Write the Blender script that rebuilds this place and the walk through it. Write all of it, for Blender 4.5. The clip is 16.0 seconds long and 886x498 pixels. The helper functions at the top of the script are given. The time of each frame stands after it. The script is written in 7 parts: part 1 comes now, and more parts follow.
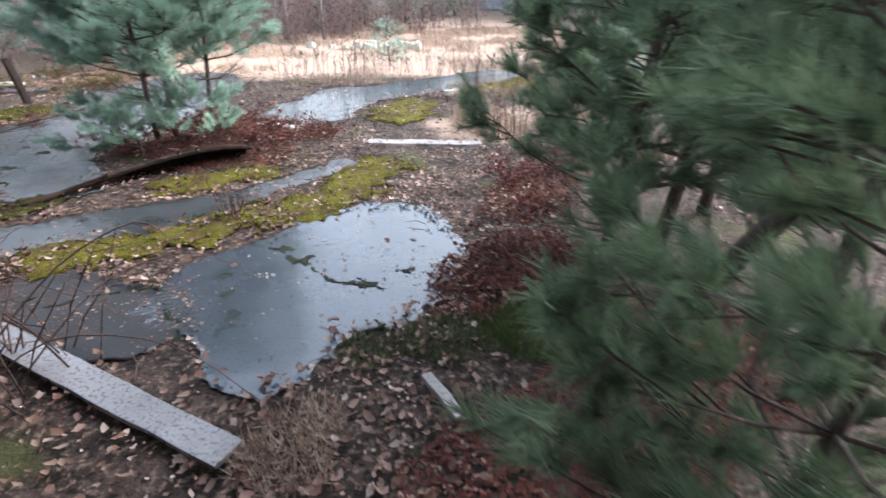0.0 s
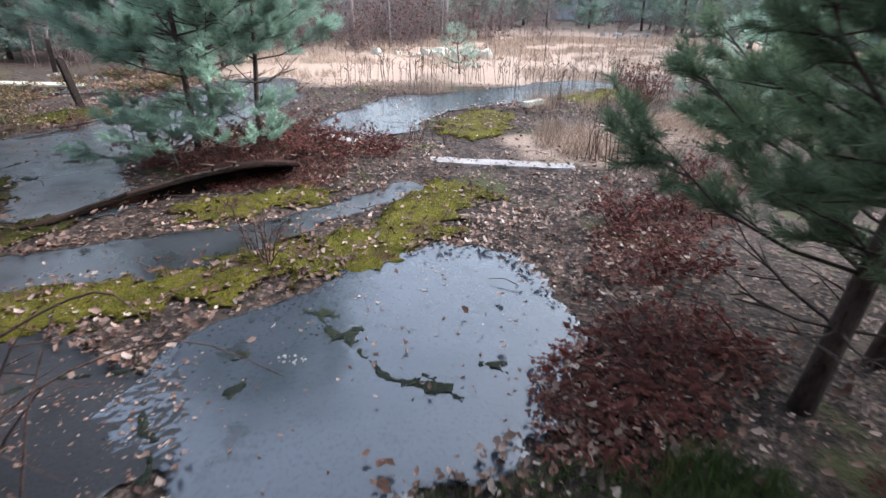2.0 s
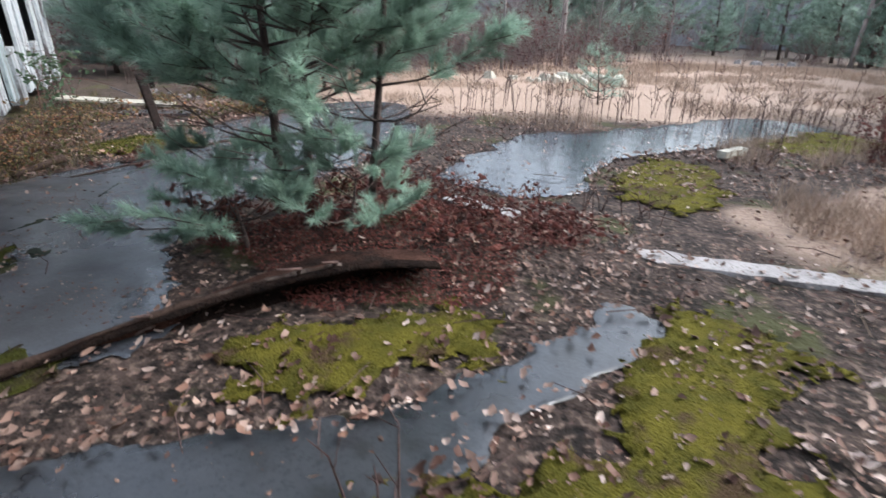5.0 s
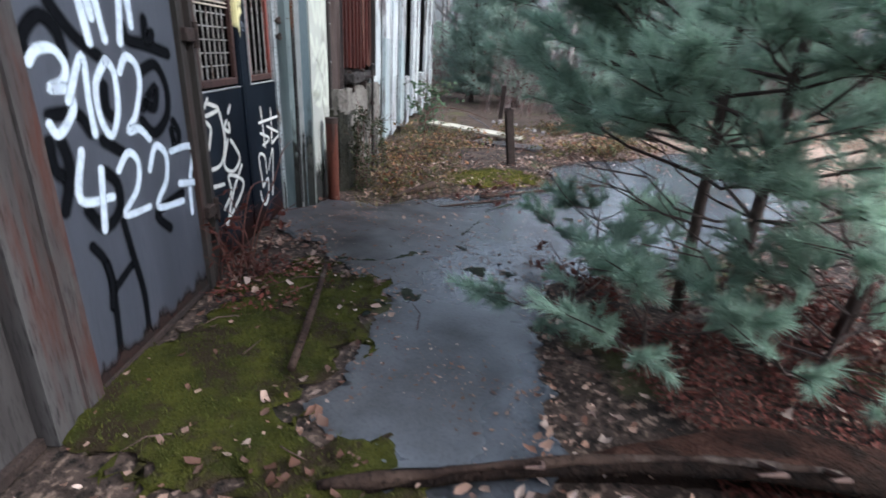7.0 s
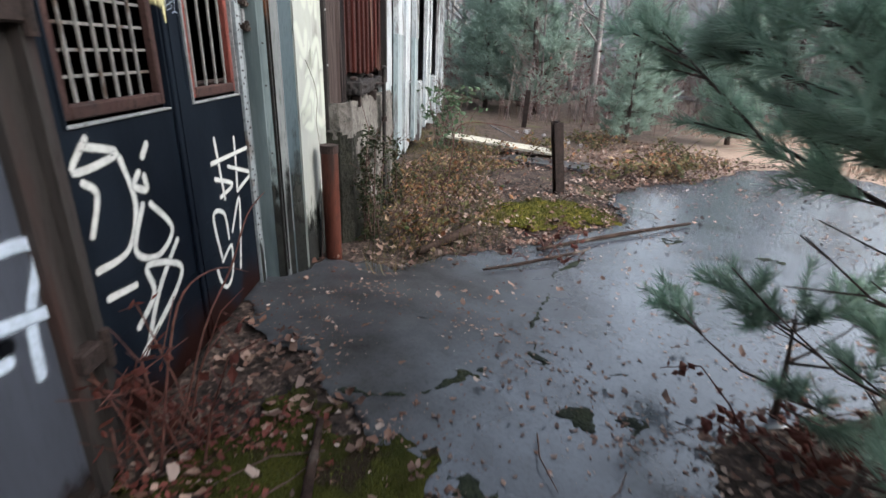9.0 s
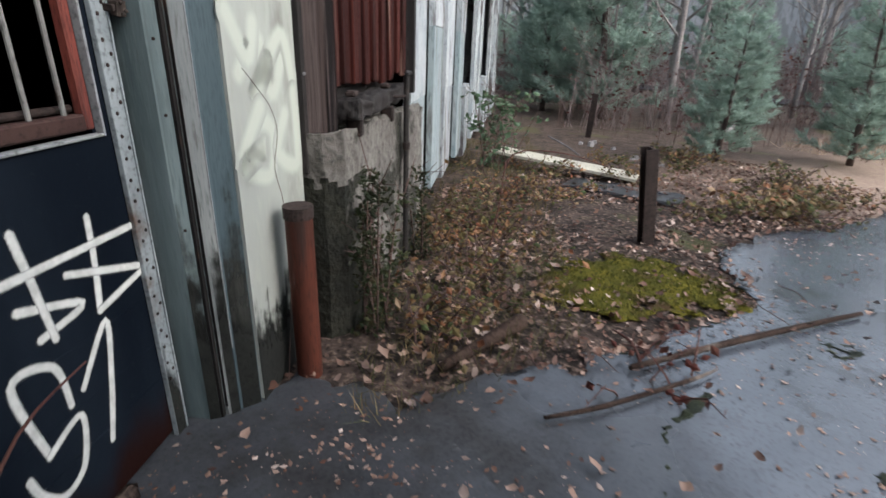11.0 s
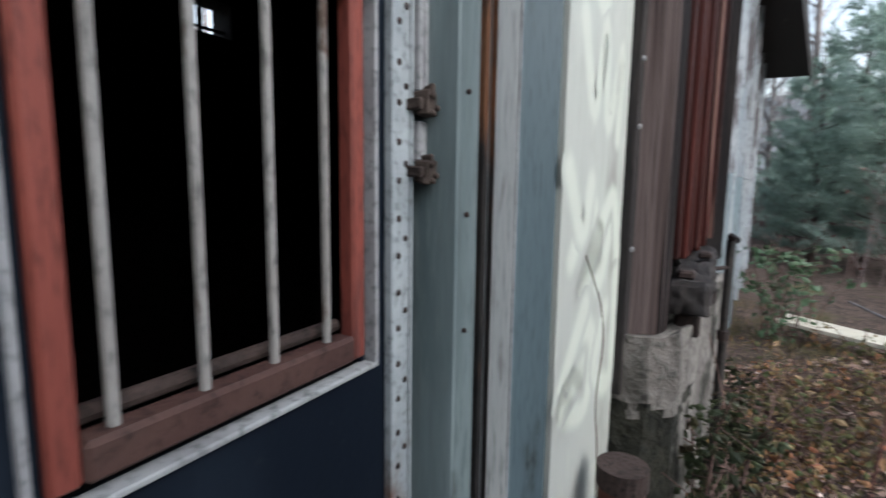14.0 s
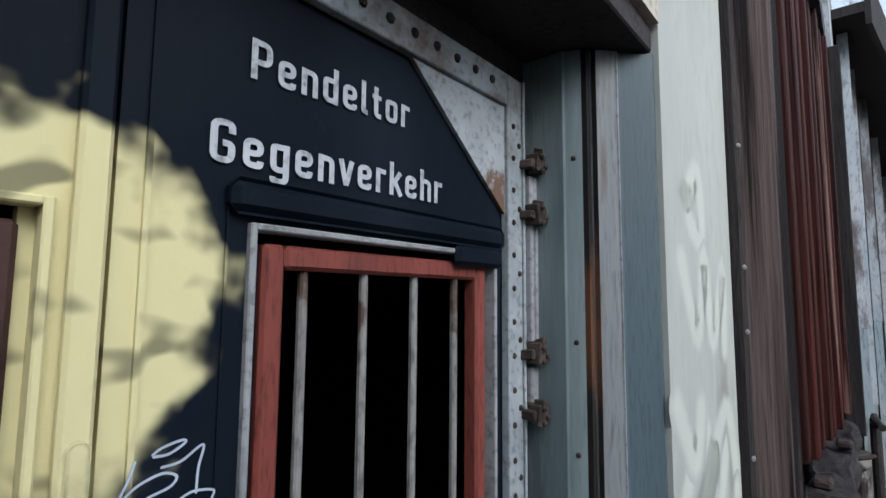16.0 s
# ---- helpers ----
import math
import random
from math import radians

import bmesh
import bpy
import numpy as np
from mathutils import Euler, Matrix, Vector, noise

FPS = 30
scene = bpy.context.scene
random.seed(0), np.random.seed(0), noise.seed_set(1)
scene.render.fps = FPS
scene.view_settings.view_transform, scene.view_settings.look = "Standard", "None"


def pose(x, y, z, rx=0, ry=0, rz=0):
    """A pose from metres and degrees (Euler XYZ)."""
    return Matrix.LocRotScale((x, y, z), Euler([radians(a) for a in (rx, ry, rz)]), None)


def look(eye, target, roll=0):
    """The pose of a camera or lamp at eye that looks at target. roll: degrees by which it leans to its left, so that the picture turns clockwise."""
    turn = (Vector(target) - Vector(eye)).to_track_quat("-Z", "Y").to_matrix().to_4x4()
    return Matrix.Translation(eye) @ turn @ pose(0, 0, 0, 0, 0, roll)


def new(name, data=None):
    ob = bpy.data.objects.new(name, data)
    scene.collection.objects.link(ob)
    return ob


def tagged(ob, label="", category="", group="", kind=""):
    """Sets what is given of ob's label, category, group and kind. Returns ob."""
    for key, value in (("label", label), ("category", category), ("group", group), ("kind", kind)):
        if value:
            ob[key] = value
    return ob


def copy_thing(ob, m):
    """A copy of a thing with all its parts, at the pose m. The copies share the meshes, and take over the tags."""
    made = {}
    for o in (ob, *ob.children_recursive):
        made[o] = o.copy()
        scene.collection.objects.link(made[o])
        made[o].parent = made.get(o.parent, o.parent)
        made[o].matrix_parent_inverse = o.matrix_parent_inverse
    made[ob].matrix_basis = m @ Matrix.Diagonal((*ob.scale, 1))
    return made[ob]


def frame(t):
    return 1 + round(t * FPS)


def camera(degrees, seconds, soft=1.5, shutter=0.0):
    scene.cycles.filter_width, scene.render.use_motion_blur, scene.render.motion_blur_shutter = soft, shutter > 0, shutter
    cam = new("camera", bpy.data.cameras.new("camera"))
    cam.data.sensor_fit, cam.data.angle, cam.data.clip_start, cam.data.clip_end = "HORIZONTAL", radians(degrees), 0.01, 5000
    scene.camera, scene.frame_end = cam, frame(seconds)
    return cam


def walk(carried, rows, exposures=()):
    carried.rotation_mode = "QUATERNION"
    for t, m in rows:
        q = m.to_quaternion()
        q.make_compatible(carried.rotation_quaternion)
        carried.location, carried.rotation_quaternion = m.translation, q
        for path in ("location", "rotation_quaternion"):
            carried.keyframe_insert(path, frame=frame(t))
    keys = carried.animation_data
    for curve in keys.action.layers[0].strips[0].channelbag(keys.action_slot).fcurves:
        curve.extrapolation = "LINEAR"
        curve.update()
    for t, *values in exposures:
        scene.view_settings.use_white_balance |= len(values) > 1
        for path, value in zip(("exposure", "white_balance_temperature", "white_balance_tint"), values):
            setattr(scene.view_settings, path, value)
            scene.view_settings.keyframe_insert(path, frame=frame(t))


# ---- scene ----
cam = camera(82.6, 16.0, soft=1.5, shutter=0.5)
METRES, EYE, TILT, LEAN, TURN = 9.5, 1.88, 0.0, 0.0, 0.0
ROWS = [
    (0.0, 0.0, 0.0, 0.0, 0.4, -27.12, -0.77),
    (0.5, -0.0175, 0.0302, -0.0025, 5.07, -26.66, -1.63),
    (1.0, -0.0243, 0.0607, -0.0072, 6.29, -26.33, -1.34),
    (1.5, -0.0273, 0.0888, -0.0116, 6.82, -26.15, -1.03),
    (2.0, -0.0322, 0.1299, -0.0233, 7.08, -26.13, -0.86),
    (2.5, -0.0459, 0.1722, -0.0305, 7.22, -26.11, -1.0),
    (3.0, -0.064, 0.2215, -0.0379, 8.87, -26.11, -1.25),
    (3.5, -0.0845, 0.2662, -0.0418, 12.09, -26.22, -1.36),
    (6.0, -0.2266, 0.3889, -0.0453, 27.57, -21.21, -1.68),
    (6.5, -0.2577, 0.3995, -0.0469, 41.53, -21.54, -1.62),
    (7.0, -0.2877, 0.4005, -0.0455, 49.74, -21.61, -2.77),
    (7.5, -0.3182, 0.4201, -0.0481, 51.89, -21.63, -2.72),
    (8.0, -0.3576, 0.4415, -0.0477, 51.6, -21.58, -2.64),
    (8.5, -0.3988, 0.4581, -0.0519, 49.42, -21.38, -2.13),
    (11.0, -0.5489, 0.5837, -0.0491, 55.43, -22.06, -2.02),
    (11.5, -0.5816, 0.5852, -0.0507, 57.64, -22.19, -2.63),
    (12.0, -0.6095, 0.5835, -0.0494, 59.16, -19.68, -2.48),
    (12.5, -0.6359, 0.5857, -0.0476, 59.78, -18.33, -2.26),
    (13.0, -0.6468, 0.5875, -0.046, 59.96, -9.6, -1.69),
    (13.5, -0.6476, 0.5852, -0.0453, 64.24, -7.54, -1.08),
    (14.0, -0.644, 0.5804, -0.0447, 77.77, -7.35, -0.85),
    (14.5, -0.6385, 0.5777, -0.03, 81.84, -7.42, -1.45),
    (15.0, -0.633, 0.5755, -0.0202, 85.66, -0.39, -0.76),
    (15.5, -0.6306, 0.575, -0.0179, 87.79, 4.44, -0.47),
    (16.0, -0.6311, 0.5746, -0.0181, 88.55, 5.52, -0.45),
]
walk(cam, [(t, pose(0, 0, EYE, TILT, LEAN, TURN) @ pose(METRES * x, METRES * y, METRES * z, 90 + pitch, roll, yaw)) for t, x, y, z, yaw, pitch, roll in ROWS], [(0.0, 2.25, 5900, 10), (1.0, 1.95, 5850, 10), (2.0, 1.9, 5750, 10), (3.5, 1.58, 5900, 10), (6.0, 1.55, 5800, 10), (7.0, 1.6, 5700, 10), (8.5, 1.65, 6100, 10), (11.0, 1.25, 6050, 10), (12.0, 1.05, 5900, 10), (12.5, 1.25, 5850, 10), (13.0, 1.2, 5750, 10), (14.0, 1.25, 5800, 10), (14.5, 1.2, 5900, 10), (15.0, 0.65, 5850, 10), (15.5, 0.82, 5600, 10), (16.0, 0.95, 5600, 10)])

# ---- world, sun, exposure ----
world = bpy.data.worlds.new("overcast_sky")
scene.world = world
world.use_nodes = True
wn = world.node_tree.nodes
wl = world.node_tree.links
sky = wn.new("ShaderNodeTexSky")
sky.sky_type = "NISHITA"
sky.sun_disc = False
sky.sun_elevation = radians(38)
sky.sun_rotation = radians(60)
sky.dust_density = 4.0
sky.air_density = 1.6
grey = wn.new("ShaderNodeHueSaturation")
grey.inputs["Saturation"].default_value = 0.45
wl.new(sky.outputs[0], grey.inputs["Color"])
wl.new(grey.outputs[0], wn["Background"].inputs["Color"])
wn["Background"].inputs["Strength"].default_value = 0.15

sun = new("sun", bpy.data.lights.new("sun", "SUN"))
sun.data.energy = 0.65
sun.data.angle = radians(40)
sun.data.color = (1.0, 0.96, 0.9)
sun.matrix_world = look((0, 0, 0), (-math.sin(radians(60)) * math.cos(radians(38)), -math.cos(radians(60)) * math.cos(radians(38)), -math.sin(radians(38))))

# ---- helpers of this scene ----
rng = np.random.default_rng(7)
WALL = pose(0, 0, 0, 0, 0, 139)          # wall frame: x along the wall, -y outwards, z up


def node_mat(name):
    m = bpy.data.materials.new(name)
    m.use_nodes = True
    return m, m.node_tree.nodes, m.node_tree.links, m.node_tree.nodes["Principled BSDF"]


def ramp(nodes, links, src, lo, hi):
    r = nodes.new("ShaderNodeMapRange")
    r.interpolation_type = "SMOOTHSTEP"
    r.inputs["From Min"].default_value, r.inputs["From Max"].default_value = lo, hi
    links.new(src, r.inputs["Value"])
    return r.outputs["Result"]


def mix(nodes, links, fac, a, b):
    n = nodes.new("ShaderNodeMix")
    n.data_type = "RGBA"
    links.new(fac, n.inputs[0])
    for sock, c in ((n.inputs[6], a), (n.inputs[7], b)):
        if isinstance(c, tuple):
            sock.default_value = (*c, 1)
        else:
            links.new(c, sock)
    return n.outputs[2]


def noise_tex(nodes, links, scale, stretch=(1, 1, 1), detail=5.0, turn=0.0, rough=0.55):
    geo = nodes.new("ShaderNodeNewGeometry")
    mp = nodes.new("ShaderNodeMapping")
    mp.inputs["Scale"].default_value = stretch
    mp.inputs["Rotation"].default_value = (0, 0, turn)
    links.new(geo.outputs["Position"], mp.inputs["Vector"])
    n = nodes.new("ShaderNodeTexNoise")
    n.inputs["Scale"].default_value, n.inputs["Detail"].default_value, n.inputs["Roughness"].default_value = scale, detail, rough
    links.new(mp.outputs[0], n.inputs["Vector"])
    return n.outputs["Fac"]


def surface(name, c1, c2, stain=None, stain_at=(0.55, 0.7), scale=3.0, fine=40.0, stretch=(1, 1, 1), rough=(0.6, 0.9), metal=0.0, bump=0.3,
            depth=0.004, stain_scale=1.5, stain_stretch=None, piece=0.0, specular=0.28, grit=0.42):
    """Two colours mixed by a broad noise, fine grain over it, and a stain with a shape of its own."""
    m, nodes, links, b = node_mat(name)
    broad = noise_tex(nodes, links, scale, stretch)
    grain = noise_tex(nodes, links, fine, stretch, 4.0)
    col = mix(nodes, links, ramp(nodes, links, broad, 0.32, 0.68), c1, c2)
    dark = tuple(grit * v for v in c1)
    col = mix(nodes, links, ramp(nodes, links, grain, 0.47, 0.74), col, dark)
    if stain:
        st = noise_tex(nodes, links, stain_scale, stain_stretch or stretch, 8.0, 0.0, 0.65)
        col = mix(nodes, links, ramp(nodes, links, st, *stain_at), col, stain)
    if piece:
        info = nodes.new("ShaderNodeObjectInfo")
        hs = nodes.new("ShaderNodeHueSaturation")
        links.new(col, hs.inputs["Color"])
        mr = nodes.new("ShaderNodeMapRange")
        mr.inputs["To Min"].default_value, mr.inputs["To Max"].default_value = 1 - piece, 1 + piece
        links.new(info.outputs["Random"], mr.inputs["Value"])
        links.new(mr.outputs[0], hs.inputs["Value"])
        col = hs.outputs[0]
    links.new(col, b.inputs["Base Color"])
    rr = nodes.new("ShaderNodeMapRange")
    rr.inputs["To Min"].default_value, rr.inputs["To Max"].default_value = rough
    links.new(broad, rr.inputs["Value"])
    links.new(rr.outputs[0], b.inputs["Roughness"])
    b.inputs["Metallic"].default_value = metal
    b.inputs["Specular IOR Level"].default_value = specular
    bp = nodes.new("ShaderNodeBump")
    bp.inputs["Strength"].default_value, bp.inputs["Distance"].default_value = bump, depth
    links.new(grain, bp.inputs["Height"])
    links.new(bp.outputs[0], b.inputs["Normal"])
    return m


def island(name, colours, rough=0.8, through_light=0.0):
    """A colour of its own for every leaf or blade of one mesh."""
    m, nodes, links, b = node_mat(name)
    geo = nodes.new("ShaderNodeNewGeometry")
    cr = nodes.new("ShaderNodeValToRGB")
    cr.color_ramp.interpolation = "LINEAR"
    while len(cr.color_ramp.elements) < len(colours):
        cr.color_ramp.elements.new(0.5)
    for i, (e, c) in enumerate(zip(cr.color_ramp.elements, colours)):
        e.position, e.color = i / max(1, len(colours) - 1), (*c, 1)
    links.new(geo.outputs["Random Per Island"], cr.inputs[0])
    n = noise_tex(nodes, links, 1.6)
    col = mix(nodes, links, ramp(nodes, links, n, 0.35, 0.7), cr.outputs[0], tuple(0.55 * v for v in colours[0]))
    links.new(col, b.inputs["Base Color"])
    b.inputs["Roughness"].default_value = rough
    b.inputs["Specular IOR Level"].default_value = 0.25
    if through_light:
        tr = nodes.new("ShaderNodeBsdfTranslucent")
        links.new(col, tr.inputs["Color"])
        blend = nodes.new("ShaderNodeMixShader")
        blend.inputs[0].default_value = through_light
        links.new(b.outputs[0], blend.inputs[1])
        links.new(tr.outputs[0], blend.inputs[2])
        links.new(blend.outputs[0], nodes["Material Output"].inputs["Surface"])
    return m


def paint(name, c, rough=0.6, soft=False, grain=0.3, specular=0.12):
    """Paint with a fine mottle; sprayed lines thin out towards their edges by the mesh's own cover."""
    m, nodes, links, b = node_mat(name)
    b.inputs["Specular IOR Level"].default_value = specular
    if soft:
        cover = nodes.new("ShaderNodeAttribute")
        cover.attribute_name = "cover"
        speck = nodes.new("ShaderNodeMath")
        speck.operation = "MULTIPLY_ADD"
        links.new(noise_tex(nodes, links, 160.0, detail=2.0), speck.inputs[0])
        speck.inputs[1].default_value = grain
        links.new(cover.outputs["Fac"], speck.inputs[2])
        links.new(ramp(nodes, links, speck.outputs[0], 0.5 * grain, 0.5 * grain + 0.95), b.inputs["Alpha"])
    n = noise_tex(nodes, links, 30.0)
    links.new(mix(nodes, links, ramp(nodes, links, n, 0.35, 0.75), c, tuple(0.72 * v for v in c)), b.inputs["Base Color"])
    b.inputs["Roughness"].default_value = rough
    return m


class Geo:
    """Plain lists of points and faces, for meshes of many small pieces."""

    def __init__(self):
        self.v, self.f = [], []

    def add(self, pts, faces):
        n = len(self.v)
        self.v.extend(tuple(p) for p in pts)
        self.f.extend(tuple(n + i for i in f) for f in faces)

    def tube(self, pts, radii, sides=5, cap=True):
        pts = [Vector(p) for p in pts]
        rings = []
        for i, p in enumerate(pts):
            way = (pts[min(i + 1, len(pts) - 1)] - pts[max(i - 1, 0)]).normalized()
            a = way.orthogonal().normalized() if abs(way.z) > 0.9 else way.cross(Vector((0, 0, 1))).normalized()
            b = way.cross(a)
            rings.append([p + radii[i] * (math.cos(2 * math.pi * k / sides) * a + math.sin(2 * math.pi * k / sides) * b) for k in range(sides)])
        faces = []
        for i in range(len(pts) - 1):
            for k in range(sides):
                k2 = (k + 1) % sides
                faces.append((i * sides + k, i * sides + k2, (i + 1) * sides + k2, (i + 1) * sides + k))
        if cap:
            faces.append(tuple(reversed(range(sides))))
            faces.append(tuple(range((len(pts) - 1) * sides, len(pts) * sides)))
        self.add([q for r in rings for q in r], faces)

    def mesh(self, name, smooth=False):
        me = bpy.data.meshes.new(name)
        me.from_pydata(self.v, [], self.f)
        me.update()
        if smooth:
            me.shade_smooth()
        return me


def array_mesh(name, verts, faces):
    """A mesh of triangles from arrays."""
    me = bpy.data.meshes.new(name)
    n, k = len(verts), len(faces)
    me.vertices.add(n)
    me.vertices.foreach_set("co", np.asarray(verts, np.float32).ravel())
    me.loops.add(3 * k)
    me.loops.foreach_set("vertex_index", np.asarray(faces, np.int32).ravel())
    me.polygons.add(k)
    me.polygons.foreach_set("loop_start", np.arange(0, 3 * k, 3, dtype=np.int32))
    me.update()
    me.validate()
    return me


def thing(name, m, label, category, group="", kind=""):
    ob = new(name)
    ob.empty_display_size = 0.1
    ob.matrix_world = m
    return tagged(ob, label, category, group, kind)


def mesh_of(bm, name):
    if isinstance(bm, bpy.types.Mesh):
        return bm
    if isinstance(bm, Geo):
        return bm.mesh(name)
    me = bpy.data.meshes.new(name)
    bmesh.ops.recalc_face_normals(bm, faces=bm.faces)
    bm.to_mesh(me)
    bm.free()
    return me


def part(name, bm, material, parent, label=""):
    me = mesh_of(bm, name)
    me.materials.clear()
    me.materials.append(material)
    ob = new(name, me)
    ob.parent = parent
    return tagged(ob, label)


def solo(name, bm, material, m, label, category, group="", kind=""):
    me = mesh_of(bm, name)
    me.materials.clear()
    me.materials.append(material)
    ob = new(name, me)
    ob.matrix_world = m
    return tagged(ob, label, category, group, kind)


def box(bm, s0, s1, d0, d1, z0, z1, bevel=0.0):
    """A box in the wall's own measures: along, outwards, up."""
    r = bmesh.ops.create_cube(bm, size=1)
    bmesh.ops.transform(bm, matrix=Matrix.LocRotScale(((s0 + s1) / 2, -(d0 + d1) / 2, (z0 + z1) / 2), None, (abs(s1 - s0), abs(d1 - d0), abs(z1 - z0))), verts=r["verts"])
    if bevel:
        edges = list({e for v in r["verts"] for e in v.link_edges})
        bmesh.ops.bevel(bm, geom=edges, offset=bevel, segments=1, affect="EDGES")
    return bm


def boxes(*rows, bevel=0.0):
    bm = bmesh.new()
    for r in rows:
        box(bm, *r, bevel=bevel)
    return bm


def profile(points, z0, z1, bm=None):
    """An upright bar with the plan given as (along, outwards), closed."""
    bm = bm or bmesh.new()
    lo = [bm.verts.new((s, -d, z0)) for s, d in points]
    hi = [bm.verts.new((s, -d, z1)) for s, d in points]
    n = len(points)
    for i in range(n):
        bm.faces.new((lo[i], lo[(i + 1) % n], hi[(i + 1) % n], hi[i]))
    bm.faces.new(lo)
    bm.faces.new(list(reversed(hi)))
    return bm


def rivets(bm, places, r=0.008, h=0.006):
    for s, d, z in places:
        q = bmesh.ops.create_uvsphere(bm, u_segments=7, v_segments=4, radius=r)
        bmesh.ops.transform(bm, matrix=Matrix.LocRotScale((s, -d, z), None, (1, h / r, 1)), verts=q["verts"])
    return bm


TABLE = rng.random((256, 256))


def vnoise(x, y, scale=1.0, off=0):
    x, y = np.asarray(x) * scale + 37.3 + off, np.asarray(y) * scale + 91.7 + 2 * off
    i, j = np.floor(x).astype(int), np.floor(y).astype(int)
    u, v = x - i, y - j
    u, v = u * u * (3 - 2 * u), v * v * (3 - 2 * v)
    t = lambda a, b: TABLE[a % 256, b % 256]
    return (t(i, j) * (1 - u) + t(i + 1, j) * u) * (1 - v) + (t(i, j + 1) * (1 - u) + t(i + 1, j + 1) * u) * v


def fbm(x, y, scale=1.0, off=0):
    return sum(vnoise(x, y, scale * 2 ** k, off + 13 * k) * 0.5 ** k for k in range(4)) / 1.875 - 0.5


def capsule(x, y, ax, ay, bx, by, r):
    """How far inside a rounded bar the places lie."""
    px, py, dx, dy = x - ax, y - ay, bx - ax, by - ay
    h = np.clip((px * dx + py * dy) / max(1e-9, dx * dx + dy * dy), 0, 1)
    return r - np.hypot(px - h * dx, py - h * dy)


def union(x, y, bars):
    return np.max([capsule(x, y, *b) for b in bars], axis=0)


# ---- the plan of the ground: paved patches, moss, dry grass ----
SLAB_A = [(-0.65, 4.0, -0.45, 3.55, 0.72), (-1.35, 3.15, -0.55, 3.15, 0.62), (-1.55, 3.0, -1.1, 2.75, 0.45), (-1.6, 3.25, -1.0, 4.0, 0.3), (-0.6, 2.85, -0.3, 3.1, 0.35), (-1.15, 2.6, -1.0, 2.45, 0.4)]
SLAB_E = [(-2.75, 2.8, -1.95, 2.62, 0.4)]
SLAB_B = [(-4.2, 3.3, -2.35, 4.42, 0.36), (-2.35, 4.45, -1.15, 5.8, 0.2)]
SLAB_F = [(-4.05, 5.0, -4.75, 5.9, 0.5), (-5.2, 5.95, -6.6, 5.95, 0.5)]
DIM_SLABS = [(-4.2, 4.9, -4.5, 5.4, 0.35), (-6.9, 6.5, -6.1, 6.6, 0.4), (-6.6, 5.9, -5.9, 6.3, 0.4), (-7.0, 6.2, -7.1, 6.7, 0.3), (-6.95, 5.62, -6.0, 5.7, 0.42), (-6.75, 6.1, -6.45, 6.5, 0.4), (-6.2, 5.75, -5.6, 5.55, 0.3)]
SLAB_C = [(-5.1, 6.7, -6.1, 6.7, 0.65), (-5.3, 7.4, -5.2, 10.3, 1.15), (-5.9, 9.6, -5.7, 12.0, 1.0)]
SLAB_D = [(-2.3, 8.7, -1.9, 10.6, 0.75), (-1.5, 10.6, 1.4, 13.5, 0.75)]
MOSS = [(-2.85, 5.0, -2.1, 5.45, 0.25), (-2.95, 3.42, -1.95, 4.05, 0.30), (-1.9, 4.1, -1.15, 4.72, 0.30), (-1.1, 4.8, -0.75, 5.95, 0.30),
        (-0.8, 8.6, -0.6, 9.6, 0.5), (1.2, 11.6, 2.1, 12.5, 0.5), (-4.75, 4.1, -5.5, 4.95, 0.36), (-4.75, 4.6, -5.3, 5.2, 0.24), (-4.5, 4.15, -3.9, 4.5, 0.24), (-7.0, 8.1, -6.8, 8.5, 0.4)]


def paved(x, y):
    f = np.max([union(x, y, b) for b in (SLAB_A, SLAB_B, SLAB_C, SLAB_D, SLAB_E, SLAB_F)], axis=0)
    return f + 0.32 * fbm(x, y, 1.7, 3)


def mossy(x, y):
    return union(x, y, MOSS) + 0.4 * fbm(x, y, 2.1, 9)


def rise(x, y):
    """The lie of the land: flat, with a heap of needles and soil round the young pine, and rough beyond."""
    heap = 0.24 * np.exp(-(((x + 2.7) * 0.8 + (y - 6.6) * 0.4) ** 2 / 0.9 + ((y - 6.6) - (x + 2.7) * 0.3) ** 2 / 0.35))
    return heap + 0.05 * fbm(x, y, 0.9, 5) * np.clip(-3 * paved(x, y), 0, 1) + 0.012 * fbm(x, y, 7, 21)


# ---- materials ----
m_ground, nodes, links, b = node_mat("leaf_litter_soil")
n1, n2, n3 = noise_tex(nodes, links, 1.1), noise_tex(nodes, links, 26.0, detail=8.0), noise_tex(nodes, links, 5.0, detail=8.0)
col = mix(nodes, links, ramp(nodes, links, n3, 0.35, 0.65), (0.018, 0.013, 0.011), (0.066, 0.046, 0.038))
col = mix(nodes, links, ramp(nodes, links, n2, 0.52, 0.68), col, (0.150, 0.108, 0.086))
col = mix(nodes, links, ramp(nodes, links, n2, 0.46, 0.34), col, (0.009, 0.007, 0.006))
col = mix(nodes, links, ramp(nodes, links, n1, 0.56, 0.66), col, (0.055, 0.056, 0.022))
at = nodes.new("ShaderNodeAttribute")
at.attribute_name = "dry_grass"
tan = mix(nodes, links, ramp(nodes, links, n2, 0.35, 0.7), (0.44, 0.325, 0.25), (0.28, 0.195, 0.145))
col = mix(nodes, links, at.outputs["Fac"], col, tan)
links.new(col, b.inputs["Base Color"])
b.inputs["Roughness"].default_value = 0.9
b.inputs["Specular IOR Level"].default_value = 0.2
bp = nodes.new("ShaderNodeBump")
bp.inputs["Strength"].default_value, bp.inputs["Distance"].default_value = 0.8, 0.03
links.new(n2, bp.inputs["Height"])
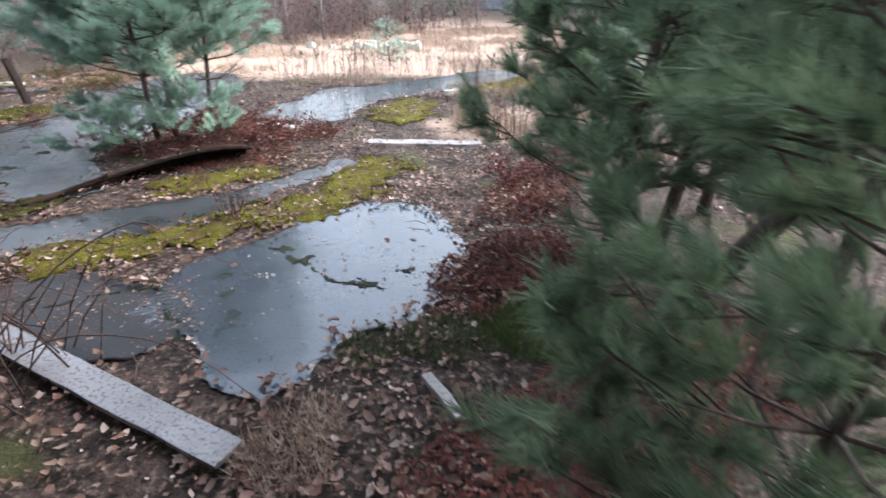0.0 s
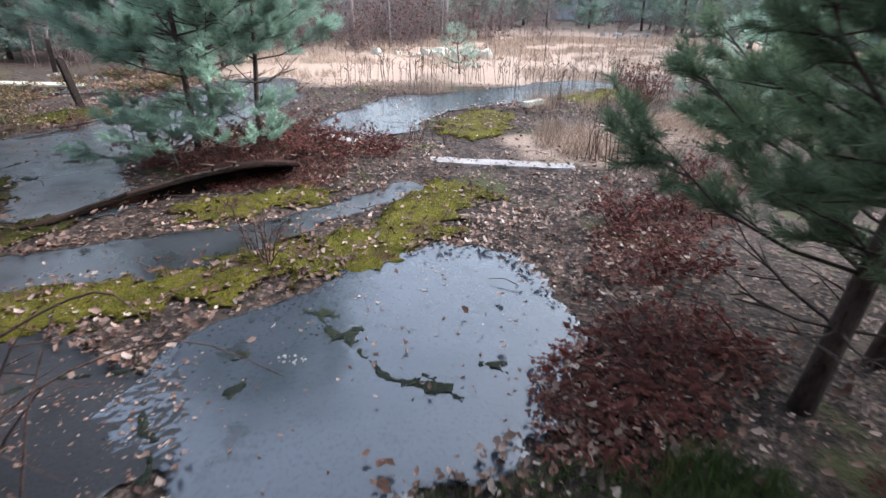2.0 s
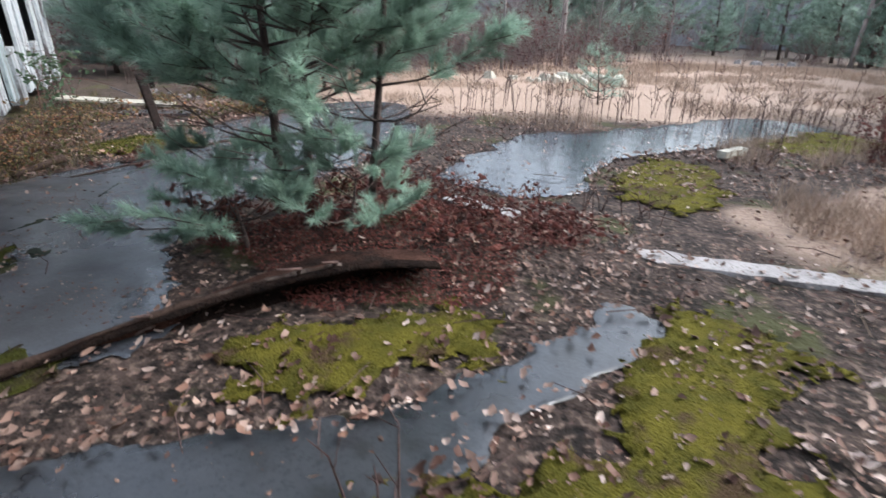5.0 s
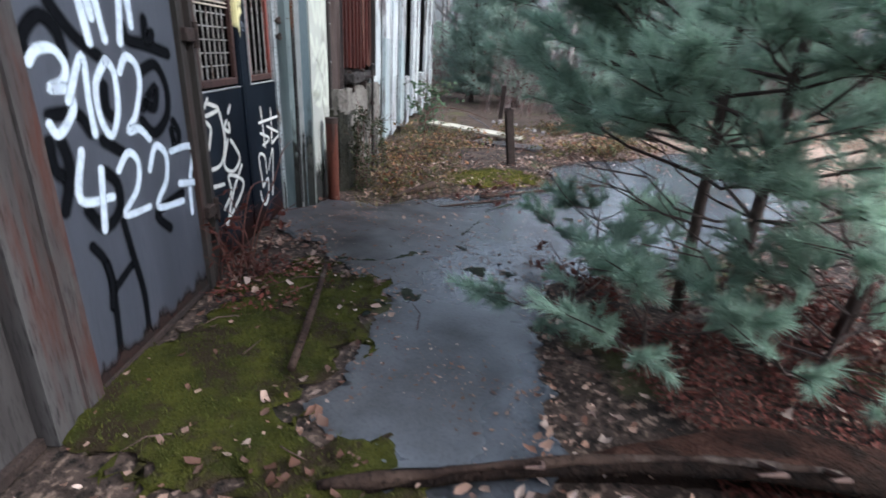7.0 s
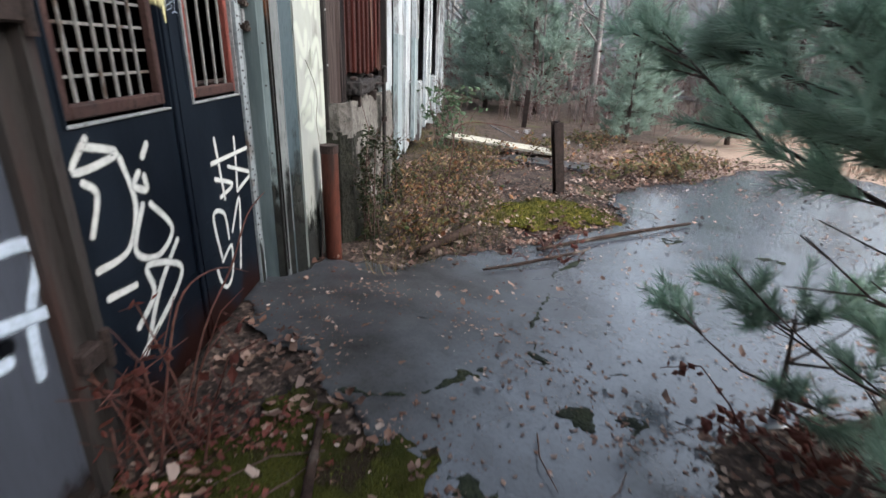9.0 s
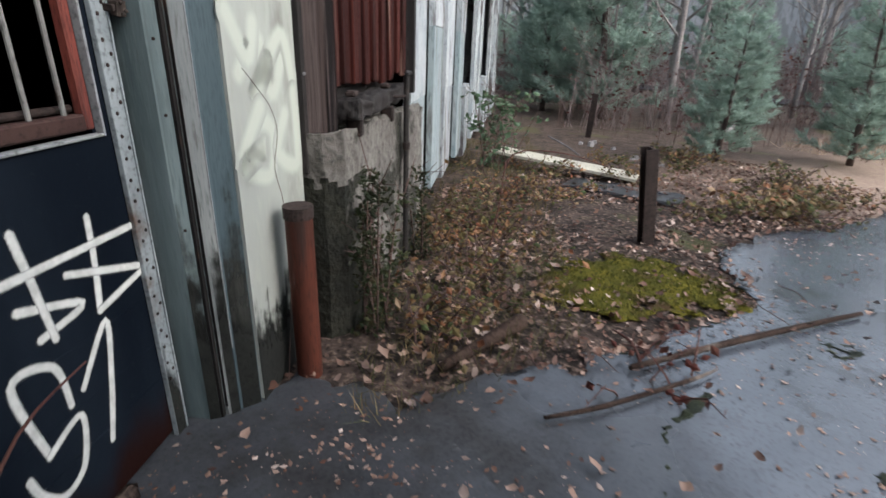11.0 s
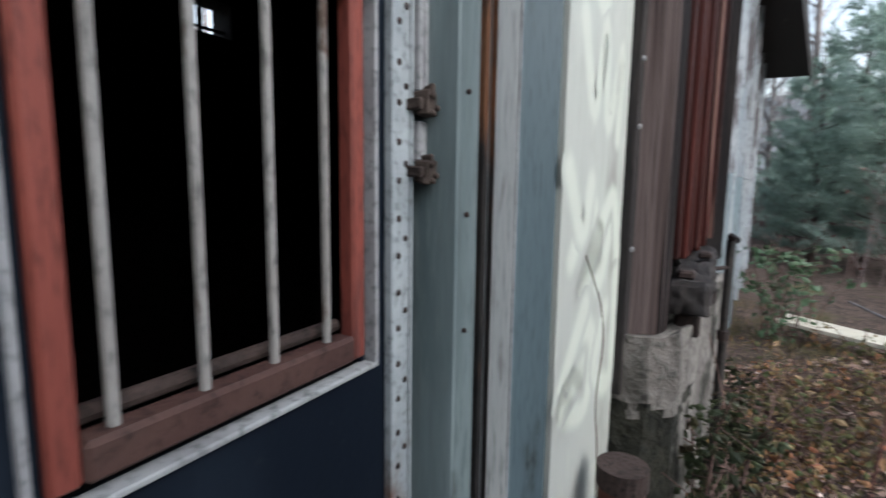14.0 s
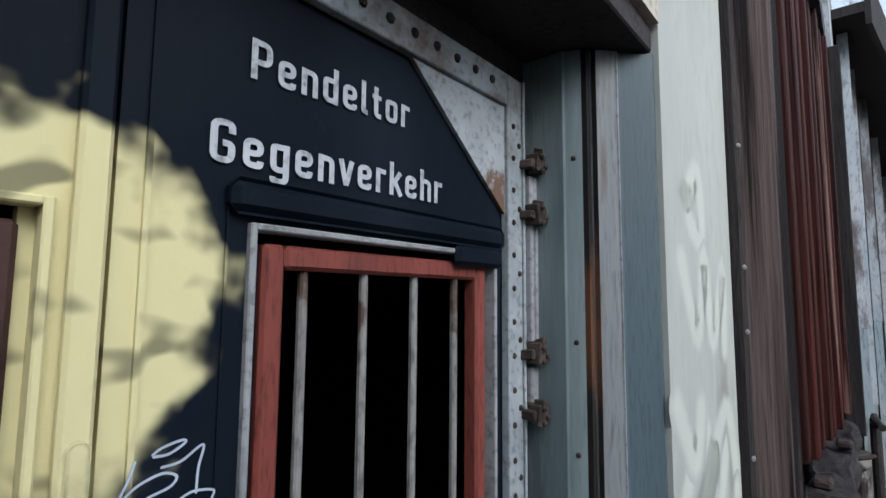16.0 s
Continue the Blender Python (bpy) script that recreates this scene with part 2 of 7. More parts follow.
links.new(bp.outputs[0], b.inputs["Normal"])

m_slab = surface("wet_concrete", (0.040, 0.046, 0.060), (0.057, 0.064, 0.081), (0.0209, 0.0224, 0.0272), (0.57, 0.70), scale=1.4, fine=45, rough=(0.05, 0.24), bump=0.2,
                 depth=0.003, stain_scale=3.2, specular=1.0, grit=0.8)
m_asphalt = surface("wet_asphalt", (0.022, 0.024, 0.028), (0.039, 0.041, 0.047), (0.0121, 0.0115, 0.0115), (0.52, 0.66), scale=1.8, fine=60, rough=(0.14, 0.45), bump=0.35,
                    depth=0.004, stain_scale=2.4, specular=0.9)
m_oldtar = surface("dark_rough_asphalt", (0.012, 0.0115, 0.013), (0.024, 0.023, 0.026), (0.008, 0.007, 0.007), (0.52, 0.66), scale=1.8, fine=60, rough=(0.35, 0.7), bump=0.4, depth=0.004, stain_scale=2.4, specular=0.5)
m_yard = surface("wet_worn_concrete", (0.056, 0.063, 0.077), (0.088, 0.098, 0.116), (0.0217, 0.0227, 0.0246), (0.53, 0.66), scale=1.2, fine=50, rough=(0.05, 0.24), bump=0.3,
                 depth=0.004, stain_scale=1.7, specular=1.0, grit=0.7)
# a darker, duller colour stands in for sky the slabs do not mirror
for n in (m_yard,):
    nodes, links = n.node_tree.nodes, n.node_tree.links
    b = nodes["Principled BSDF"]
    at = nodes.new("ShaderNodeAttribute")
    at.attribute_name = "slab_shade"
    old = b.inputs["Base Color"].links[0].from_socket
    dimmed_col = mix(nodes, links, ramp(nodes, links, noise_tex(nodes, links, 60.0), 0.4, 0.7), (0.034, 0.032, 0.031), (0.016, 0.015, 0.015))
    links.new(mix(nodes, links, at.outputs["Fac"], old, dimmed_col), b.inputs["Base Color"])
    old = b.inputs["Roughness"].links[0].from_socket
    mr = nodes.new("ShaderNodeMath")
    mr.operation = "MULTIPLY_ADD"
    links.new(at.outputs["Fac"], mr.inputs[0])
    mr.inputs[1].default_value = 0.33
    links.new(old, mr.inputs[2])
    links.new(mr.outputs[0], b.inputs["Roughness"])
    dull = nodes.new("ShaderNodeMapRange")
    dull.inputs["To Min"].default_value, dull.inputs["To Max"].default_value = 1.0, 0.15
    links.new(at.outputs["Fac"], dull.inputs["Value"])
    links.new(dull.outputs[0], b.inputs["Specular IOR Level"])
m_moss = surface("moss", (0.135, 0.118, 0.017), (0.070, 0.066, 0.012), (0.070, 0.045, 0.025), (0.52, 0.64), scale=5, fine=90, rough=(0.9, 1.0), bump=1.0, depth=0.02,
                 stain_scale=4, specular=0.1)
m_mossblade = island("moss_tufts", [(0.180, 0.158, 0.021), (0.110, 0.108, 0.015), (0.062, 0.066, 0.011)])
m_oliveblade = island("dark_moss_tufts", [(0.085, 0.086, 0.012), (0.052, 0.062, 0.009), (0.026, 0.036, 0.006)])
m_olivemoss = surface("dark_olive_moss", (0.060, 0.060, 0.011), (0.028, 0.031, 0.007), (0.030, 0.021, 0.013), (0.48, 0.60), scale=5, fine=90, rough=(0.9, 1.0), bump=1.0, depth=0.02,
                 stain_scale=4, specular=0.1)
m_leaf = island("fallen_leaves", [(0.105, 0.047, 0.031), (0.215, 0.120, 0.084), (0.400, 0.275, 0.215), (0.062, 0.031, 0.024), (0.62, 0.49, 0.42)], 0.6)
m_tan = island("dry_grass_blades", [(0.50, 0.375, 0.285), (0.41, 0.29, 0.21), (0.59, 0.47, 0.37), (0.31, 0.20, 0.145)])
m_needle = island("pine_needles", [(0.33, 0.47, 0.36), (0.42, 0.58, 0.46), (0.52, 0.67, 0.55), (0.22, 0.34, 0.245)], 0.5, 0.4)
m_greenneedle = island("olive_pine_needles", [(0.165, 0.240, 0.140), (0.215, 0.300, 0.175), (0.280, 0.360, 0.220), (0.110, 0.165, 0.095)], 0.5, 0.4)
m_deadgrass = island("rank_dead_grass", [(0.075, 0.080, 0.028), (0.150, 0.095, 0.050), (0.050, 0.062, 0.020), (0.26, 0.18, 0.10)])
# needles of the far pines, lightened and greyed to carry the haze
m_farneedle = island("hazed_far_pine_needles", [(0.31, 0.42, 0.345), (0.39, 0.50, 0.42), (0.46, 0.56, 0.485), (0.24, 0.33, 0.265)], 0.7, 0.4)
m_bark = surface("pine_bark", (0.052, 0.036, 0.032), (0.112, 0.081, 0.070), (0.140, 0.119, 0.105), (0.6, 0.75), scale=14, fine=60, stretch=(1, 1, 0.35), rough=(0.85, 1.0), bump=0.9, depth=0.01)
m_birch = surface("grey_bark", (0.2760, 0.2576, 0.2484), (0.1656, 0.1518, 0.1472), (0.0644, 0.0552, 0.0552), (0.6, 0.7), scale=4, fine=30, rough=(0.8, 1.0), bump=0.5)
# far bark, made paler in colour for distance haze
m_farbark = surface("hazed_brown_bark", (0.225, 0.195, 0.185), (0.310, 0.275, 0.260), scale=4, fine=30, rough=(0.8, 1.0))
m_twig = surface("twig_bark", (0.070, 0.043, 0.038), (0.112, 0.070, 0.059), scale=6, fine=40, rough=(0.8, 0.95))
# far shrub twigs, paler than near ones for the same haze
m_farshrub = surface("hazed_purple_brown_twigs", (0.190, 0.145, 0.138), (0.260, 0.205, 0.198), scale=6, fine=40, rough=(0.8, 0.95))
m_redtwig = surface("red_twig_bark", (0.0774, 0.0279, 0.0228), (0.1001, 0.0455, 0.0338), scale=6, fine=40, rough=(0.7, 0.9))
m_redleaf = island("dead_red_brown_leaves", [(0.110, 0.029, 0.021), (0.160, 0.050, 0.036), (0.070, 0.020, 0.017), (0.21, 0.085, 0.058)])
m_bramble = island("bramble_leaves", [(0.070, 0.105, 0.037), (0.26, 0.095, 0.052), (0.125, 0.145, 0.050), (0.46, 0.21, 0.115), (0.048, 0.068, 0.026), (0.25, 0.165, 0.080), (0.55, 0.38, 0.25)])
m_ivy = island("ivy_leaves", [(0.026, 0.036, 0.015), (0.045, 0.060, 0.024), (0.080, 0.095, 0.040), (0.100, 0.050, 0.030)], 0.5)
m_green = island("evergreen_leaves", [(0.055, 0.10, 0.05), (0.09, 0.15, 0.08), (0.16, 0.22, 0.13)], 0.4)
m_grass = island("low_green_grass", [(0.070, 0.110, 0.030), (0.120, 0.160, 0.045), (0.045, 0.075, 0.025)])
m_board = surface("weathered_pale_board", (0.36, 0.335, 0.325), (0.27, 0.248, 0.240), (0.1220, 0.1033, 0.0897), (0.60, 0.7), scale=3, fine=50, rough=(0.6, 0.85), piece=0.08)
m_wetboard = surface("wet_brown_board", (0.150, 0.140, 0.142), (0.215, 0.205, 0.212), (0.070, 0.058, 0.054), (0.55, 0.7), scale=3, fine=50, rough=(0.10, 0.30), bump=0.25, specular=0.6)
m_cream = surface("cream_board", (0.5180, 0.4900, 0.4060), (0.4340, 0.4060, 0.3290), (0.2450, 0.2100, 0.1540), (0.62, 0.72), scale=4, fine=40, rough=(0.5, 0.8))
m_log = surface("rotten_log_bark", (0.0250, 0.0153, 0.0125), (0.055, 0.036, 0.028), (0.16, 0.13, 0.11), (0.54, 0.66), scale=7, fine=45, rough=(0.85, 1.0), bump=1.0, depth=0.012, specular=0.12)

# metals and paint of the building
UPR = (3, 3, 0.35)
m_sheet = surface("grey_painted_sheet_steel", (0.054, 0.060, 0.077), (0.037, 0.041, 0.054), (0.0204, 0.0180, 0.0194), (0.58, 0.72), scale=1.2, fine=30, stretch=UPR, rough=(0.4, 0.62), bump=0.15, stain_scale=1.0, grit=0.75)
m_rust = surface("rust_streaked_steel", (0.034, 0.030, 0.030), (0.078, 0.074, 0.074), (0.052, 0.015, 0.009), (0.50, 0.62), scale=1.6, fine=30, stretch=UPR, rough=(0.65, 0.9), bump=0.5, stain_scale=0.9)
m_jamb = surface("brown_weathered_steel", (0.0384, 0.0328, 0.0304), (0.0208, 0.0176, 0.0160), (0.0360, 0.0160, 0.0120), (0.5, 0.68), scale=2, fine=35, stretch=UPR, rough=(0.6, 0.85), bump=0.5)
m_steel = surface("blue_grey_painted_steel", (0.185, 0.228, 0.230), (0.078, 0.104, 0.108), (0.0492, 0.0331, 0.0262), (0.57, 0.69), scale=2.2, fine=34, stretch=UPR, rough=(0.42, 0.65), bump=0.3, stain_scale=1.3, grit=0.65)
m_darksteel = surface("dark_slate_steel", (0.066, 0.094, 0.107), (0.036, 0.054, 0.064), (0.120, 0.138, 0.132), (0.60, 0.80), scale=2.2, fine=60, stretch=UPR, rough=(0.45, 0.6), bump=0.25, grit=0.7)
m_rivet = surface("pale_grey_riveted_steel", (0.30, 0.325, 0.335), (0.195, 0.217, 0.230), (0.0835, 0.0491, 0.0325), (0.56, 0.66), scale=5, fine=60, rough=(0.45, 0.7), bump=0.3)
m_gusset = surface("pale_plate_with_rust", (0.34, 0.36, 0.37), (0.24, 0.26, 0.27), (0.115, 0.070, 0.045), (0.53, 0.60), scale=5, fine=60, rough=(0.5, 0.75), bump=0.4, stain_scale=7)
m_rusty = surface("rusty_iron", (0.0206, 0.0131, 0.0113), (0.0413, 0.0275, 0.0235), (0.0107, 0.0077, 0.0072), (0.5, 0.65), scale=18, fine=80, rough=(0.75, 0.95), bump=0.8)
m_redpipe = surface("red_brown_rusty_pipe", (0.056, 0.014, 0.008), (0.084, 0.022, 0.012), (0.0240, 0.0128, 0.0104), (0.55, 0.7), scale=4, fine=50, stretch=UPR, rough=(0.5, 0.75), bump=0.4)
m_white = surface("dirty_white_panel", (0.3741, 0.3864, 0.3455), (0.2936, 0.3039, 0.2802), (0.1473, 0.1456, 0.1238), (0.56, 0.78), scale=1.3, fine=20, stretch=(2, 2, 0.6), rough=(0.5, 0.7), bump=0.15, stain_scale=1.1, grit=0.85)
m_greywood = surface("weathered_grey_wood", (0.078, 0.060, 0.056), (0.034, 0.023, 0.021), (0.007, 0.005, 0.005), (0.50, 0.56), scale=6, fine=30, specular=0.12, stretch=(5, 5, 0.12), rough=(0.7, 0.95), bump=0.8, depth=0.008, piece=0.2)
m_redwood = surface("red_brown_stained_boards", (0.014, 0.004, 0.0035), (0.062, 0.015, 0.011), (0.17, 0.10, 0.08), (0.62, 0.70), scale=5, fine=30, stretch=(5, 5, 0.10), specular=0.12, rough=(0.5, 0.8), bump=0.8, depth=0.008, stain_scale=3, piece=0.25)
m_darkwood = surface("charred_dark_wood", (0.013, 0.011, 0.011), (0.032, 0.026, 0.024), (0.083, 0.070, 0.064), (0.62, 0.72), scale=6, fine=45, stretch=(4, 4, 0.3), rough=(0.7, 0.95), bump=0.8, depth=0.008)
m_frame = surface("red_oxide_window_frame", (0.185, 0.046, 0.033), (0.140, 0.034, 0.025), (0.0229, 0.0127, 0.0127), (0.56, 0.70), scale=4, fine=50, stretch=(3, 3, 0.5), rough=(0.5, 0.75), bump=0.3)
m_sill = surface("worn_dark_red_sill", (0.0396, 0.0180, 0.0156), (0.0588, 0.0306, 0.0246), (0.0180, 0.0126, 0.0126), (0.5, 0.65), scale=6, fine=50, rough=(0.6, 0.85), bump=0.5)
m_trim = surface("worn_white_trim", (0.265, 0.270, 0.275), (0.204, 0.204, 0.209), (0.082, 0.066, 0.061), (0.58, 0.68), scale=9, fine=60, rough=(0.5, 0.75), bump=0.3)
m_bar = surface("flaking_white_bar", (0.2256, 0.2188, 0.2066), (0.1797, 0.1675, 0.1561), (0.0665, 0.0428, 0.0313), (0.53, 0.62), scale=8, fine=60, stretch=(1, 1, 0.5), rough=(0.5, 0.8), bump=0.5, stain_scale=9)
m_plinth = surface("stained_rendered_concrete", (0.165, 0.152, 0.138), (0.095, 0.085, 0.075), (0.022, 0.021, 0.016), (0.47, 0.58), scale=3.5, fine=30, rough=(0.85, 1.0), bump=1.0, depth=0.015, stain_scale=2.6, grit=0.35)
m_darkmoss = surface("dark_crack_moss", (0.010, 0.014, 0.010), (0.026, 0.032, 0.016), (0.040, 0.044, 0.016), (0.55, 0.68), scale=9, fine=80, rough=(0.9, 1.0), bump=1.0, depth=0.01)
m_latch = surface("flaking_tan_rust", (0.060, 0.044, 0.036), (0.026, 0.018, 0.015), (0.16, 0.135, 0.115), (0.58, 0.68), scale=22, fine=90, rough=(0.75, 0.95), bump=0.9)
# black for the shade inside the slot, with rust over it
m_slotrust = surface("slot_shade_with_rust", (0.006, 0.005, 0.005), (0.012, 0.010, 0.009), (0.085, 0.036, 0.016), (0.55, 0.64), scale=6, fine=50, stretch=(1, 1, 0.3), rough=(0.8, 1.0), stain_scale=5)
m_mossplinth = surface("mossy_black_concrete", (0.013, 0.013, 0.010), (0.024, 0.023, 0.016), (0.055, 0.054, 0.030), (0.58, 0.7), scale=6, fine=40, rough=(0.9, 1.0), bump=1.0, depth=0.015)
m_peel = surface("peeling_white_sheet", (0.408, 0.422, 0.428), (0.286, 0.320, 0.340), (0.116, 0.102, 0.102), (0.52, 0.62), scale=3, fine=30, stretch=(2, 2, 0.6), rough=(0.5, 0.8), bump=0.4, stain_scale=2.2, piece=0.15)
m_teal = surface("faded_teal_sheet", (0.218, 0.272, 0.286), (0.306, 0.333, 0.340), (0.095, 0.088, 0.082), (0.54, 0.64), scale=3, fine=30, stretch=UPR, rough=(0.5, 0.75), bump=0.3)
m_creamface = surface("cream_rendered_lintel", (0.449, 0.408, 0.326), (0.381, 0.340, 0.272), (0.170, 0.136, 0.109), (0.62, 0.74), scale=3, fine=30, rough=(0.7, 0.9))
m_recess = surface("recess_shade_purple_black", (0.006, 0.005, 0.006), (0.013, 0.011, 0.012), (0.07, 0.07, 0.072), (0.62, 0.70), scale=5, fine=40, stretch=(6, 6, 0.3), rough=(0.8, 1.0), specular=0.1)
m_beige = surface("grey_beige_flaking_steel", (0.225, 0.235, 0.228), (0.155, 0.165, 0.165), (0.100, 0.068, 0.048), (0.57, 0.68), scale=3, fine=40, stretch=UPR, rough=(0.5, 0.75), bump=0.4, stain_scale=2.2)
m_blackiron = surface("black_iron", (0.016, 0.014, 0.014), (0.032, 0.026, 0.023), scale=9, fine=60, rough=(0.6, 0.85), bump=0.5)
m_inside = surface("near_black_interior", (0.02, 0.018, 0.017), (0.03, 0.027, 0.025), scale=2, fine=20, rough=(0.9, 1.0))
m_roof = surface("tarred_roof", (0.04, 0.038, 0.04), (0.07, 0.065, 0.065), scale=2, fine=30, rough=(0.8, 0.95))
m_flake = surface("rust_scale", (0.012, 0.006, 0.005), (0.024, 0.009, 0.006), (0.008, 0.006, 0.005), (0.5, 0.65), scale=9, fine=60, rough=(0.8, 1.0), bump=0.7)
# foot shade put into colour, together with the panel's black-green stain
m_stainshade = surface("black_green_stain_and_shade", (0.008, 0.0085, 0.0075), (0.016, 0.0165, 0.0140), (0.004, 0.004, 0.0035), (0.5, 0.65), scale=9, fine=50, rough=(0.8, 1.0), bump=0.7)
m_footshade = surface("grey_green_foot_shade", (0.042, 0.043, 0.038), (0.028, 0.029, 0.025), (0.014, 0.014, 0.012), (0.5, 0.62), scale=9, fine=50, stretch=UPR, rough=(0.8, 1.0), bump=0.5)
for m in (m_stainshade, m_footshade, m_flake):
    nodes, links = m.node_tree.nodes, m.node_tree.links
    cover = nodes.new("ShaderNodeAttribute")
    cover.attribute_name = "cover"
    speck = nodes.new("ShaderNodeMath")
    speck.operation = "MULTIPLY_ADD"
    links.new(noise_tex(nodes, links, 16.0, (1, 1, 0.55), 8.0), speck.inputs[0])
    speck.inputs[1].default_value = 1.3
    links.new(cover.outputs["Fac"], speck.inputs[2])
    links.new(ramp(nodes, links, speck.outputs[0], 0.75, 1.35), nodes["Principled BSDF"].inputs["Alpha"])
m_wpaint = paint("white_spray_paint", (0.48, 0.55, 0.64), soft=True)
m_bpaint = paint("black_spray_paint", (0.004, 0.0045, 0.006), 0.8, soft=True, specular=0.03)
m_tag = paint("white_marker_paint", (0.60, 0.60, 0.57), soft=True, grain=0.5)
m_pale = m_white.copy()
m_pale.name = "pale_cream_spray"
nodes, links = m_pale.node_tree.nodes, m_pale.node_tree.links
b = nodes["Principled BSDF"]
cover = nodes.new("ShaderNodeAttribute")
cover.attribute_name = "cover"
links.new(mix(nodes, links, ramp(nodes, links, cover.outputs["Fac"], 0.0, 1.1), b.inputs["Base Color"].links[0].from_socket, (0.43, 0.455, 0.395)), b.inputs["Base Color"])
m_drip = paint("yellow_spray_run", (0.62, 0.565, 0.305), soft=True)
m_thin = paint("thin_white_marker", (0.42, 0.47, 0.56), soft=True)
m_letter = surface("worn_white_lettering", (0.449, 0.469, 0.496), (0.381, 0.401, 0.428), (0.034, 0.041, 0.058), (0.66, 0.70), scale=14, fine=70, rough=(0.5, 0.7), stain_scale=40)

# the doors: blue-black paint, a sprayed yellow flower with blurred petals, rust at the foot
m_door, nodes, links, b = node_mat("blue_black_door_paint")
n1, n2 = noise_tex(nodes, links, 1.6, (2, 2, 0.6)), noise_tex(nodes, links, 45.0)
col = mix(nodes, links, ramp(nodes, links, n1, 0.35, 0.7), (0.0040, 0.0062, 0.0108), (0.0095, 0.0135, 0.0205))
col = mix(nodes, links, ramp(nodes, links, n2, 0.62, 0.75), col, (0.009, 0.012, 0.016))
geo = nodes.new("ShaderNodeNewGeometry")
near = nodes.new("ShaderNodeVectorMath")
near.operation = "DISTANCE"
links.new(geo.outputs["Position"], near.inputs[0])
near.inputs[1].default_value = WALL @ Vector((8.205, 0.37, 1.700))
petal = noise_tex(nodes, links, 19.0, detail=1.5)
wob = nodes.new("ShaderNodeMath")
wob.operation = "MULTIPLY_ADD"
links.new(petal, wob.inputs[0])
wob.inputs[1].default_value = 0.12
links.new(near.outputs["Value"], wob.inputs[2])
spray = ramp(nodes, links, wob.outputs[0], 0.258, 0.218)
gaps = noise_tex(nodes, links, 13.0, (1, 1, 1.6), 1.0)
thinspot = nodes.new("ShaderNodeMath")
thinspot.operation = "MULTIPLY"
links.new(spray, thinspot.inputs[0])
veil = nodes.new("ShaderNodeMapRange")
veil.interpolation_type = "SMOOTHSTEP"
veil.inputs["From Min"].default_value, veil.inputs["From Max"].default_value = 0.57, 0.70
veil.inputs["To Min"].default_value, veil.inputs["To Max"].default_value = 1.0, 0.35
links.new(gaps, veil.inputs["Value"])
links.new(veil.outputs[0], thinspot.inputs[1])
col = mix(nodes, links, thinspot.outputs[0], col, (0.62, 0.565, 0.305))
sep = nodes.new("ShaderNodeSeparateXYZ")
links.new(geo.outputs["Position"], sep.inputs[0])
rust_up = nodes.new("ShaderNodeMath")
rust_up.operation = "MULTIPLY_ADD"
links.new(n1, rust_up.inputs[0])
rust_up.inputs[1].default_value = 0.5
links.new(sep.outputs["Z"], rust_up.inputs[2])
col = mix(nodes, links, ramp(nodes, links, rust_up.outputs[0], 0.52, 0.34), col, (0.014, 0.005, 0.004))
links.new(col, b.inputs["Base Color"])
b.inputs["Roughness"].default_value = 0.5
b.inputs["Specular IOR Level"].default_value = 0.06
bp = nodes.new("ShaderNodeBump")
bp.inputs["Strength"].default_value, bp.inputs["Distance"].default_value = 0.2, 0.003
links.new(n2, bp.inputs["Height"])
links.new(bp.outputs[0], b.inputs["Normal"])

# ---- ground ----
def spaced(lo, hi, step, far):
    inner = np.arange(lo, hi + 1e-6, step)
    grow = np.cumsum(step * 1.35 ** np.arange(1, 22))
    grow = grow[grow < far]
    return np.concatenate([(lo - grow)[::-1], inner, hi + grow])


def grid_faces(nx, ny):
    i, j = np.meshgrid(np.arange(nx - 1), np.arange(ny - 1), indexing="ij")
    a = (i * ny + j).ravel()
    return a, a + ny, a + ny + 1, a + 1


gx, gy = spaced(-12, 7, 0.12, 400), spaced(-3, 18, 0.12, 400)
X, Y = np.meshgrid(gx, gy, indexing="ij")
Z = rise(X, Y) - 0.012
dry = np.clip(0.5 + (0.9 * (Y - 13.2) - 0.45 * (X - 0.5) * (X > 0.5) - 0.25 * (X + 1) * (X < -1)) * 0.5 + 3.0 * fbm(X, Y, 0.45, 31), 0, 1)
dry *= np.clip((X + 9.5) / 3, 0.1, 1) * np.clip(1.6 - np.hypot(X - 1, Y - 20) / 17, 0, 1)
dry = np.maximum(dry, 0.8 * np.clip(4 * (union(X, Y, [(0.6, 7.8, 2.6, 9.6, 1.0)]) + fbm(X, Y, 1.0, 4)), 0, 1))
q = np.stack(grid_faces(len(gx), len(gy)), 1)
gm = array_mesh("ground", np.stack([X.ravel(), Y.ravel(), Z.ravel()], 1), np.concatenate([q[:, [0, 1, 2]], q[:, [0, 2, 3]]]))
gm.shade_smooth()
layer = gm.attributes.new("dry_grass", "FLOAT", "POINT")
layer.data.foreach_set("value", dry.ravel().astype(np.float32))
solo("ground", gm, m_ground, Matrix(), "brown soil under fallen leaves and dry tan grass", "ground", kind="structure")


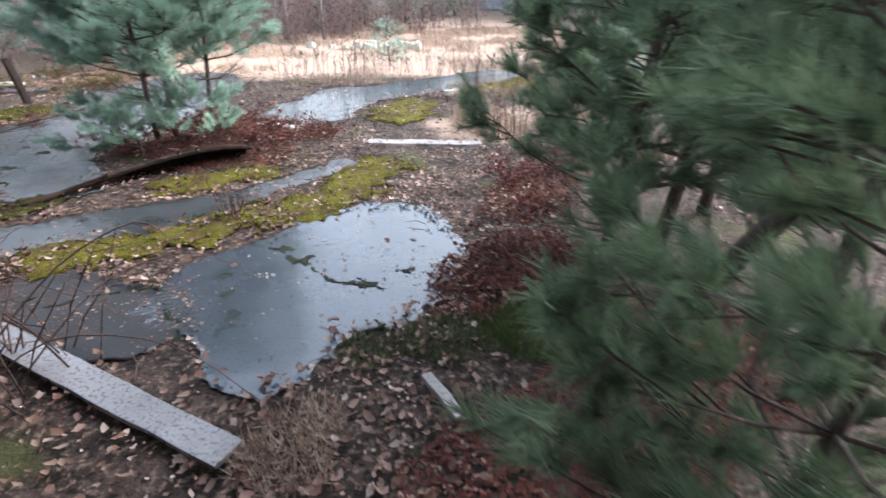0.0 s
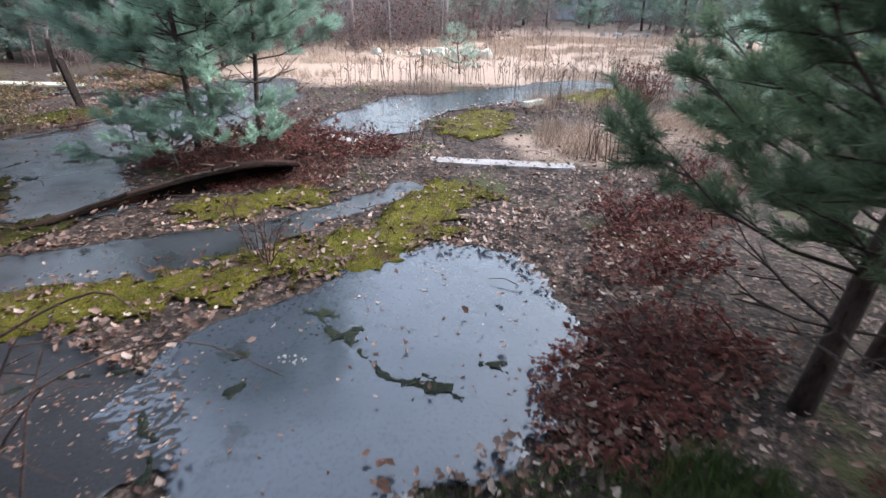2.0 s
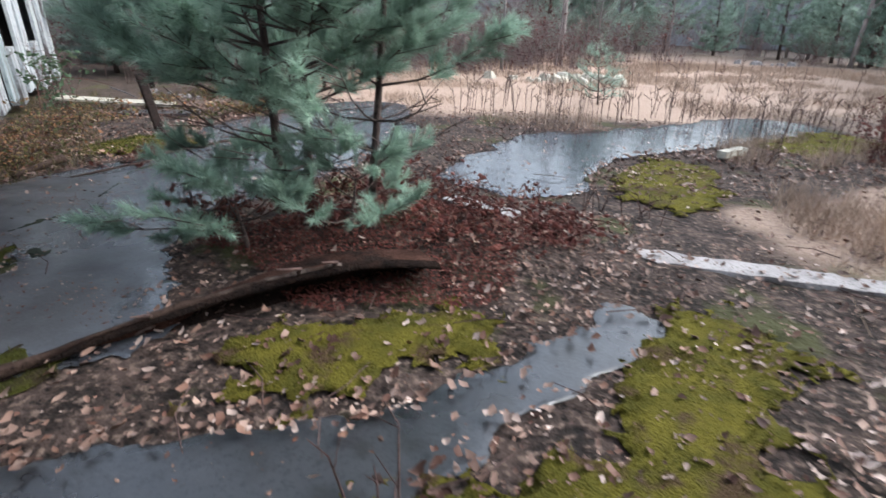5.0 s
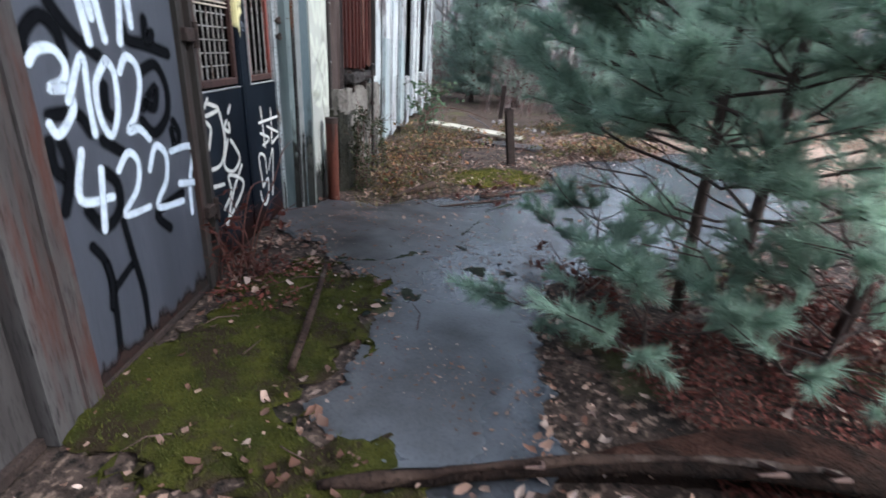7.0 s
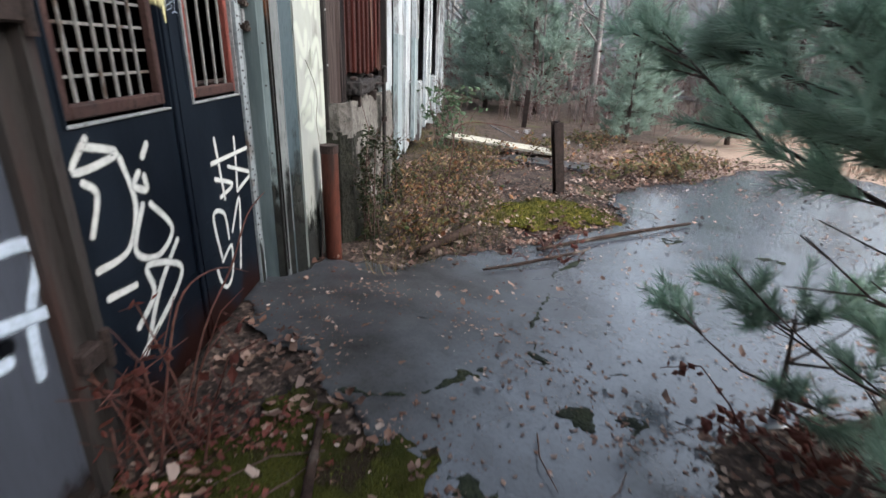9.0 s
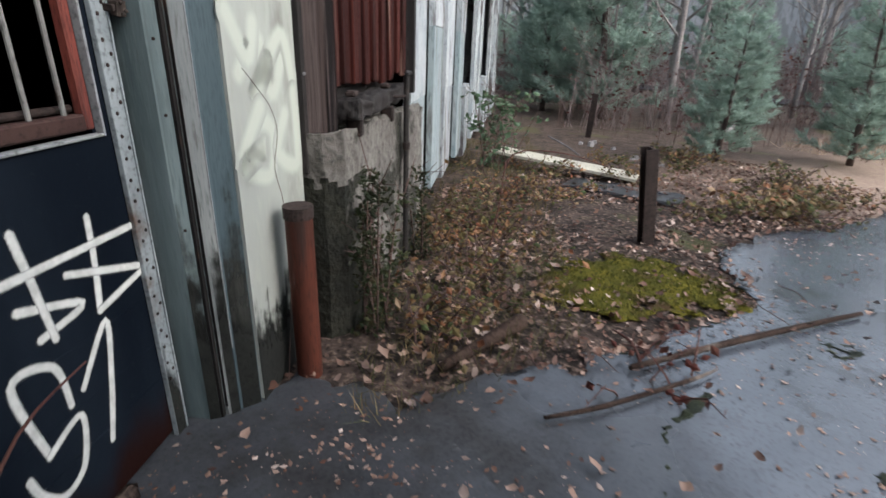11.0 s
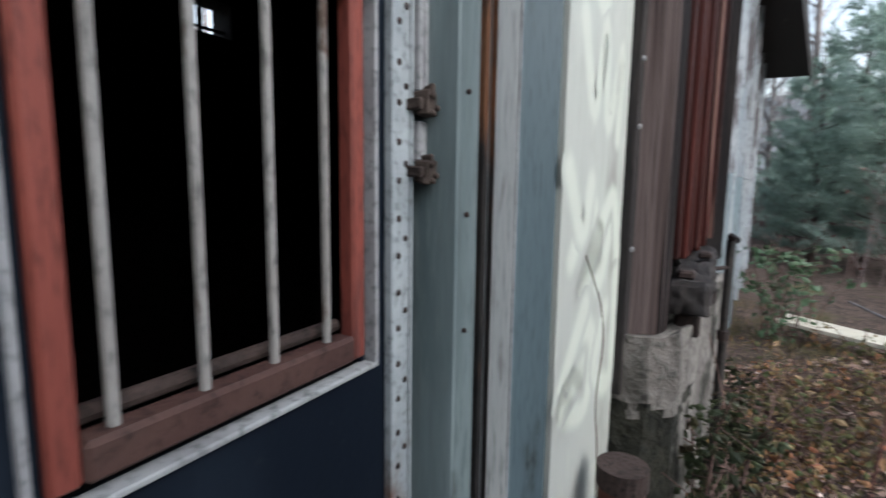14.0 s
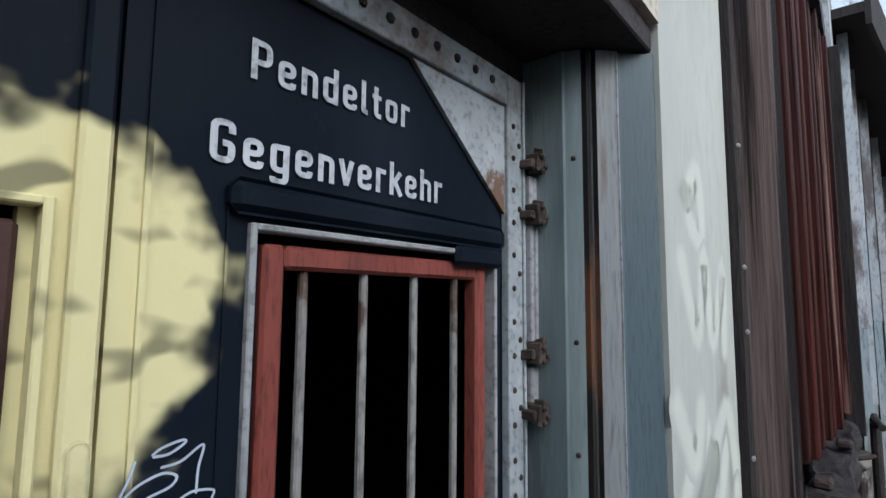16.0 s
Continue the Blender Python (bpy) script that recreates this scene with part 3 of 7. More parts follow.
def patch(field, x0, x1, y0, y1, step, height):
    """A sheet that covers where the field is positive, its rim drawn to the field's edge and turned down."""
    xs, ys = np.arange(x0, x1, step), np.arange(y0, y1, step)
    x, y = np.meshgrid(xs, ys, indexing="ij")
    f = field(x, y)
    fx, fy = np.gradient(f, step)
    g2 = np.maximum(fx * fx + fy * fy, 0.05)
    inside = f > 0
    k = np.where(inside, 0, np.clip(-f / g2, 0, 1.5 * step))
    x2, y2 = x + k * fx, y + k * fy
    z = np.where(inside, height(x, y, f), np.maximum(rise(x, y) - 0.014, height(x, y, f) - 0.004))
    a, bq, c, d = grid_faces(len(xs), len(ys))
    keep = inside.ravel()
    use = keep[a] | keep[bq] | keep[c] | keep[d]
    quads = np.stack([a, bq, c, d], 1)[use]
    ids = np.unique(quads)
    new_id = np.full(x.size, -1)
    new_id[ids] = np.arange(len(ids))
    quads = new_id[quads]
    pts = np.stack([x2.ravel(), y2.ravel(), z.ravel()], 1)[ids]
    me = array_mesh("patch", pts, np.concatenate([quads[:, [0, 1, 2]], quads[:, [0, 2, 3]]]))
    me.shade_smooth()
    return me


CRACKS = [(-2.15, 3.2, -1.88, 2.85), (-1.88, 2.85, -1.62, 2.5), (-1.62, 2.5, -1.45, 2.1), (-1.42, 3.66, -1.12, 3.4), (-1.12, 3.4, -0.8, 3.12), (-0.8, 3.12, -0.5, 3.05),
          (-5.8, 5.44, -5.52, 5.75), (-5.52, 5.75, -5.5, 6.01), (-5.5, 6.01, -5.42, 6.31), (-5.42, 6.31, -5.69, 6.7), (-5.69, 6.7, -5.99, 7.25), (-5.99, 7.25, -6.02, 7.67), (-2.05, 3.0, -2.6, 2.75)]
CLUMPS = [(-1.16, 3.44, 0.06, 0.07), (-0.62, 3.08, 0.10, 0.055), (-1.33, 3.62, 0.05, 0.03), (-1.6, 3.22, 0.04, 0.03), (-1.5, 2.95, 0.04, 0.03), (-0.3, 3.3, 0.02, 0.02), (-0.35, 3.75, 0.02, 0.018),
          (-5.03, 6.11, 0.08, 0.05), (-4.92, 6.28, 0.05, 0.03), (-5.05, 5.54, 0.06, 0.05), (-5.08, 5.36, 0.06, 0.045), (-5.04, 5.24, 0.05, 0.05), (-5.42, 6.31, 0.08, 0.05), (-5.5, 6.0, 0.06, 0.03),
          (-5.9, 8.6, 0.06, 0.05), (-5.4, 7.7, 0.05, 0.04), (-5.2, 8.8, 0.08, 0.04)]


def cracks(x, y):
    wx, wy = x + 0.10 * fbm(x, y, 4, 41), y + 0.10 * fbm(x, y, 4, 47)
    c = np.max([capsule(wx, wy, *r, 0.004) for r in CRACKS], axis=0)
    return c


def crack_moss(x, y):
    """Dark moss that fills the cracks and sits in clumps on the slabs."""
    wx, wy = x + 0.10 * fbm(x, y, 4, 41), y + 0.10 * fbm(x, y, 4, 47)
    line = np.max([capsule(wx, wy, *r, 0.006) for r in CRACKS], axis=0) + 0.05 * fbm(x, y, 9, 4) + 0.05 * fbm(x, y, 28, 4)
    clump = np.max([capsule(wx, wy, a, b, a + w, b, 0.8 * r) for a, b, w, r in CLUMPS], axis=0) + 0.16 * fbm(x, y, 11, 2) + 0.16 * fbm(x, y, 30, 2)
    return np.minimum(np.maximum(line, clump), 0.6 * paved(x, y) + 0.05)


def slab_field(bars):
    def f(x, y):
        return np.minimum(union(x, y, bars) + 0.32 * fbm(x, y, 1.7, 3) + 0.22 * fbm(x, y, 4.5, 18) + 0.12 * fbm(x, y, 11, 8), -cracks(x, y) - 0.004)
    return f


def slab_height(x, y, f):
    return 0.006 + 0.012 * fbm(x, y, 0.5, 15) + 0.004 * fbm(x, y, 6, 33)


def slab_shade(x, y):
    """Where the slabs are painted darker, before the doors and under the pine, in place of missing sky reflection."""
    return np.clip(0.46 + 0.9 * union(x, y, DIM_SLABS) + 0.5 * fbm(x, y, 2.2, 77) + 0.35 * fbm(x, y, 9, 78), 0, 1)


for bars, x0, x1, y0, y1, step in ((SLAB_A, -3.2, 0.9, 1.8, 5.2, 0.03), (SLAB_B, -5.0, -0.6, 2.5, 6.4, 0.035), (SLAB_C, -7.9, -3.2, 4.0, 13.6, 0.04), (SLAB_D, -3.6, 2.8, 7.4, 14.8, 0.06), (SLAB_E, -3.6, -1.2, 1.9, 3.6, 0.03), (SLAB_F, -7.6, -3.2, 4.2, 6.9, 0.035)):
    dark = bars in (SLAB_B, SLAB_E)
    me = patch(slab_field(bars), x0, x1, y0, y1, step, slab_height)
    pts = np.array([v.co for v in me.vertices])
    me.attributes.new("slab_shade", "FLOAT", "POINT").data.foreach_set("value", slab_shade(pts[:, 0], pts[:, 1]).astype(np.float32))
    solo("pavement", me, m_oldtar if bars is SLAB_E else m_asphalt if dark else m_yard if bars in (SLAB_C, SLAB_F) else m_slab, Matrix(), "wet dark asphalt sheet, cracked, with ragged mossy edges" if dark else "wet blue-grey concrete slab, cracked, with ragged mossy edges", "concrete slab", "broken yard slabs", "structure")


for x0, x1, y0, y1 in ((-2.8, -0.1, 2.0, 4.0), (-6.2, -4.6, 5.0, 9.0)):
    solo("crack_moss", patch(crack_moss, x0, x1, y0, y1, 0.016, lambda x, y, f: slab_height(x, y, f) + 0.004 + 0.03 * np.clip(f, 0, 0.2) + 0.006 * fbm(x, y, 25, 5)), m_darkmoss, Matrix(), "dark moss filling the cracks in the slab", "moss", "moss in cracks", "stuff")


def moss_field(x, y):
    return np.minimum(mossy(x, y), 0.5 - paved(x, y) * 2) - 0.02 + 0.42 * fbm(x, y, 6, 6) + 0.34 * fbm(x, y, 15, 7) + 0.2 * fbm(x, y, 34, 17)


def moss_height(x, y, f):
    return rise(x, y) + 0.006 + 0.03 * np.sqrt(np.clip(f, 0, 0.2)) * (0.7 + 1.2 * (fbm(x, y, 8, 12) + 0.5))


for x0, x1, y0, y1 in ((-3.6, 0.0, 3.0, 6.5), (-6.4, -3.6, 3.3, 5.8), (-7.8, -6.0, 7.4, 9.2), (-1.6, 3.0, 7.8, 13.2)):
    solo("moss", patch(moss_field, x0, x1, y0, y1, 0.035, moss_height), m_olivemoss if x1 < -3 and y1 < 6 else m_moss, Matrix(), "dark olive moss cushion beside the doors" if x1 < -3 and y1 < 6 else "yellow-green moss cushion over old concrete", "moss", "moss patches", "stuff")


def blades(name, n, pick, length, width, lean, material, label, category):
    """Many single blades: thin triangles standing where pick() allows."""
    p = pick(n)
    k = len(p)
    a = rng.uniform(0, 2 * np.pi, k)
    h = length * rng.uniform(0.5, 1.2, k)
    t = rng.uniform(0, lean, k)
    side = np.stack([np.cos(a), np.sin(a), 0 * a], 1) * (width * rng.uniform(0.6, 1.2, k))[:, None]
    way = rng.uniform(0, 2 * np.pi, k)
    tip = p + np.stack([np.cos(way) * np.sin(t) * h, np.sin(way) * np.sin(t) * h, np.cos(t) * h], 1)
    v = np.stack([p - side, p + side, tip], 1).reshape(-1, 3)
    return solo(name, array_mesh(name, v, np.arange(3 * k).reshape(-1, 3)), material, Matrix(), label, category, kind="stuff")


def pick_where(x0, x1, y0, y1, test, lift=0.0):
    def f(n):
        x, y = rng.uniform(x0, x1, n), rng.uniform(y0, y1, n)
        ok = test(x, y)
        x, y = x[ok], y[ok]
        return np.stack([x, y, rise(x, y) + lift], 1)
    return f


blades("moss_tuft", 38000, pick_where(-6.2, -3.6, 3.0, 6.4, lambda x, y: moss_field(x, y) > 0.06, 0.018), 0.028, 0.003, 1.0, m_oliveblade, "short dark olive moss tufts", "moss")
blades("moss_tuft", 14000, pick_where(-7.8, -6.0, 7.4, 9.2, lambda x, y: moss_field(x, y) > 0.0, 0.018), 0.035, 0.003, 0.9, m_oliveblade, "olive moss and short grass by the post", "moss")
blades("dead_grass", 2600, pick_where(-1.1, -0.3, 1.3, 2.0, lambda x, y: np.hypot(x + 0.68, y - 1.62) < 0.24 + 0.3 * fbm(x, y, 5, 2)), 0.13, 0.004, 1.5, m_tan, "collapsed tuft of orange-tan dead grass", "grass")
blades("moss_tuft", 55000, pick_where(-3.6, 0.2, 3.0, 6.4, lambda x, y: moss_field(x, y) > 0.02, 0.018), 0.018, 0.003, 0.8, m_mossblade, "short yellow-green moss tufts", "moss")
blades("dry_grass", 110000, pick_where(-9, 9, 10.5, 32, lambda x, y: (fbm(x, y, 0.6, 50) > -0.05) & (paved(x, y) < -0.1) & (y > 13.0 + 0.35 * np.abs(x + 0.5) - 2.2 * (x < -1))), 0.20, 0.007, 1.3, m_tan, "dry tan grass on the clearing", "grass")
blades("dry_grass", 24000, pick_where(0.0, 4.5, 6.2, 12, lambda x, y: (fbm(x, y, 1.1, 50) > 0.0) & (paved(x, y) < -0.1)), 0.3, 0.004, 0.9, m_tan, "sparse dry grass beside the slabs", "grass")
blades("grass_tuft", 2600, pick_where(0.2, 1.0, 2.2, 2.9, lambda x, y: np.hypot(x - 0.6, y - 2.55) < 0.28), 0.2, 0.003, 0.8, m_grass, "green grass tuft under the pines", "grass")
blades("wall_grass", 20000, pick_where(-11.5, -6.6, 6.2, 12, lambda x, y: (np.abs(0.656 * x + 0.755 * y - 0.75) < 0.55) & (fbm(x, y, 1.3, 3) > -0.1)), 0.15, 0.003, 1.2, m_deadgrass, "rank grass along the wall", "grass")


def fallen_leaves(n):
    x, y = rng.uniform(-9.5, 4.5, n), rng.uniform(1.0, 13, n)
    w = 0.34 + 1.3 * fbm(x, y, 0.9, 60) + 0.5 * np.exp(-((y - 5.2) ** 2 / 1.5 + (x - 0.3) ** 2 / 1.0)) + 0.9 * np.exp(-((x + 1.65) ** 2 + (y - 4.2) ** 2) / 0.22)
    w += 0.45 * np.exp(-((x + 1.9) ** 2 / 1.2 + (y - 6.8) ** 2 / 0.6)) + 0.35 * np.exp(-((0.656 * x + 0.755 * y - 0.4) / 0.5) ** 2) + 0.4 * np.exp(-((x - 0.5) ** 2 + (y - 3.0) ** 2) / 0.2)
    w += 0.35 * np.exp(-(paved(x, y) / 0.08) ** 2) - 0.4 * np.exp(-((x + 5.0) ** 2 + (y - 4.5) ** 2) / 0.5)
    w = np.where(paved(x, y) > 0.07, 0.03, w)
    w *= (0.656 * x + 0.755 * y) > np.where(-0.755 * x + 0.656 * y > 9.6, 0.25, -0.3)
    along, out = -0.755 * x + 0.656 * y, 0.656 * x + 0.755 * y
    w *= np.where((along > 8.3) & (along < 10.4) & (out < 0.7), 0.3, 1.0)
    w *= np.where((along > 9.7) & (along < 15.0) & (out < 4.5), 1.8, 1.0)
    w -= 0.45 * np.exp(-((x + 4.6) ** 2 + (y - 4.95) ** 2) / 0.35)
    w -= 0.25 * np.exp(-((x + 4.2) ** 2 + (y - 4.1) ** 2) / 0.3)
    w -= 0.5 * np.exp(-((x + 1.75) ** 2 + (y - 2.25) ** 2) / 0.2)
    w *= np.where((x > 0.2) & (y < 2.8), 0.12, 1.0) * np.where((x > 0.8) & (y < 4.4), 0.45, 1.0) * np.where((x < -0.9) & (y < 2.5), 0.35, 1.0) * np.where(mossy(x, y) > 0.05, 0.8, 1.0)
    w *= np.where((x < -3.9) & (x > -6.2) & (y < 5.6), 0.45, 1.0)
    ok = rng.random(n) < w
    return leaf_mesh(x[ok], y[ok])


def leaf_mesh(x, y, big=1.0):
    k = len(x)
    base = np.maximum(rise(x, y), np.where(paved(x, y) > 0, 0.02, 0)) + 0.012 + rng.uniform(0, 0.02, k)
    a, size = rng.uniform(0, 2 * np.pi, k), big * (0.010 + 0.026 * rng.random(k) ** 2)
    ux, uy = np.cos(a), np.sin(a)
    ring = [(1, 0, 0.25), (0.35, 0.62, 0.3), (-0.35, 0.5, 0.15), (-1, 0.1, 0.45), (-0.55, -0.6, 0.3), (0.45, -0.42, 0.12), (0, 0, -0.1)]
    tilt = rng.uniform(-0.35, 0.35, (2, k))
    v = np.stack([np.stack([x + size * (p * ux - r * uy) * rng.uniform(0.65, 1.2, k), y + size * (p * uy + r * ux), base + size * (h * rng.uniform(-0.3, 2.4, k) + tilt[0] * p + tilt[1] * r)], 1) for p, r, h in ring], 1)
    t = np.array([(6, i, (i + 1) % 6) for i in range(6)])
    f = (np.arange(k) * 7)[:, None, None] + t[None]
    return array_mesh("fallen_leaves", v.reshape(-1, 3), f.reshape(-1, 3))


def fragments(n, bars, lo, hi):
    """Crumbs of leaf, bark and gravel scattered on a slab."""
    x0, y0 = min(min(q[0], q[2]) - q[4] for q in bars), min(min(q[1], q[3]) - q[4] for q in bars)
    x1, y1 = max(max(q[0], q[2]) + q[4] for q in bars), max(max(q[1], q[3]) + q[4] for q in bars)
    x, y = rng.uniform(x0, x1, n), rng.uniform(y0, y1, n)
    near = 0.656 * x + 0.755 * y
    ok = (rng.random(n) < 0.18 + 1.6 * fbm(x, y, 1.6, 70) + 0.3 * np.exp(-((near + 0.1) / 0.5) ** 2)) & (paved(x, y) > 0.0) & (near > -0.33)
    x, y = x[ok], y[ok]
    k = len(x)
    z = slab_height(x, y, 0) + 0.002
    a, size = rng.uniform(0, 6.3, k), lo + (hi - lo) * rng.random(k) ** 3
    v = np.stack([np.stack([x + size * np.cos(a + q) * e, y + size * np.sin(a + q) * e, z + size * h * rng.uniform(0, 1, k)], 1) for q, e, h in ((0, 1, 0.5), (1.6, 0.6, 0.1), (3.1, 0.9, 0.6), (4.6, 0.55, 0.1))], 1)
    f = (np.arange(k) * 4)[:, None, None] + np.array([(0, 1, 2), (0, 2, 3)])[None]
    return array_mesh("fragments", v.reshape(-1, 3), f.reshape(-1, 3))


for bars, n in ((SLAB_A, 2500), (SLAB_B, 3500), (SLAB_C, 20000), (SLAB_F, 12000), (SLAB_D, 3000), (SLAB_E, 3500)):
    solo("leaf_fragments", fragments(n, bars, 0.003, 0.02), m_leaf, Matrix(), "crumbs of leaf and gravel on the slab", "debris", kind="stuff")
for n, bars in ((16000, [(0.25, 3.0, 0.75, 3.6, 0.38), (0.6, 4.6, 1.2, 5.5, 0.4), (0.3, 1.4, 1.5, 2.4, 0.55)]), (26000, [(-3.0, 6.6, -1.9, 6.9, 0.42), (-3.4, 6.1, -2.5, 6.2, 0.4), (-2.9, 5.7, -2.2, 6.1, 0.3), (-3.9, 6.1, -3.4, 6.0, 0.2)]), (4500, [(-5.95, 4.98, -5.6, 5.2, 0.18), (-5.6, 4.75, -5.45, 4.85, 0.14)])):
    x, y = pick_where(-6.3, 2.2, 0.8, 7.6, lambda x, y: union(x, y, bars) + 0.5 * fbm(x, y, 2, 14) > 0)(n * 14)[:n, :2].T
    solo("fallen_leaves", leaf_mesh(x, y, 0.45 if n > 20000 else 0.62), m_redleaf, Matrix(), "drift of red-brown dead leaves and needles", "fallen leaves", kind="stuff")
blades("grass_tuft", 9000, pick_where(-0.9, 1.2, 2.0, 3.0, lambda x, y: union(x, y, [(-0.5, 2.32, 0.1, 2.5, 0.14), (0.1, 2.5, 0.7, 2.6, 0.25)]) + 0.3 * fbm(x, y, 5, 3) > 0), 0.09, 0.003, 1.0, m_grass, "low dark green growth at the slab's edge", "grass")
solo("fallen_leaves", fallen_leaves(125000), m_leaf, Matrix(), "curled brown and tan fallen leaves over the yard", "fallen leaves", kind="stuff")


def ground_twigs():
    g = Geo()
    for _ in range(260):
        x, y = rng.uniform(-7, 2.5), rng.uniform(1.6, 9)
        if float(paved(x, y)) > 0.1 and rng.random() < 0.75 or 0.656 * x + 0.755 * y < -0.2:
            continue
        a, L = rng.uniform(0, 6.3), rng.uniform(0.08, 0.45)
        z = float(rise(x, y)) + 0.03
        g.tube([(x, y, z), (x + L * 0.5 * math.cos(a), y + L * 0.5 * math.sin(a), z + 0.012), (x + L * math.cos(a + 0.2), y + L * math.sin(a + 0.2), z - 0.004)], [0.004, 0.0035, 0.002], 4)
    return g


solo("ground_twigs", ground_twigs(), m_twig, Matrix(), "thin broken twigs among the leaves", "twigs", kind="stuff")

# ---- the building: columns, doors and walls along the yard ----
HI = 2.95                                  # height of the wall


def wall_base(s, d, z=0.0):
    return WALL @ Matrix.Translation((s, -d, z))


def fixture(name, s, d, label, category, group="", kind=""):
    """A thing on the wall; its parts are built in the wall's measures."""
    ob = thing(name, wall_base(s, d), label, category, group, kind)
    ob["s0"], ob["d0"] = s, d
    return ob


def wpart(name, bm, material, owner, label=""):
    me = mesh_of(bm, name)
    root = owner if owner.parent is None else owner.parent
    me.transform(Matrix.Translation((-root["s0"], root["d0"], 0)))
    return part(name, me, material, owner, label)


# sheet-steel bays, rust-streaked columns between them
bays = fixture("wall_west", 4.0, -0.36, "grey painted sheet-steel wall between rust-streaked columns", "wall", kind="structure")
for s0, s1 in ((-1.9, 0.55), (0.85, 3.3), (3.6, 6.01)):
    bm = boxes((s0, s1, -0.40, -0.37, 0.04, HI))
    for k in range(1, 4):
        sk = s0 + (s1 - s0) * k / 4
        box(bm, sk - 0.012, sk + 0.012, -0.37, -0.358, 0.06, HI)
    wpart("sheet", bm, m_rust, bays)
    wpart("foot_rail", boxes((s0, s1, -0.41, -0.34, 0.0, 0.05), bevel=0.004), m_rusty, bays)
for s0 in (0.56, 3.31, 6.02):
    wpart("column", profile([(s0, -0.40), (s0, -0.30), (s0 + 0.10, -0.30), (s0 + 0.10, -0.315), (s0 + 0.18, -0.315), (s0 + 0.18, -0.30), (s0 + 0.27, -0.30), (s0 + 0.27, -0.40)], 0, HI), m_rust, bays)

sheet = fixture("steel_sheet_gate", 6.86, -0.35, "blue-grey sheet-steel gate leaf covered in white and black graffiti", "gate")
wpart("panel", boxes((6.295, 7.35, -0.365, -0.342, 0.035, HI)), m_sheet, sheet)
wpart("foot_rail", boxes((6.295, 7.35, -0.375, -0.325, 0.0, 0.034), bevel=0.004), m_rusty, sheet, "rusty foot rail")

jamb = fixture("door_post", 7.43, -0.33, "brown weathered steel door post with hinge blocks", "door post")
wpart("post", profile([(7.355, -0.42), (7.355, -0.315), (7.40, -0.315), (7.40, -0.335), (7.46, -0.335), (7.46, -0.30), (7.50, -0.30), (7.505, -0.42)], 0, 2.24), m_jamb, jamb)
for z in (0.45, 1.42, 1.95):
    bm = boxes((7.37, 7.47, -0.34, -0.285, z, z + 0.07), bevel=0.006)
    bmesh.ops.create_cone(bm, cap_ends=True, segments=10, radius1=0.016, radius2=0.016, depth=0.13, matrix=Matrix.Translation((7.48, 0.288, z + 0.035)))
    wpart("hinge", bm, m_rusty, jamb, "rusty hinge block")


def smooth_line(pts, k=6):
    p = [Vector((*q, 0)) for q in pts]
    p = [p[0]] + p + [p[-1]]
    out = []
    for i in range(1, len(p) - 2):
        for j in range(k):
            t = j / k
            a, b_, c, d = p[i - 1:i + 3]
            out.append(0.5 * (2 * b_ + (c - a) * t + (2 * a - 5 * b_ + 4 * c - d) * t * t + (3 * b_ - a - 3 * c + d) * t * t * t))
    return out + [p[-2]]


LAYERS = [0]


def stroke(bm, width, pts, d, halo=0.9):
    """A sprayed line: a ribbon with round ends on the wall, just proud of it, its cover fading outwards."""
    line = smooth_line(pts)
    cover = bm.verts.layers.float.get("cover") or bm.verts.layers.float.new("cover")
    LAYERS[0] = (LAYERS[0] + 1) % 12
    d += 0.00012 * LAYERS[0]
    rows = []
    ways = []
    for i, p in enumerate(line):
        way = line[min(i + 1, len(line) - 1)] - line[max(i - 1, 0)]
        ways.append(way.normalized() if way.length > 1e-6 else Vector((1, 0, 0)))
        w = width / 2 * (0.9 + 0.2 * vnoise(p.x, p.y, 9.0))
        off = Vector((-ways[-1].y, ways[-1].x, 0)) * w
        row = []
        for k, c in ((1 + halo, 0.0), (0.55, 1.0), (-0.55, 1.0), (-1 - halo, 0.0)):
            v = bm.verts.new((p.x + k * off.x, -d, p.y + k * off.y))
            v[cover] = c
            row.append(v)
        rows.append(row)
    for q, r in zip(rows, rows[1:]):
        for k in range(3):
            bm.faces.new((q[k], q[k + 1], r[k + 1], r[k]))
    for p, way, row, sign in ((line[0], ways[0], rows[0], -1), (line[-1], ways[-1], rows[-1], 1)):
        inner, outer = [row[1]], [row[0]]
        side = Vector((-way.y, way.x, 0))
        for a in np.linspace(0, np.pi, 7)[1:-1]:
            dirn = side * math.cos(a) + way * (sign * math.sin(a))
            for ring, k, c in ((inner, 0.55, 1.0), (outer, 1 + halo, 0.0)):
                v = bm.verts.new((p.x + k * width / 2 * dirn.x, -d, p.y + k * width / 2 * dirn.y))
                v[cover] = c
                ring.append(v)
        inner.append(row[2])
        outer.append(row[3])
        for k in range(len(inner) - 1):
            bm.faces.new((inner[k], inner[k + 1], outer[k + 1], outer[k]))
        bm.faces.new(inner)


spray = {k: [] for k in ("white", "black", "tag_left", "tag_right", "pale", "thin")}


def line_of(kind):
    """A new painted line of one kind."""
    spray[kind].append(bmesh.new())
    return spray[kind][-1]


def white(w, pts):
    stroke(line_of("white"), w, pts, -0.338)


def black(w, pts):
    stroke(line_of("black"), w, pts, -0.340)


def tag(w, pts):
    stroke(line_of("tag_left" if pts[0][0] < 8.2 else "tag_right"), w, pts, -0.366)


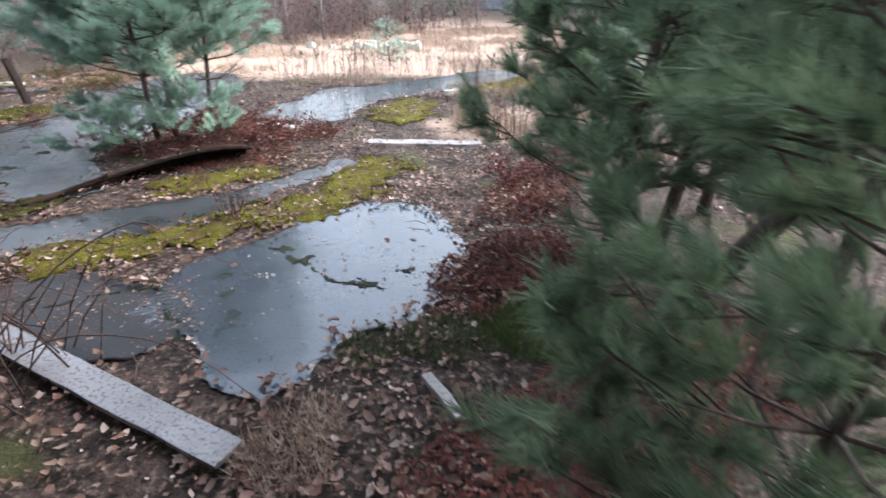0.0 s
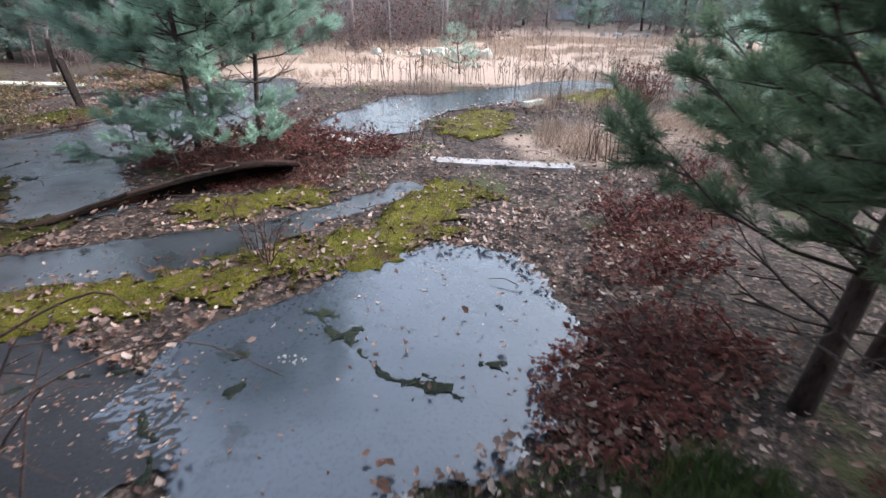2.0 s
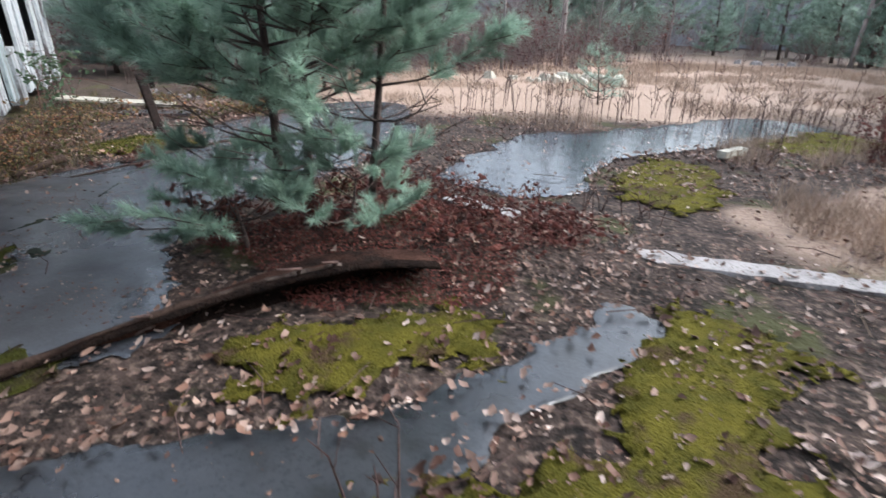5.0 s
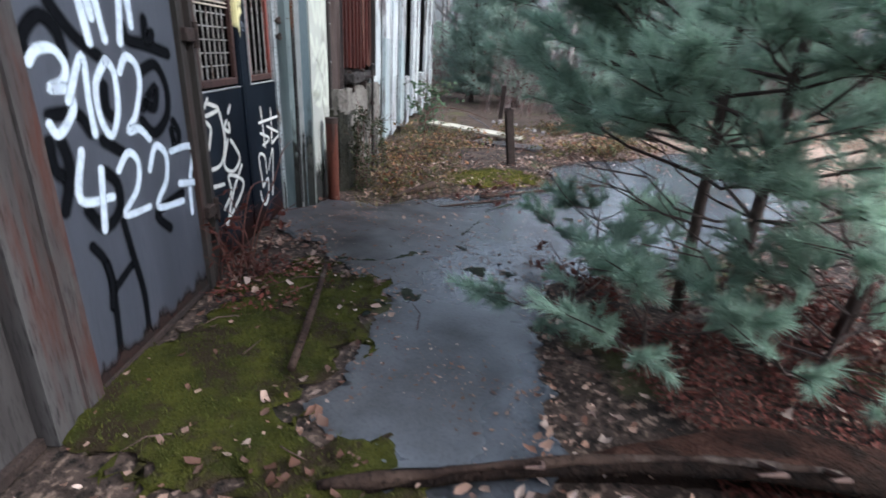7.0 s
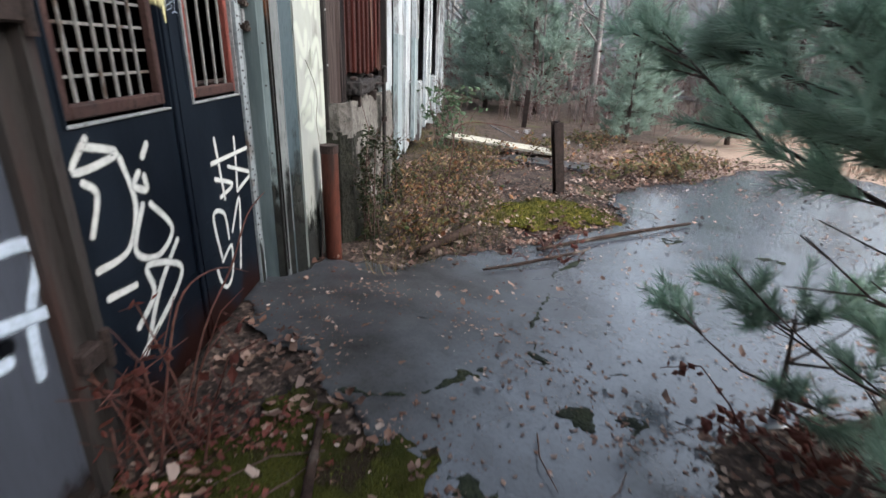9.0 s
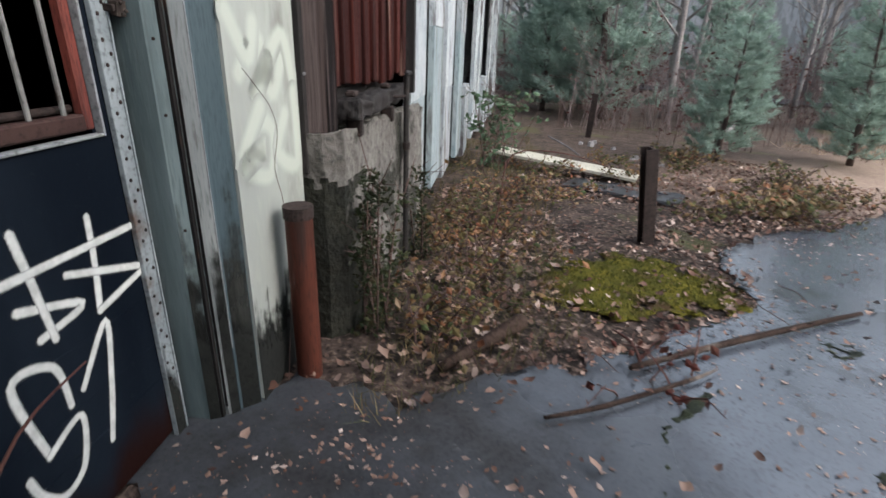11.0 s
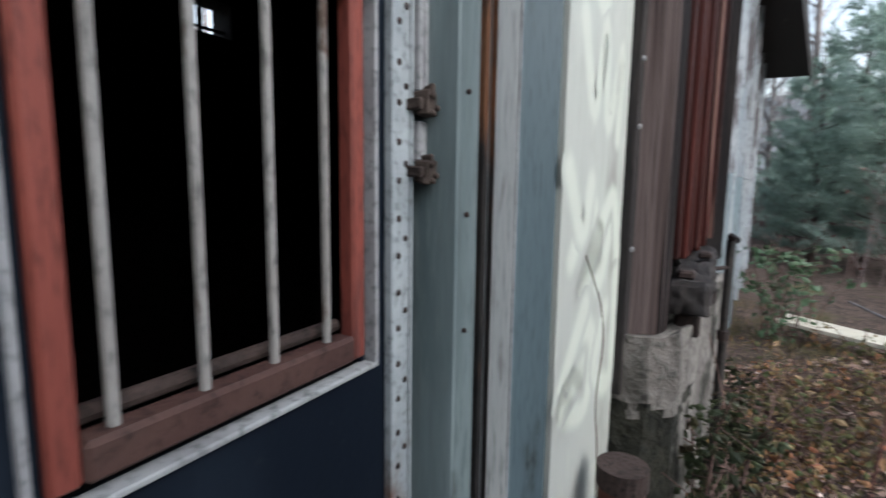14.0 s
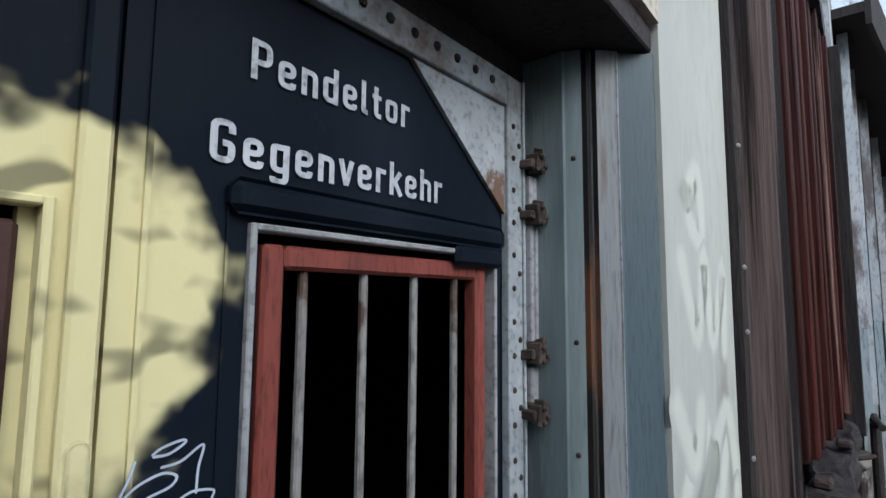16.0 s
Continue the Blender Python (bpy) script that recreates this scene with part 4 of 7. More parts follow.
def pale_stroke(w, pts):
    """A line on the panel, which stands a little askew to the wall."""
    bm = line_of("pale")
    n = 0
    stroke(bm, w, pts, 0.0, 0.8)
    bm.verts.ensure_lookup_table()
    for i in range(n, len(bm.verts)):
        bm.verts[i].co.y -= -0.1225 + 0.0541 * (bm.verts[i].co.x - 9.204) + 0.0008


def pale(w, pts):
    pale_stroke(1.25 * w, [(min(max(s, 9.24), 9.68), z) for s, z in pts])


def thin(w, pts):
    stroke(line_of("thin"), w, pts, -0.366)


white(0.03, [(6.35, 1.34), (6.40, 1.38), (6.48, 1.38), (6.52, 1.32), (6.49, 1.27), (6.42, 1.25), (6.50, 1.24), (6.52, 1.18), (6.47, 1.12), (6.41, 1.09), (6.38, 1.13)])
white(0.03, [(6.50, 1.20), (6.62, 1.36), (6.61, 1.19), (6.61, 1.06)])
white(0.03, [(6.76, 1.34), (6.67, 1.25), (6.66, 1.12), (6.71, 1.04), (6.78, 1.13), (6.80, 1.28), (6.76, 1.34)])
white(0.03, [(6.84, 1.29), (6.90, 1.35), (6.97, 1.31), (6.97, 1.22), (6.90, 1.10), (6.83, 1.04), (6.91, 1.04), (6.98, 0.98)])
white(0.03, [(6.51, 1.01), (6.45, 0.83), (6.64, 0.79)])
white(0.03, [(6.60, 0.92), (6.57, 0.77), (6.55, 0.67)])
white(0.03, [(6.71, 0.89), (6.80, 0.95), (6.86, 0.89), (6.82, 0.78), (6.70, 0.69), (6.89, 0.67)])
white(0.03, [(6.94, 0.84), (7.02, 0.94), (7.10, 0.88), (7.07, 0.76), (6.96, 0.65), (7.20, 0.61)])
white(0.03, [(7.15, 0.89), (7.37, 0.87), (7.30, 0.69), (7.28, 0.52)])
white(0.03, [(7.19, 0.71), (7.39, 0.67)])
white(0.035, [(6.66, 1.55), (6.68, 1.41)])
white(0.035, [(6.76, 1.56), (6.78, 1.42)])
white(0.035, [(6.71, 1.56), (6.72, 1.50)])
white(0.035, [(6.92, 1.58), (6.88, 1.41)])
white(0.035, [(6.98, 1.58), (6.98, 1.48)])
black(0.042, [(6.35, 1.35), (6.35, 1.42), (6.44, 1.49), (6.51, 1.45), (6.53, 1.37)])
black(0.042, [(6.50, 1.54), (6.60, 1.43), (6.73, 1.35)])
black(0.042, [(7.01, 1.29), (7.13, 1.31), (7.20, 1.20), (7.17, 1.07), (7.04, 1.00), (6.95, 1.07)])
black(0.042, [(6.97, 1.13), (7.10, 1.21), (7.07, 1.12), (7.00, 1.14)])
black(0.042, [(6.36, 1.07), (6.36, 0.97), (6.43, 0.91)])
black(0.042, [(6.39, 1.16), (6.53, 1.15), (6.59, 1.07)])
black(0.042, [(6.42, 1.06), (6.43, 0.95), (6.36, 0.81)])
black(0.042, [(6.65, 1.03), (6.76, 0.96)])
black(0.042, [(6.48, 0.78), (6.56, 0.68), (6.67, 0.72), (6.69, 0.83), (6.63, 0.90)])
black(0.042, [(7.22, 1.03), (7.26, 0.96), (7.21, 0.89), (7.19, 0.99)])
black(0.042, [(7.21, 0.65), (6.95, 0.62), (7.04, 0.51)])
black(0.042, [(6.72, 1.24), (6.71, 1.15), (6.74, 1.11)])
black(0.042, [(6.92, 1.47), (6.94, 1.42), (7.08, 1.40), (7.26, 1.36)])
black(0.042, [(7.09, 1.51), (7.09, 1.42), (7.14, 1.45)])
black(0.033, [(6.46, 0.63), (6.52, 0.52), (6.52, 0.33), (6.49, 0.10)])
black(0.033, [(6.68, 0.66), (6.70, 0.50), (6.73, 0.28), (6.71, 0.04)])
black(0.033, [(6.54, 0.40), (6.67, 0.45)])
black(0.033, [(6.52, 0.52), (6.53, 0.43), (6.50, 0.33)])
tag(0.022, [(7.69, 1.10), (7.61, 1.01), (7.83, 1.03), (7.67, 1.08)])
tag(0.022, [(7.64, 0.97), (7.69, 0.92), (7.63, 0.80)])
tag(0.022, [(7.84, 1.01), (7.88, 0.83), (7.79, 0.69), (7.62, 0.68)])
tag(0.022, [(7.92, 0.82), (7.83, 0.67), (7.96, 0.60), (8.09, 0.67), (7.97, 0.81)])
tag(0.022, [(8.11, 0.61), (7.92, 0.46), (7.78, 0.27)])
tag(0.022, [(7.76, 0.28), (8.04, 0.41), (8.10, 0.50), (7.88, 0.59), (7.89, 0.47), (7.76, 0.39)])
tag(0.022, [(7.64, 0.57), (7.79, 0.55)])
tag(0.022, [(8.01, 1.03), (7.97, 0.99)])
tag(0.022, [(7.93, 0.94), (7.89, 0.90), (7.96, 0.87), (7.96, 0.92)])
tag(0.018, [(8.57, 0.96), (8.59, 0.81), (8.61, 0.65)])
tag(0.018, [(8.80, 0.93), (8.79, 0.79), (8.77, 0.65)])
tag(0.018, [(8.51, 0.85), (8.70, 0.85), (8.96, 0.85)])
tag(0.018, [(8.69, 0.80), (9.00, 0.70)])
tag(0.018, [(9.00, 0.70), (8.77, 0.65)])
tag(0.018, [(8.53, 0.77), (8.72, 0.70), (8.57, 0.67)])
tag(0.018, [(8.50, 0.35), (8.46, 0.60), (8.58, 0.58), (8.60, 0.44)])
tag(0.018, [(8.50, 0.35), (8.62, 0.39), (8.59, 0.24), (8.51, 0.20), (8.45, 0.26), (8.43, 0.33)])
tag(0.018, [(8.65, 0.46), (8.78, 0.61), (8.75, 0.42), (8.70, 0.23)])
pale(0.045, [(9.23, 1.49), (9.35, 1.35), (9.40, 1.46)])
pale(0.045, [(9.48, 1.33), (9.36, 1.20), (9.60, 1.43), (9.74, 1.26)])
pale(0.045, [(9.40, 1.18), (9.23, 1.00), (9.41, 1.03), (9.26, 0.98)])
pale(0.045, [(9.73, 1.21), (9.74, 0.92), (9.51, 0.99), (9.59, 1.13)])
thin(0.0022, [(8.323, 1.550), (8.331, 1.555), (8.350, 1.559), (8.354, 1.556), (8.339, 1.548), (8.324, 1.548)])
thin(0.0022, [(8.332, 1.536), (8.351, 1.538), (8.373, 1.550), (8.369, 1.527), (8.368, 1.502)])
thin(0.0022, [(8.307, 1.547), (8.303, 1.533), (8.295, 1.513), (8.311, 1.524), (8.333, 1.530), (8.347, 1.524), (8.341, 1.515), (8.321, 1.510), (8.309, 1.504)])
thin(0.0022, [(8.345, 1.496), (8.363, 1.504), (8.386, 1.500), (8.385, 1.492)])
pale(0.04, [(9.35, 1.95), (9.44, 2.02), (9.46, 1.86), (9.38, 1.88), (9.35, 1.95)])
pale(0.04, [(9.30, 1.80), (9.40, 1.62), (9.47, 1.82), (9.52, 1.60), (9.63, 1.80), (9.62, 1.58)])
pale(0.045, [(9.28, 1.30), (9.42, 1.42), (9.50, 1.22), (9.60, 1.34)])
pale(0.045, [(9.30, 0.95), (9.36, 1.12), (9.48, 1.08), (9.44, 0.92), (9.30, 0.95)])

for line in spray["white"]:
    wpart("sprayed_stroke", line, m_wpaint, sheet, "white stroke of the sprayed numerals 3102 4227")
for line in spray["black"]:
    wpart("sprayed_stroke", line, m_bpaint, sheet, "black sprayed loop")


# the double door
FRAMES = {}


def leaf(name, s0, s1, w0, w1, label, trim):
    ob = fixture(name, (s0 + s1) / 2, -0.385, label, "door", "barred double door", "structure")
    wb, wt = 1.135, 1.795
    bm = boxes((s0, w0, -0.41, -0.37, 0.03, 2.10), (w1, s1, -0.41, -0.37, 0.03, 2.10), (w0, w1, -0.41, -0.37, 0.03, wb), (w0, w1, -0.41, -0.37, wt, 2.10))
    wpart("panel", bm, m_door, ob)
    bm = boxes((s0 + 0.01, s1 - 0.01, -0.37, -0.3675, 0.575, 0.592), (s0 + 0.01, s1 - 0.01, -0.37, -0.3675, 0.40, 0.412), (s0 + 0.01, s1 - 0.01, -0.37, -0.3675, 0.26, 0.272))
    wpart("pressed_rib", bm, m_door, ob)
    t = 0.009
    bm = boxes((w0, w0 + t, -0.39, -0.36, wb, wt), (w1 - t, w1, -0.39, -0.36, wb, wt), (w0 + t, w1 - t, -0.39, -0.36, wt - t, wt), bevel=0.002)
    wpart("window_trim", bm, trim, ob, "worn window trim")
    wpart("drip_edge", boxes((w0 + t, w1 - t, -0.39, -0.36, wb, wb + t), bevel=0.002), m_trim, ob, "worn white drip edge")
    a0, a1, b0, b1, f = w0 + 0.024, w1 - 0.022, wb + 0.022, wt - 0.022, 0.031
    FRAMES[name] = wpart("window_frame", boxes((a0, a0 + f, -0.405, -0.372, b0, b1), (a1 - f, a1, -0.405, -0.372, b0, b1), (a0 + f, a1 - f, -0.405, -0.372, b1 - f, b1), bevel=0.005), m_frame if trim is m_trim else m_sill, ob, "red oxide wooden window frame" if trim is m_trim else "dark brown wooden window frame")
    wpart("window_sill", boxes((a0 + f, a1 - f, -0.41, -0.368, b0, b0 + 0.045), bevel=0.006), m_sill, ob, "worn dark red sill")
    wpart("rebate", boxes((w0 + t, a0, -0.405, -0.385, wb + t, wt - t), (a1, w1 - t, -0.405, -0.385, wb + t, wt - t)), m_door, ob)
    return ob, (a0 + f, a1 - f, b0 + 0.045, b1 - f)


def bar(s, d, z0, z1, w=0.014):
    bm = boxes((s - w / 2, s + w / 2, d - 0.006, d + 0.006, z0, z1), bevel=0.003)
    return bm


right, (i0, i1, j0, j1) = leaf("door_1", 8.275, 8.962, 8.415, 8.935, "blue-black steel door leaf with barred window and white lettering", m_trim)
for s in (8.507, 8.614, 8.724, 8.832):
    wpart("window_bar", bar(s, -0.388, j0 - 0.03, j1 + 0.03, 0.0125), m_bar, FRAMES["door_1"], "flaking white window bar")
bm = bmesh.new()
bmesh.ops.create_cone(bm, cap_ends=True, segments=10, radius1=0.011, radius2=0.011, depth=i1 - i0, matrix=Matrix.Translation(((i0 + i1) / 2, 0.415, j0 + 0.012)) @ Matrix.Rotation(radians(90), 4, "Y"))
wpart("bottom_rail", bm, m_rusty, right, "rusty rail under the bars")
bm = boxes((8.385, 8.957, -0.37, -0.354, 1.802, 1.846), bevel=0.012)
box(bm, 8.80, 8.945, -0.37, -0.352, 1.765, 1.8015, bevel=0.008)
wpart("head_moulding", bm, m_door, right, "dark moulding over the window")
for line in spray["tag_right"]:
    wpart("sprayed_stroke", line, m_tag, right, "white stroke of a hash-shaped scrawl")
for line in spray["thin"]:
    wpart("marker_stroke", line, m_thin, right, "thin white marker stroke")
wpart("edge_strip", boxes((8.300, 8.306, -0.37, -0.365, 0.05, 2.09), (8.388, 8.391, -0.37, -0.367, 1.2, 1.83)), m_door, right)

left, (i0, i1, j0, j1) = leaf("door_2", 7.51, 8.271, 7.615, 8.228, "blue-black steel door leaf with gridded window and white scrawl", m_door)
for k in range(1, 7):
    wpart("window_bar", bar(i0 + (i1 - i0) * k / 7, -0.402, j0 - 0.03, j1 + 0.03, 0.011), m_bar, FRAMES["door_2"], "flaking white window bar")
for k in range(1, 7):
    z = j0 + (j1 - j0) * k / 7
    wpart("cross_bar", boxes((i0 - 0.02, i1 + 0.02, -0.414, -0.409, z - 0.005, z + 0.005)), m_bar, FRAMES["door_2"], "thin cross bar")
for k in range(5):
    z = j1 - 0.016 - 0.024 * k
    wpart("shutter_slat", boxes((i0 + 0.002, i1 - 0.002, -0.4085, -0.388, z - 0.005, z + 0.005), bevel=0.002), m_creamface, left, "cream shutter slat")
for line in spray["tag_left"]:
    wpart("sprayed_stroke", line, m_tag, left, "white stroke of scrawled lettering")
bm = bmesh.new()
bmesh.ops.create_cone(bm, cap_ends=True, segments=16, radius1=0.017, radius2=0.017, depth=0.002, matrix=Matrix.Translation((8.200, 0.3685, 2.063)) @ Matrix.Rotation(radians(90), 4, "X"))
wpart("white_dot", bm, m_letter, left, "round white paint mark")
bm = bmesh.new()
stroke(bm, 0.013, [(8.256, 1.57), (8.257, 1.53), (8.258, 1.49)], -0.352)
stroke(bm, 0.007, [(8.258, 1.50), (8.259, 1.46)], -0.3515)
wpart("paint_run", bm, m_drip, left, "yellow paint run")
wpart("meeting_strip", boxes((8.240, 8.268, -0.37, -0.354, 0.04, 2.09), bevel=0.004), m_door, left)


def rounded(pts, r):
    """A line through the points with its corners turned on an arc."""
    out = [Vector(pts[0])]
    for a, b_, c in zip(pts, pts[1:], pts[2:]):
        a, b_, c = Vector(a), Vector(b_), Vector(c)
        k = min(r, 0.5 * (a - b_).length, 0.5 * (c - b_).length)
        p, q = b_ + (a - b_).normalized() * k, b_ + (c - b_).normalized() * k
        out += [(1 - t) ** 2 * p + 2 * t * (1 - t) * b_ + t * t * q for t in (0, 0.2, 0.4, 0.6, 0.8, 1)]
    return out + [Vector(pts[-1])]


# narrow upright stencil letters: width, then lines with the radius of their corners; the capital's height is 1
RING = (0.14, [(0.23, 0.64), (0.38, 0.64), (0.38, 0.08), (0.08, 0.08), (0.08, 0.64), (0.23, 0.64)])
ARCH = (0.14, [(0.08, 0.42), (0.08, 0.64), (0.38, 0.64), (0.38, 0.0)])
GLYPHS = {
    "P": (0.50, [(0, [(0.08, 0), (0.08, 1)]), (0.16, [(0.08, 0.92), (0.42, 0.92), (0.42, 0.44), (0.08, 0.44)])]),
    "G": (0.52, [(0.16, [(0.43, 0.70), (0.43, 0.92), (0.08, 0.92), (0.08, 0.08), (0.43, 0.08), (0.43, 0.46), (0.25, 0.46)])]),
    "e": (0.46, [(0.14, [(0.10, 0.36), (0.38, 0.36), (0.38, 0.64), (0.08, 0.64), (0.08, 0.08), (0.38, 0.08), (0.38, 0.2)])]),
    "n": (0.46, [(0, [(0.08, 0), (0.08, 0.72)]), ARCH]),
    "h": (0.46, [(0, [(0.08, 0), (0.08, 1)]), ARCH]),
    "d": (0.46, [RING, (0, [(0.38, 0), (0.38, 1)])]),
    "o": (0.46, [RING]),
    "g": (0.46, [RING, (0.14, [(0.38, 0.72), (0.38, -0.2), (0.08, -0.2), (0.08, -0.1)])]),
    "l": (0.24, [(0.1, [(0.08, 1), (0.08, 0.08), (0.22, 0.08)])]),
    "t": (0.34, [(0.1, [(0.14, 0.95), (0.14, 0.08), (0.32, 0.08)]), (0, [(0.0, 0.64), (0.32, 0.64)])]),
    "r": (0.34, [(0, [(0.08, 0), (0.08, 0.72)]), (0.12, [(0.08, 0.40), (0.08, 0.64), (0.34, 0.63)])]),
    "v": (0.42, [(0, [(0.05, 0.72), (0.21, 0.02)]), (0, [(0.37, 0.72), (0.21, 0.02)])]),
    "k": (0.44, [(0, [(0.08, 0), (0.08, 1)]), (0, [(0.40, 0.72), (0.10, 0.30)]), (0, [(0.19, 0.42), (0.42, 0)])]),
}


def lettering(text, s0, s1, z0, z1, cap):
    """Painted words between two places along the door, each letter a set of flat bands."""
    total = sum(GLYPHS[c][0] + 0.13 for c in text) - 0.13
    k, pen, bm, w = (s1 - s0) / total, 0.0, bmesh.new(), 0.072
    for n, c in enumerate(text):
        for j, (r, pts) in enumerate(GLYPHS[c][1]):
            line = rounded(pts, r) if r else [Vector(p) for p in pts]
            d = 0.3665 - 0.00015 * j
            rows = []
            for i, p in enumerate(line):
                way = line[min(i + 1, len(line) - 1)] - line[max(i - 1, 0)]
                if way.length < 1e-6:
                    continue
                way.normalize()
                rows.append([bm.verts.new((s0 + k * (pen + p.x + e * w * -way.y), d, z0 + (z1 - z0) * pen / total + cap * (p.y + e * w * way.x))) for e in (1, -1)])
            for a, b_ in zip(rows, rows[1:]):
                bm.faces.new((a[0], a[1], b_[1], b_[0]))
        pen += GLYPHS[c][0] + 0.13
    return bm


wpart("lettering", lettering("Pendeltor", 8.408, 8.686, 1.971, 1.982, 0.051), m_letter, right, "white lettering reading Pendeltor")
wpart("lettering", lettering("Gegenverkehr", 8.363, 8.770, 1.859, 1.870, 0.052), m_letter, right, "white lettering reading Gegenverkehr")

# riveted steel frame round the door
steel = fixture("riveted_door_frame", 9.0, -0.34, "pale grey riveted steel door frame with a corner gusset", "door frame")
wpart("upright_angle", boxes((8.963, 9.022, -0.37, -0.352, 0.0, 2.17), (9.014, 9.022, -0.352, -0.346, 0.0, 2.17), bevel=0.002), m_rivet, steel)
wpart("top_angle", boxes((7.51, 8.962, -0.37, -0.352, 2.103, 2.17), bevel=0.002), m_rivet, steel)
bm = bmesh.new()
tri = [(8.685, 2.102), (8.975, 2.102), (8.975, 1.868)]
for d in (-0.369, -0.361):
    bm.faces.new([bm.verts.new((s, -d, z)) for s, z in tri])
bm.verts.ensure_lookup_table()
for i in range(3):
    bm.faces.new((bm.verts[i], bm.verts[(i + 1) % 3], bm.verts[3 + (i + 1) % 3], bm.verts[3 + i]))
wpart("gusset", bm, m_gusset, steel, "pale triangular gusset plate with rust")
tagged(wpart("rivet_row", rivets(bmesh.new(), [(8.982, -0.352, 0.12 + 0.067 * k) for k in range(30)] + [(9.004, -0.352, 0.15 + 0.134 * k) for k in range(15)], 0.0065, 0.005), m_rusty, steel, "dark rivet heads"), kind="stuff")
tagged(wpart("rivet_row", rivets(bmesh.new(), [(7.56 + 0.056 * k, -0.352, 2.138) for k in range(25)], 0.009, 0.007), m_rusty, steel, "dark rivet heads"), kind="stuff")

post = fixture("steel_channel_post", 9.1, -0.2, "blue-grey painted steel channel post with a dark slot", "steel post")
channel = wpart("hinge_channel", profile([(9.062, -0.42), (9.062, -0.280), (9.066, -0.276), (9.080, -0.245), (9.080, -0.42)], 0, 2.235), m_steel, post)
# recess and slot get their shade as near-black colour
wpart("recess", boxes((9.0235, 9.0615, -0.42, -0.395, 0, 2.235)), m_recess, post, "recess behind the rods, its shade painted purple-black")
wpart("slot", boxes((9.0805, 9.0985, -0.42, -0.234, 0, 2.235)), m_slotrust, post, "filled slot, its shade painted black, with rust runs")
# highlight along the bend, built as a thin pale strip
wpart("bend_highlight", boxes((9.1335, 9.1375, -0.2, -0.1875, 0.3, 2.235), bevel=0.001), m_trim, post, "highlight on the column's bend, added as a pale strip")
wpart("rust_line", boxes((9.0975, 9.1, -0.23, -0.2205, 0.05, 2.235)), m_slotrust, post, "rusty edge")
wpart("column_edge", profile([(9.099, -0.42), (9.099, -0.222), (9.106, -0.214), (9.132, -0.191), (9.137, -0.196), (9.137, -0.42)], 0, 2.235), m_beige, post, "grey-beige flaking edge of the column")
wpart("column_face", profile([(9.138, -0.42), (9.138, -0.190), (9.146, -0.186), (9.196, -0.133), (9.202, -0.133), (9.202, -0.42)], 0, 2.235), m_darksteel, post, "slate-blue column face")
for z in (1.472, 1.592, 1.876, 1.985):
    bm = boxes((9.006, 9.063, -0.366, -0.322, z - 0.006, z + 0.014), (9.018, 9.054, -0.345, -0.314, z - 0.016, z + 0.026), (9.022, 9.034, -0.330, -0.308, z + 0.012, z + 0.036), bevel=0.003)
    for v in bm.verts:
        v.co += 0.006 * noise.noise_vector(v.co * 70)
    rivets(bm, [(9.026, -0.309, z + 0.018), (9.046, -0.312, z - 0.002), (9.032, -0.312, z - 0.012)], 0.006, 0.006)
    wpart("latch", bm, m_latch, post, "tan-rusted latch bracket")
for z in (1.532, 1.93):
    wpart("cover_plate", boxes((9.028, 9.056, -0.352, -0.338, z - 0.036, z + 0.036), bevel=0.003), m_trim, post, "flaking pale cover plate")
for s in (9.031, 9.049):
    wpart("rod", boxes((s - 0.007, s + 0.007, -0.35, -0.336, 1.62, 1.86), bevel=0.002), m_trim, post, "pale sliding rod")
for z in (0.35, 0.8, 1.18, 1.40, 1.62, 2.0):
    wpart("bolt", rivets(bmesh.new(), [(9.074, -0.262, z)], 0.006, 0.006), m_rusty, channel)

lintel = fixture("lintel_beam", 8.2, -0.2, "black lintel beam with a cream front over the doors", "lintel", kind="structure")
wpart("beam", boxes((7.36, 9.20, -0.42, -0.135, 2.24, 2.30), bevel=0.004), m_blackiron, lintel)
wpart("front", boxes((7.36, 9.20, -0.40, -0.118, 2.302, 2.62)), m_creamface, lintel, "cream rendered front")
wpart("top_wall", boxes((6.37, 9.2, -0.41, -0.15, 2.622, HI)), m_rust, lintel)
wpart("header", boxes((7.36, 9.20, -0.42, -0.375, 2.172, 2.239)), m_blackiron, lintel)

panel = fixture("white_wall_panel", 9.46, -0.12, "dirty white wall panel with faint sprayed loops", "wall panel")
wpart("panel", profile([(9.204, -0.20), (9.204, -0.122), (9.722, -0.094), (9.722, -0.20)], 0.02, HI), m_white, panel)


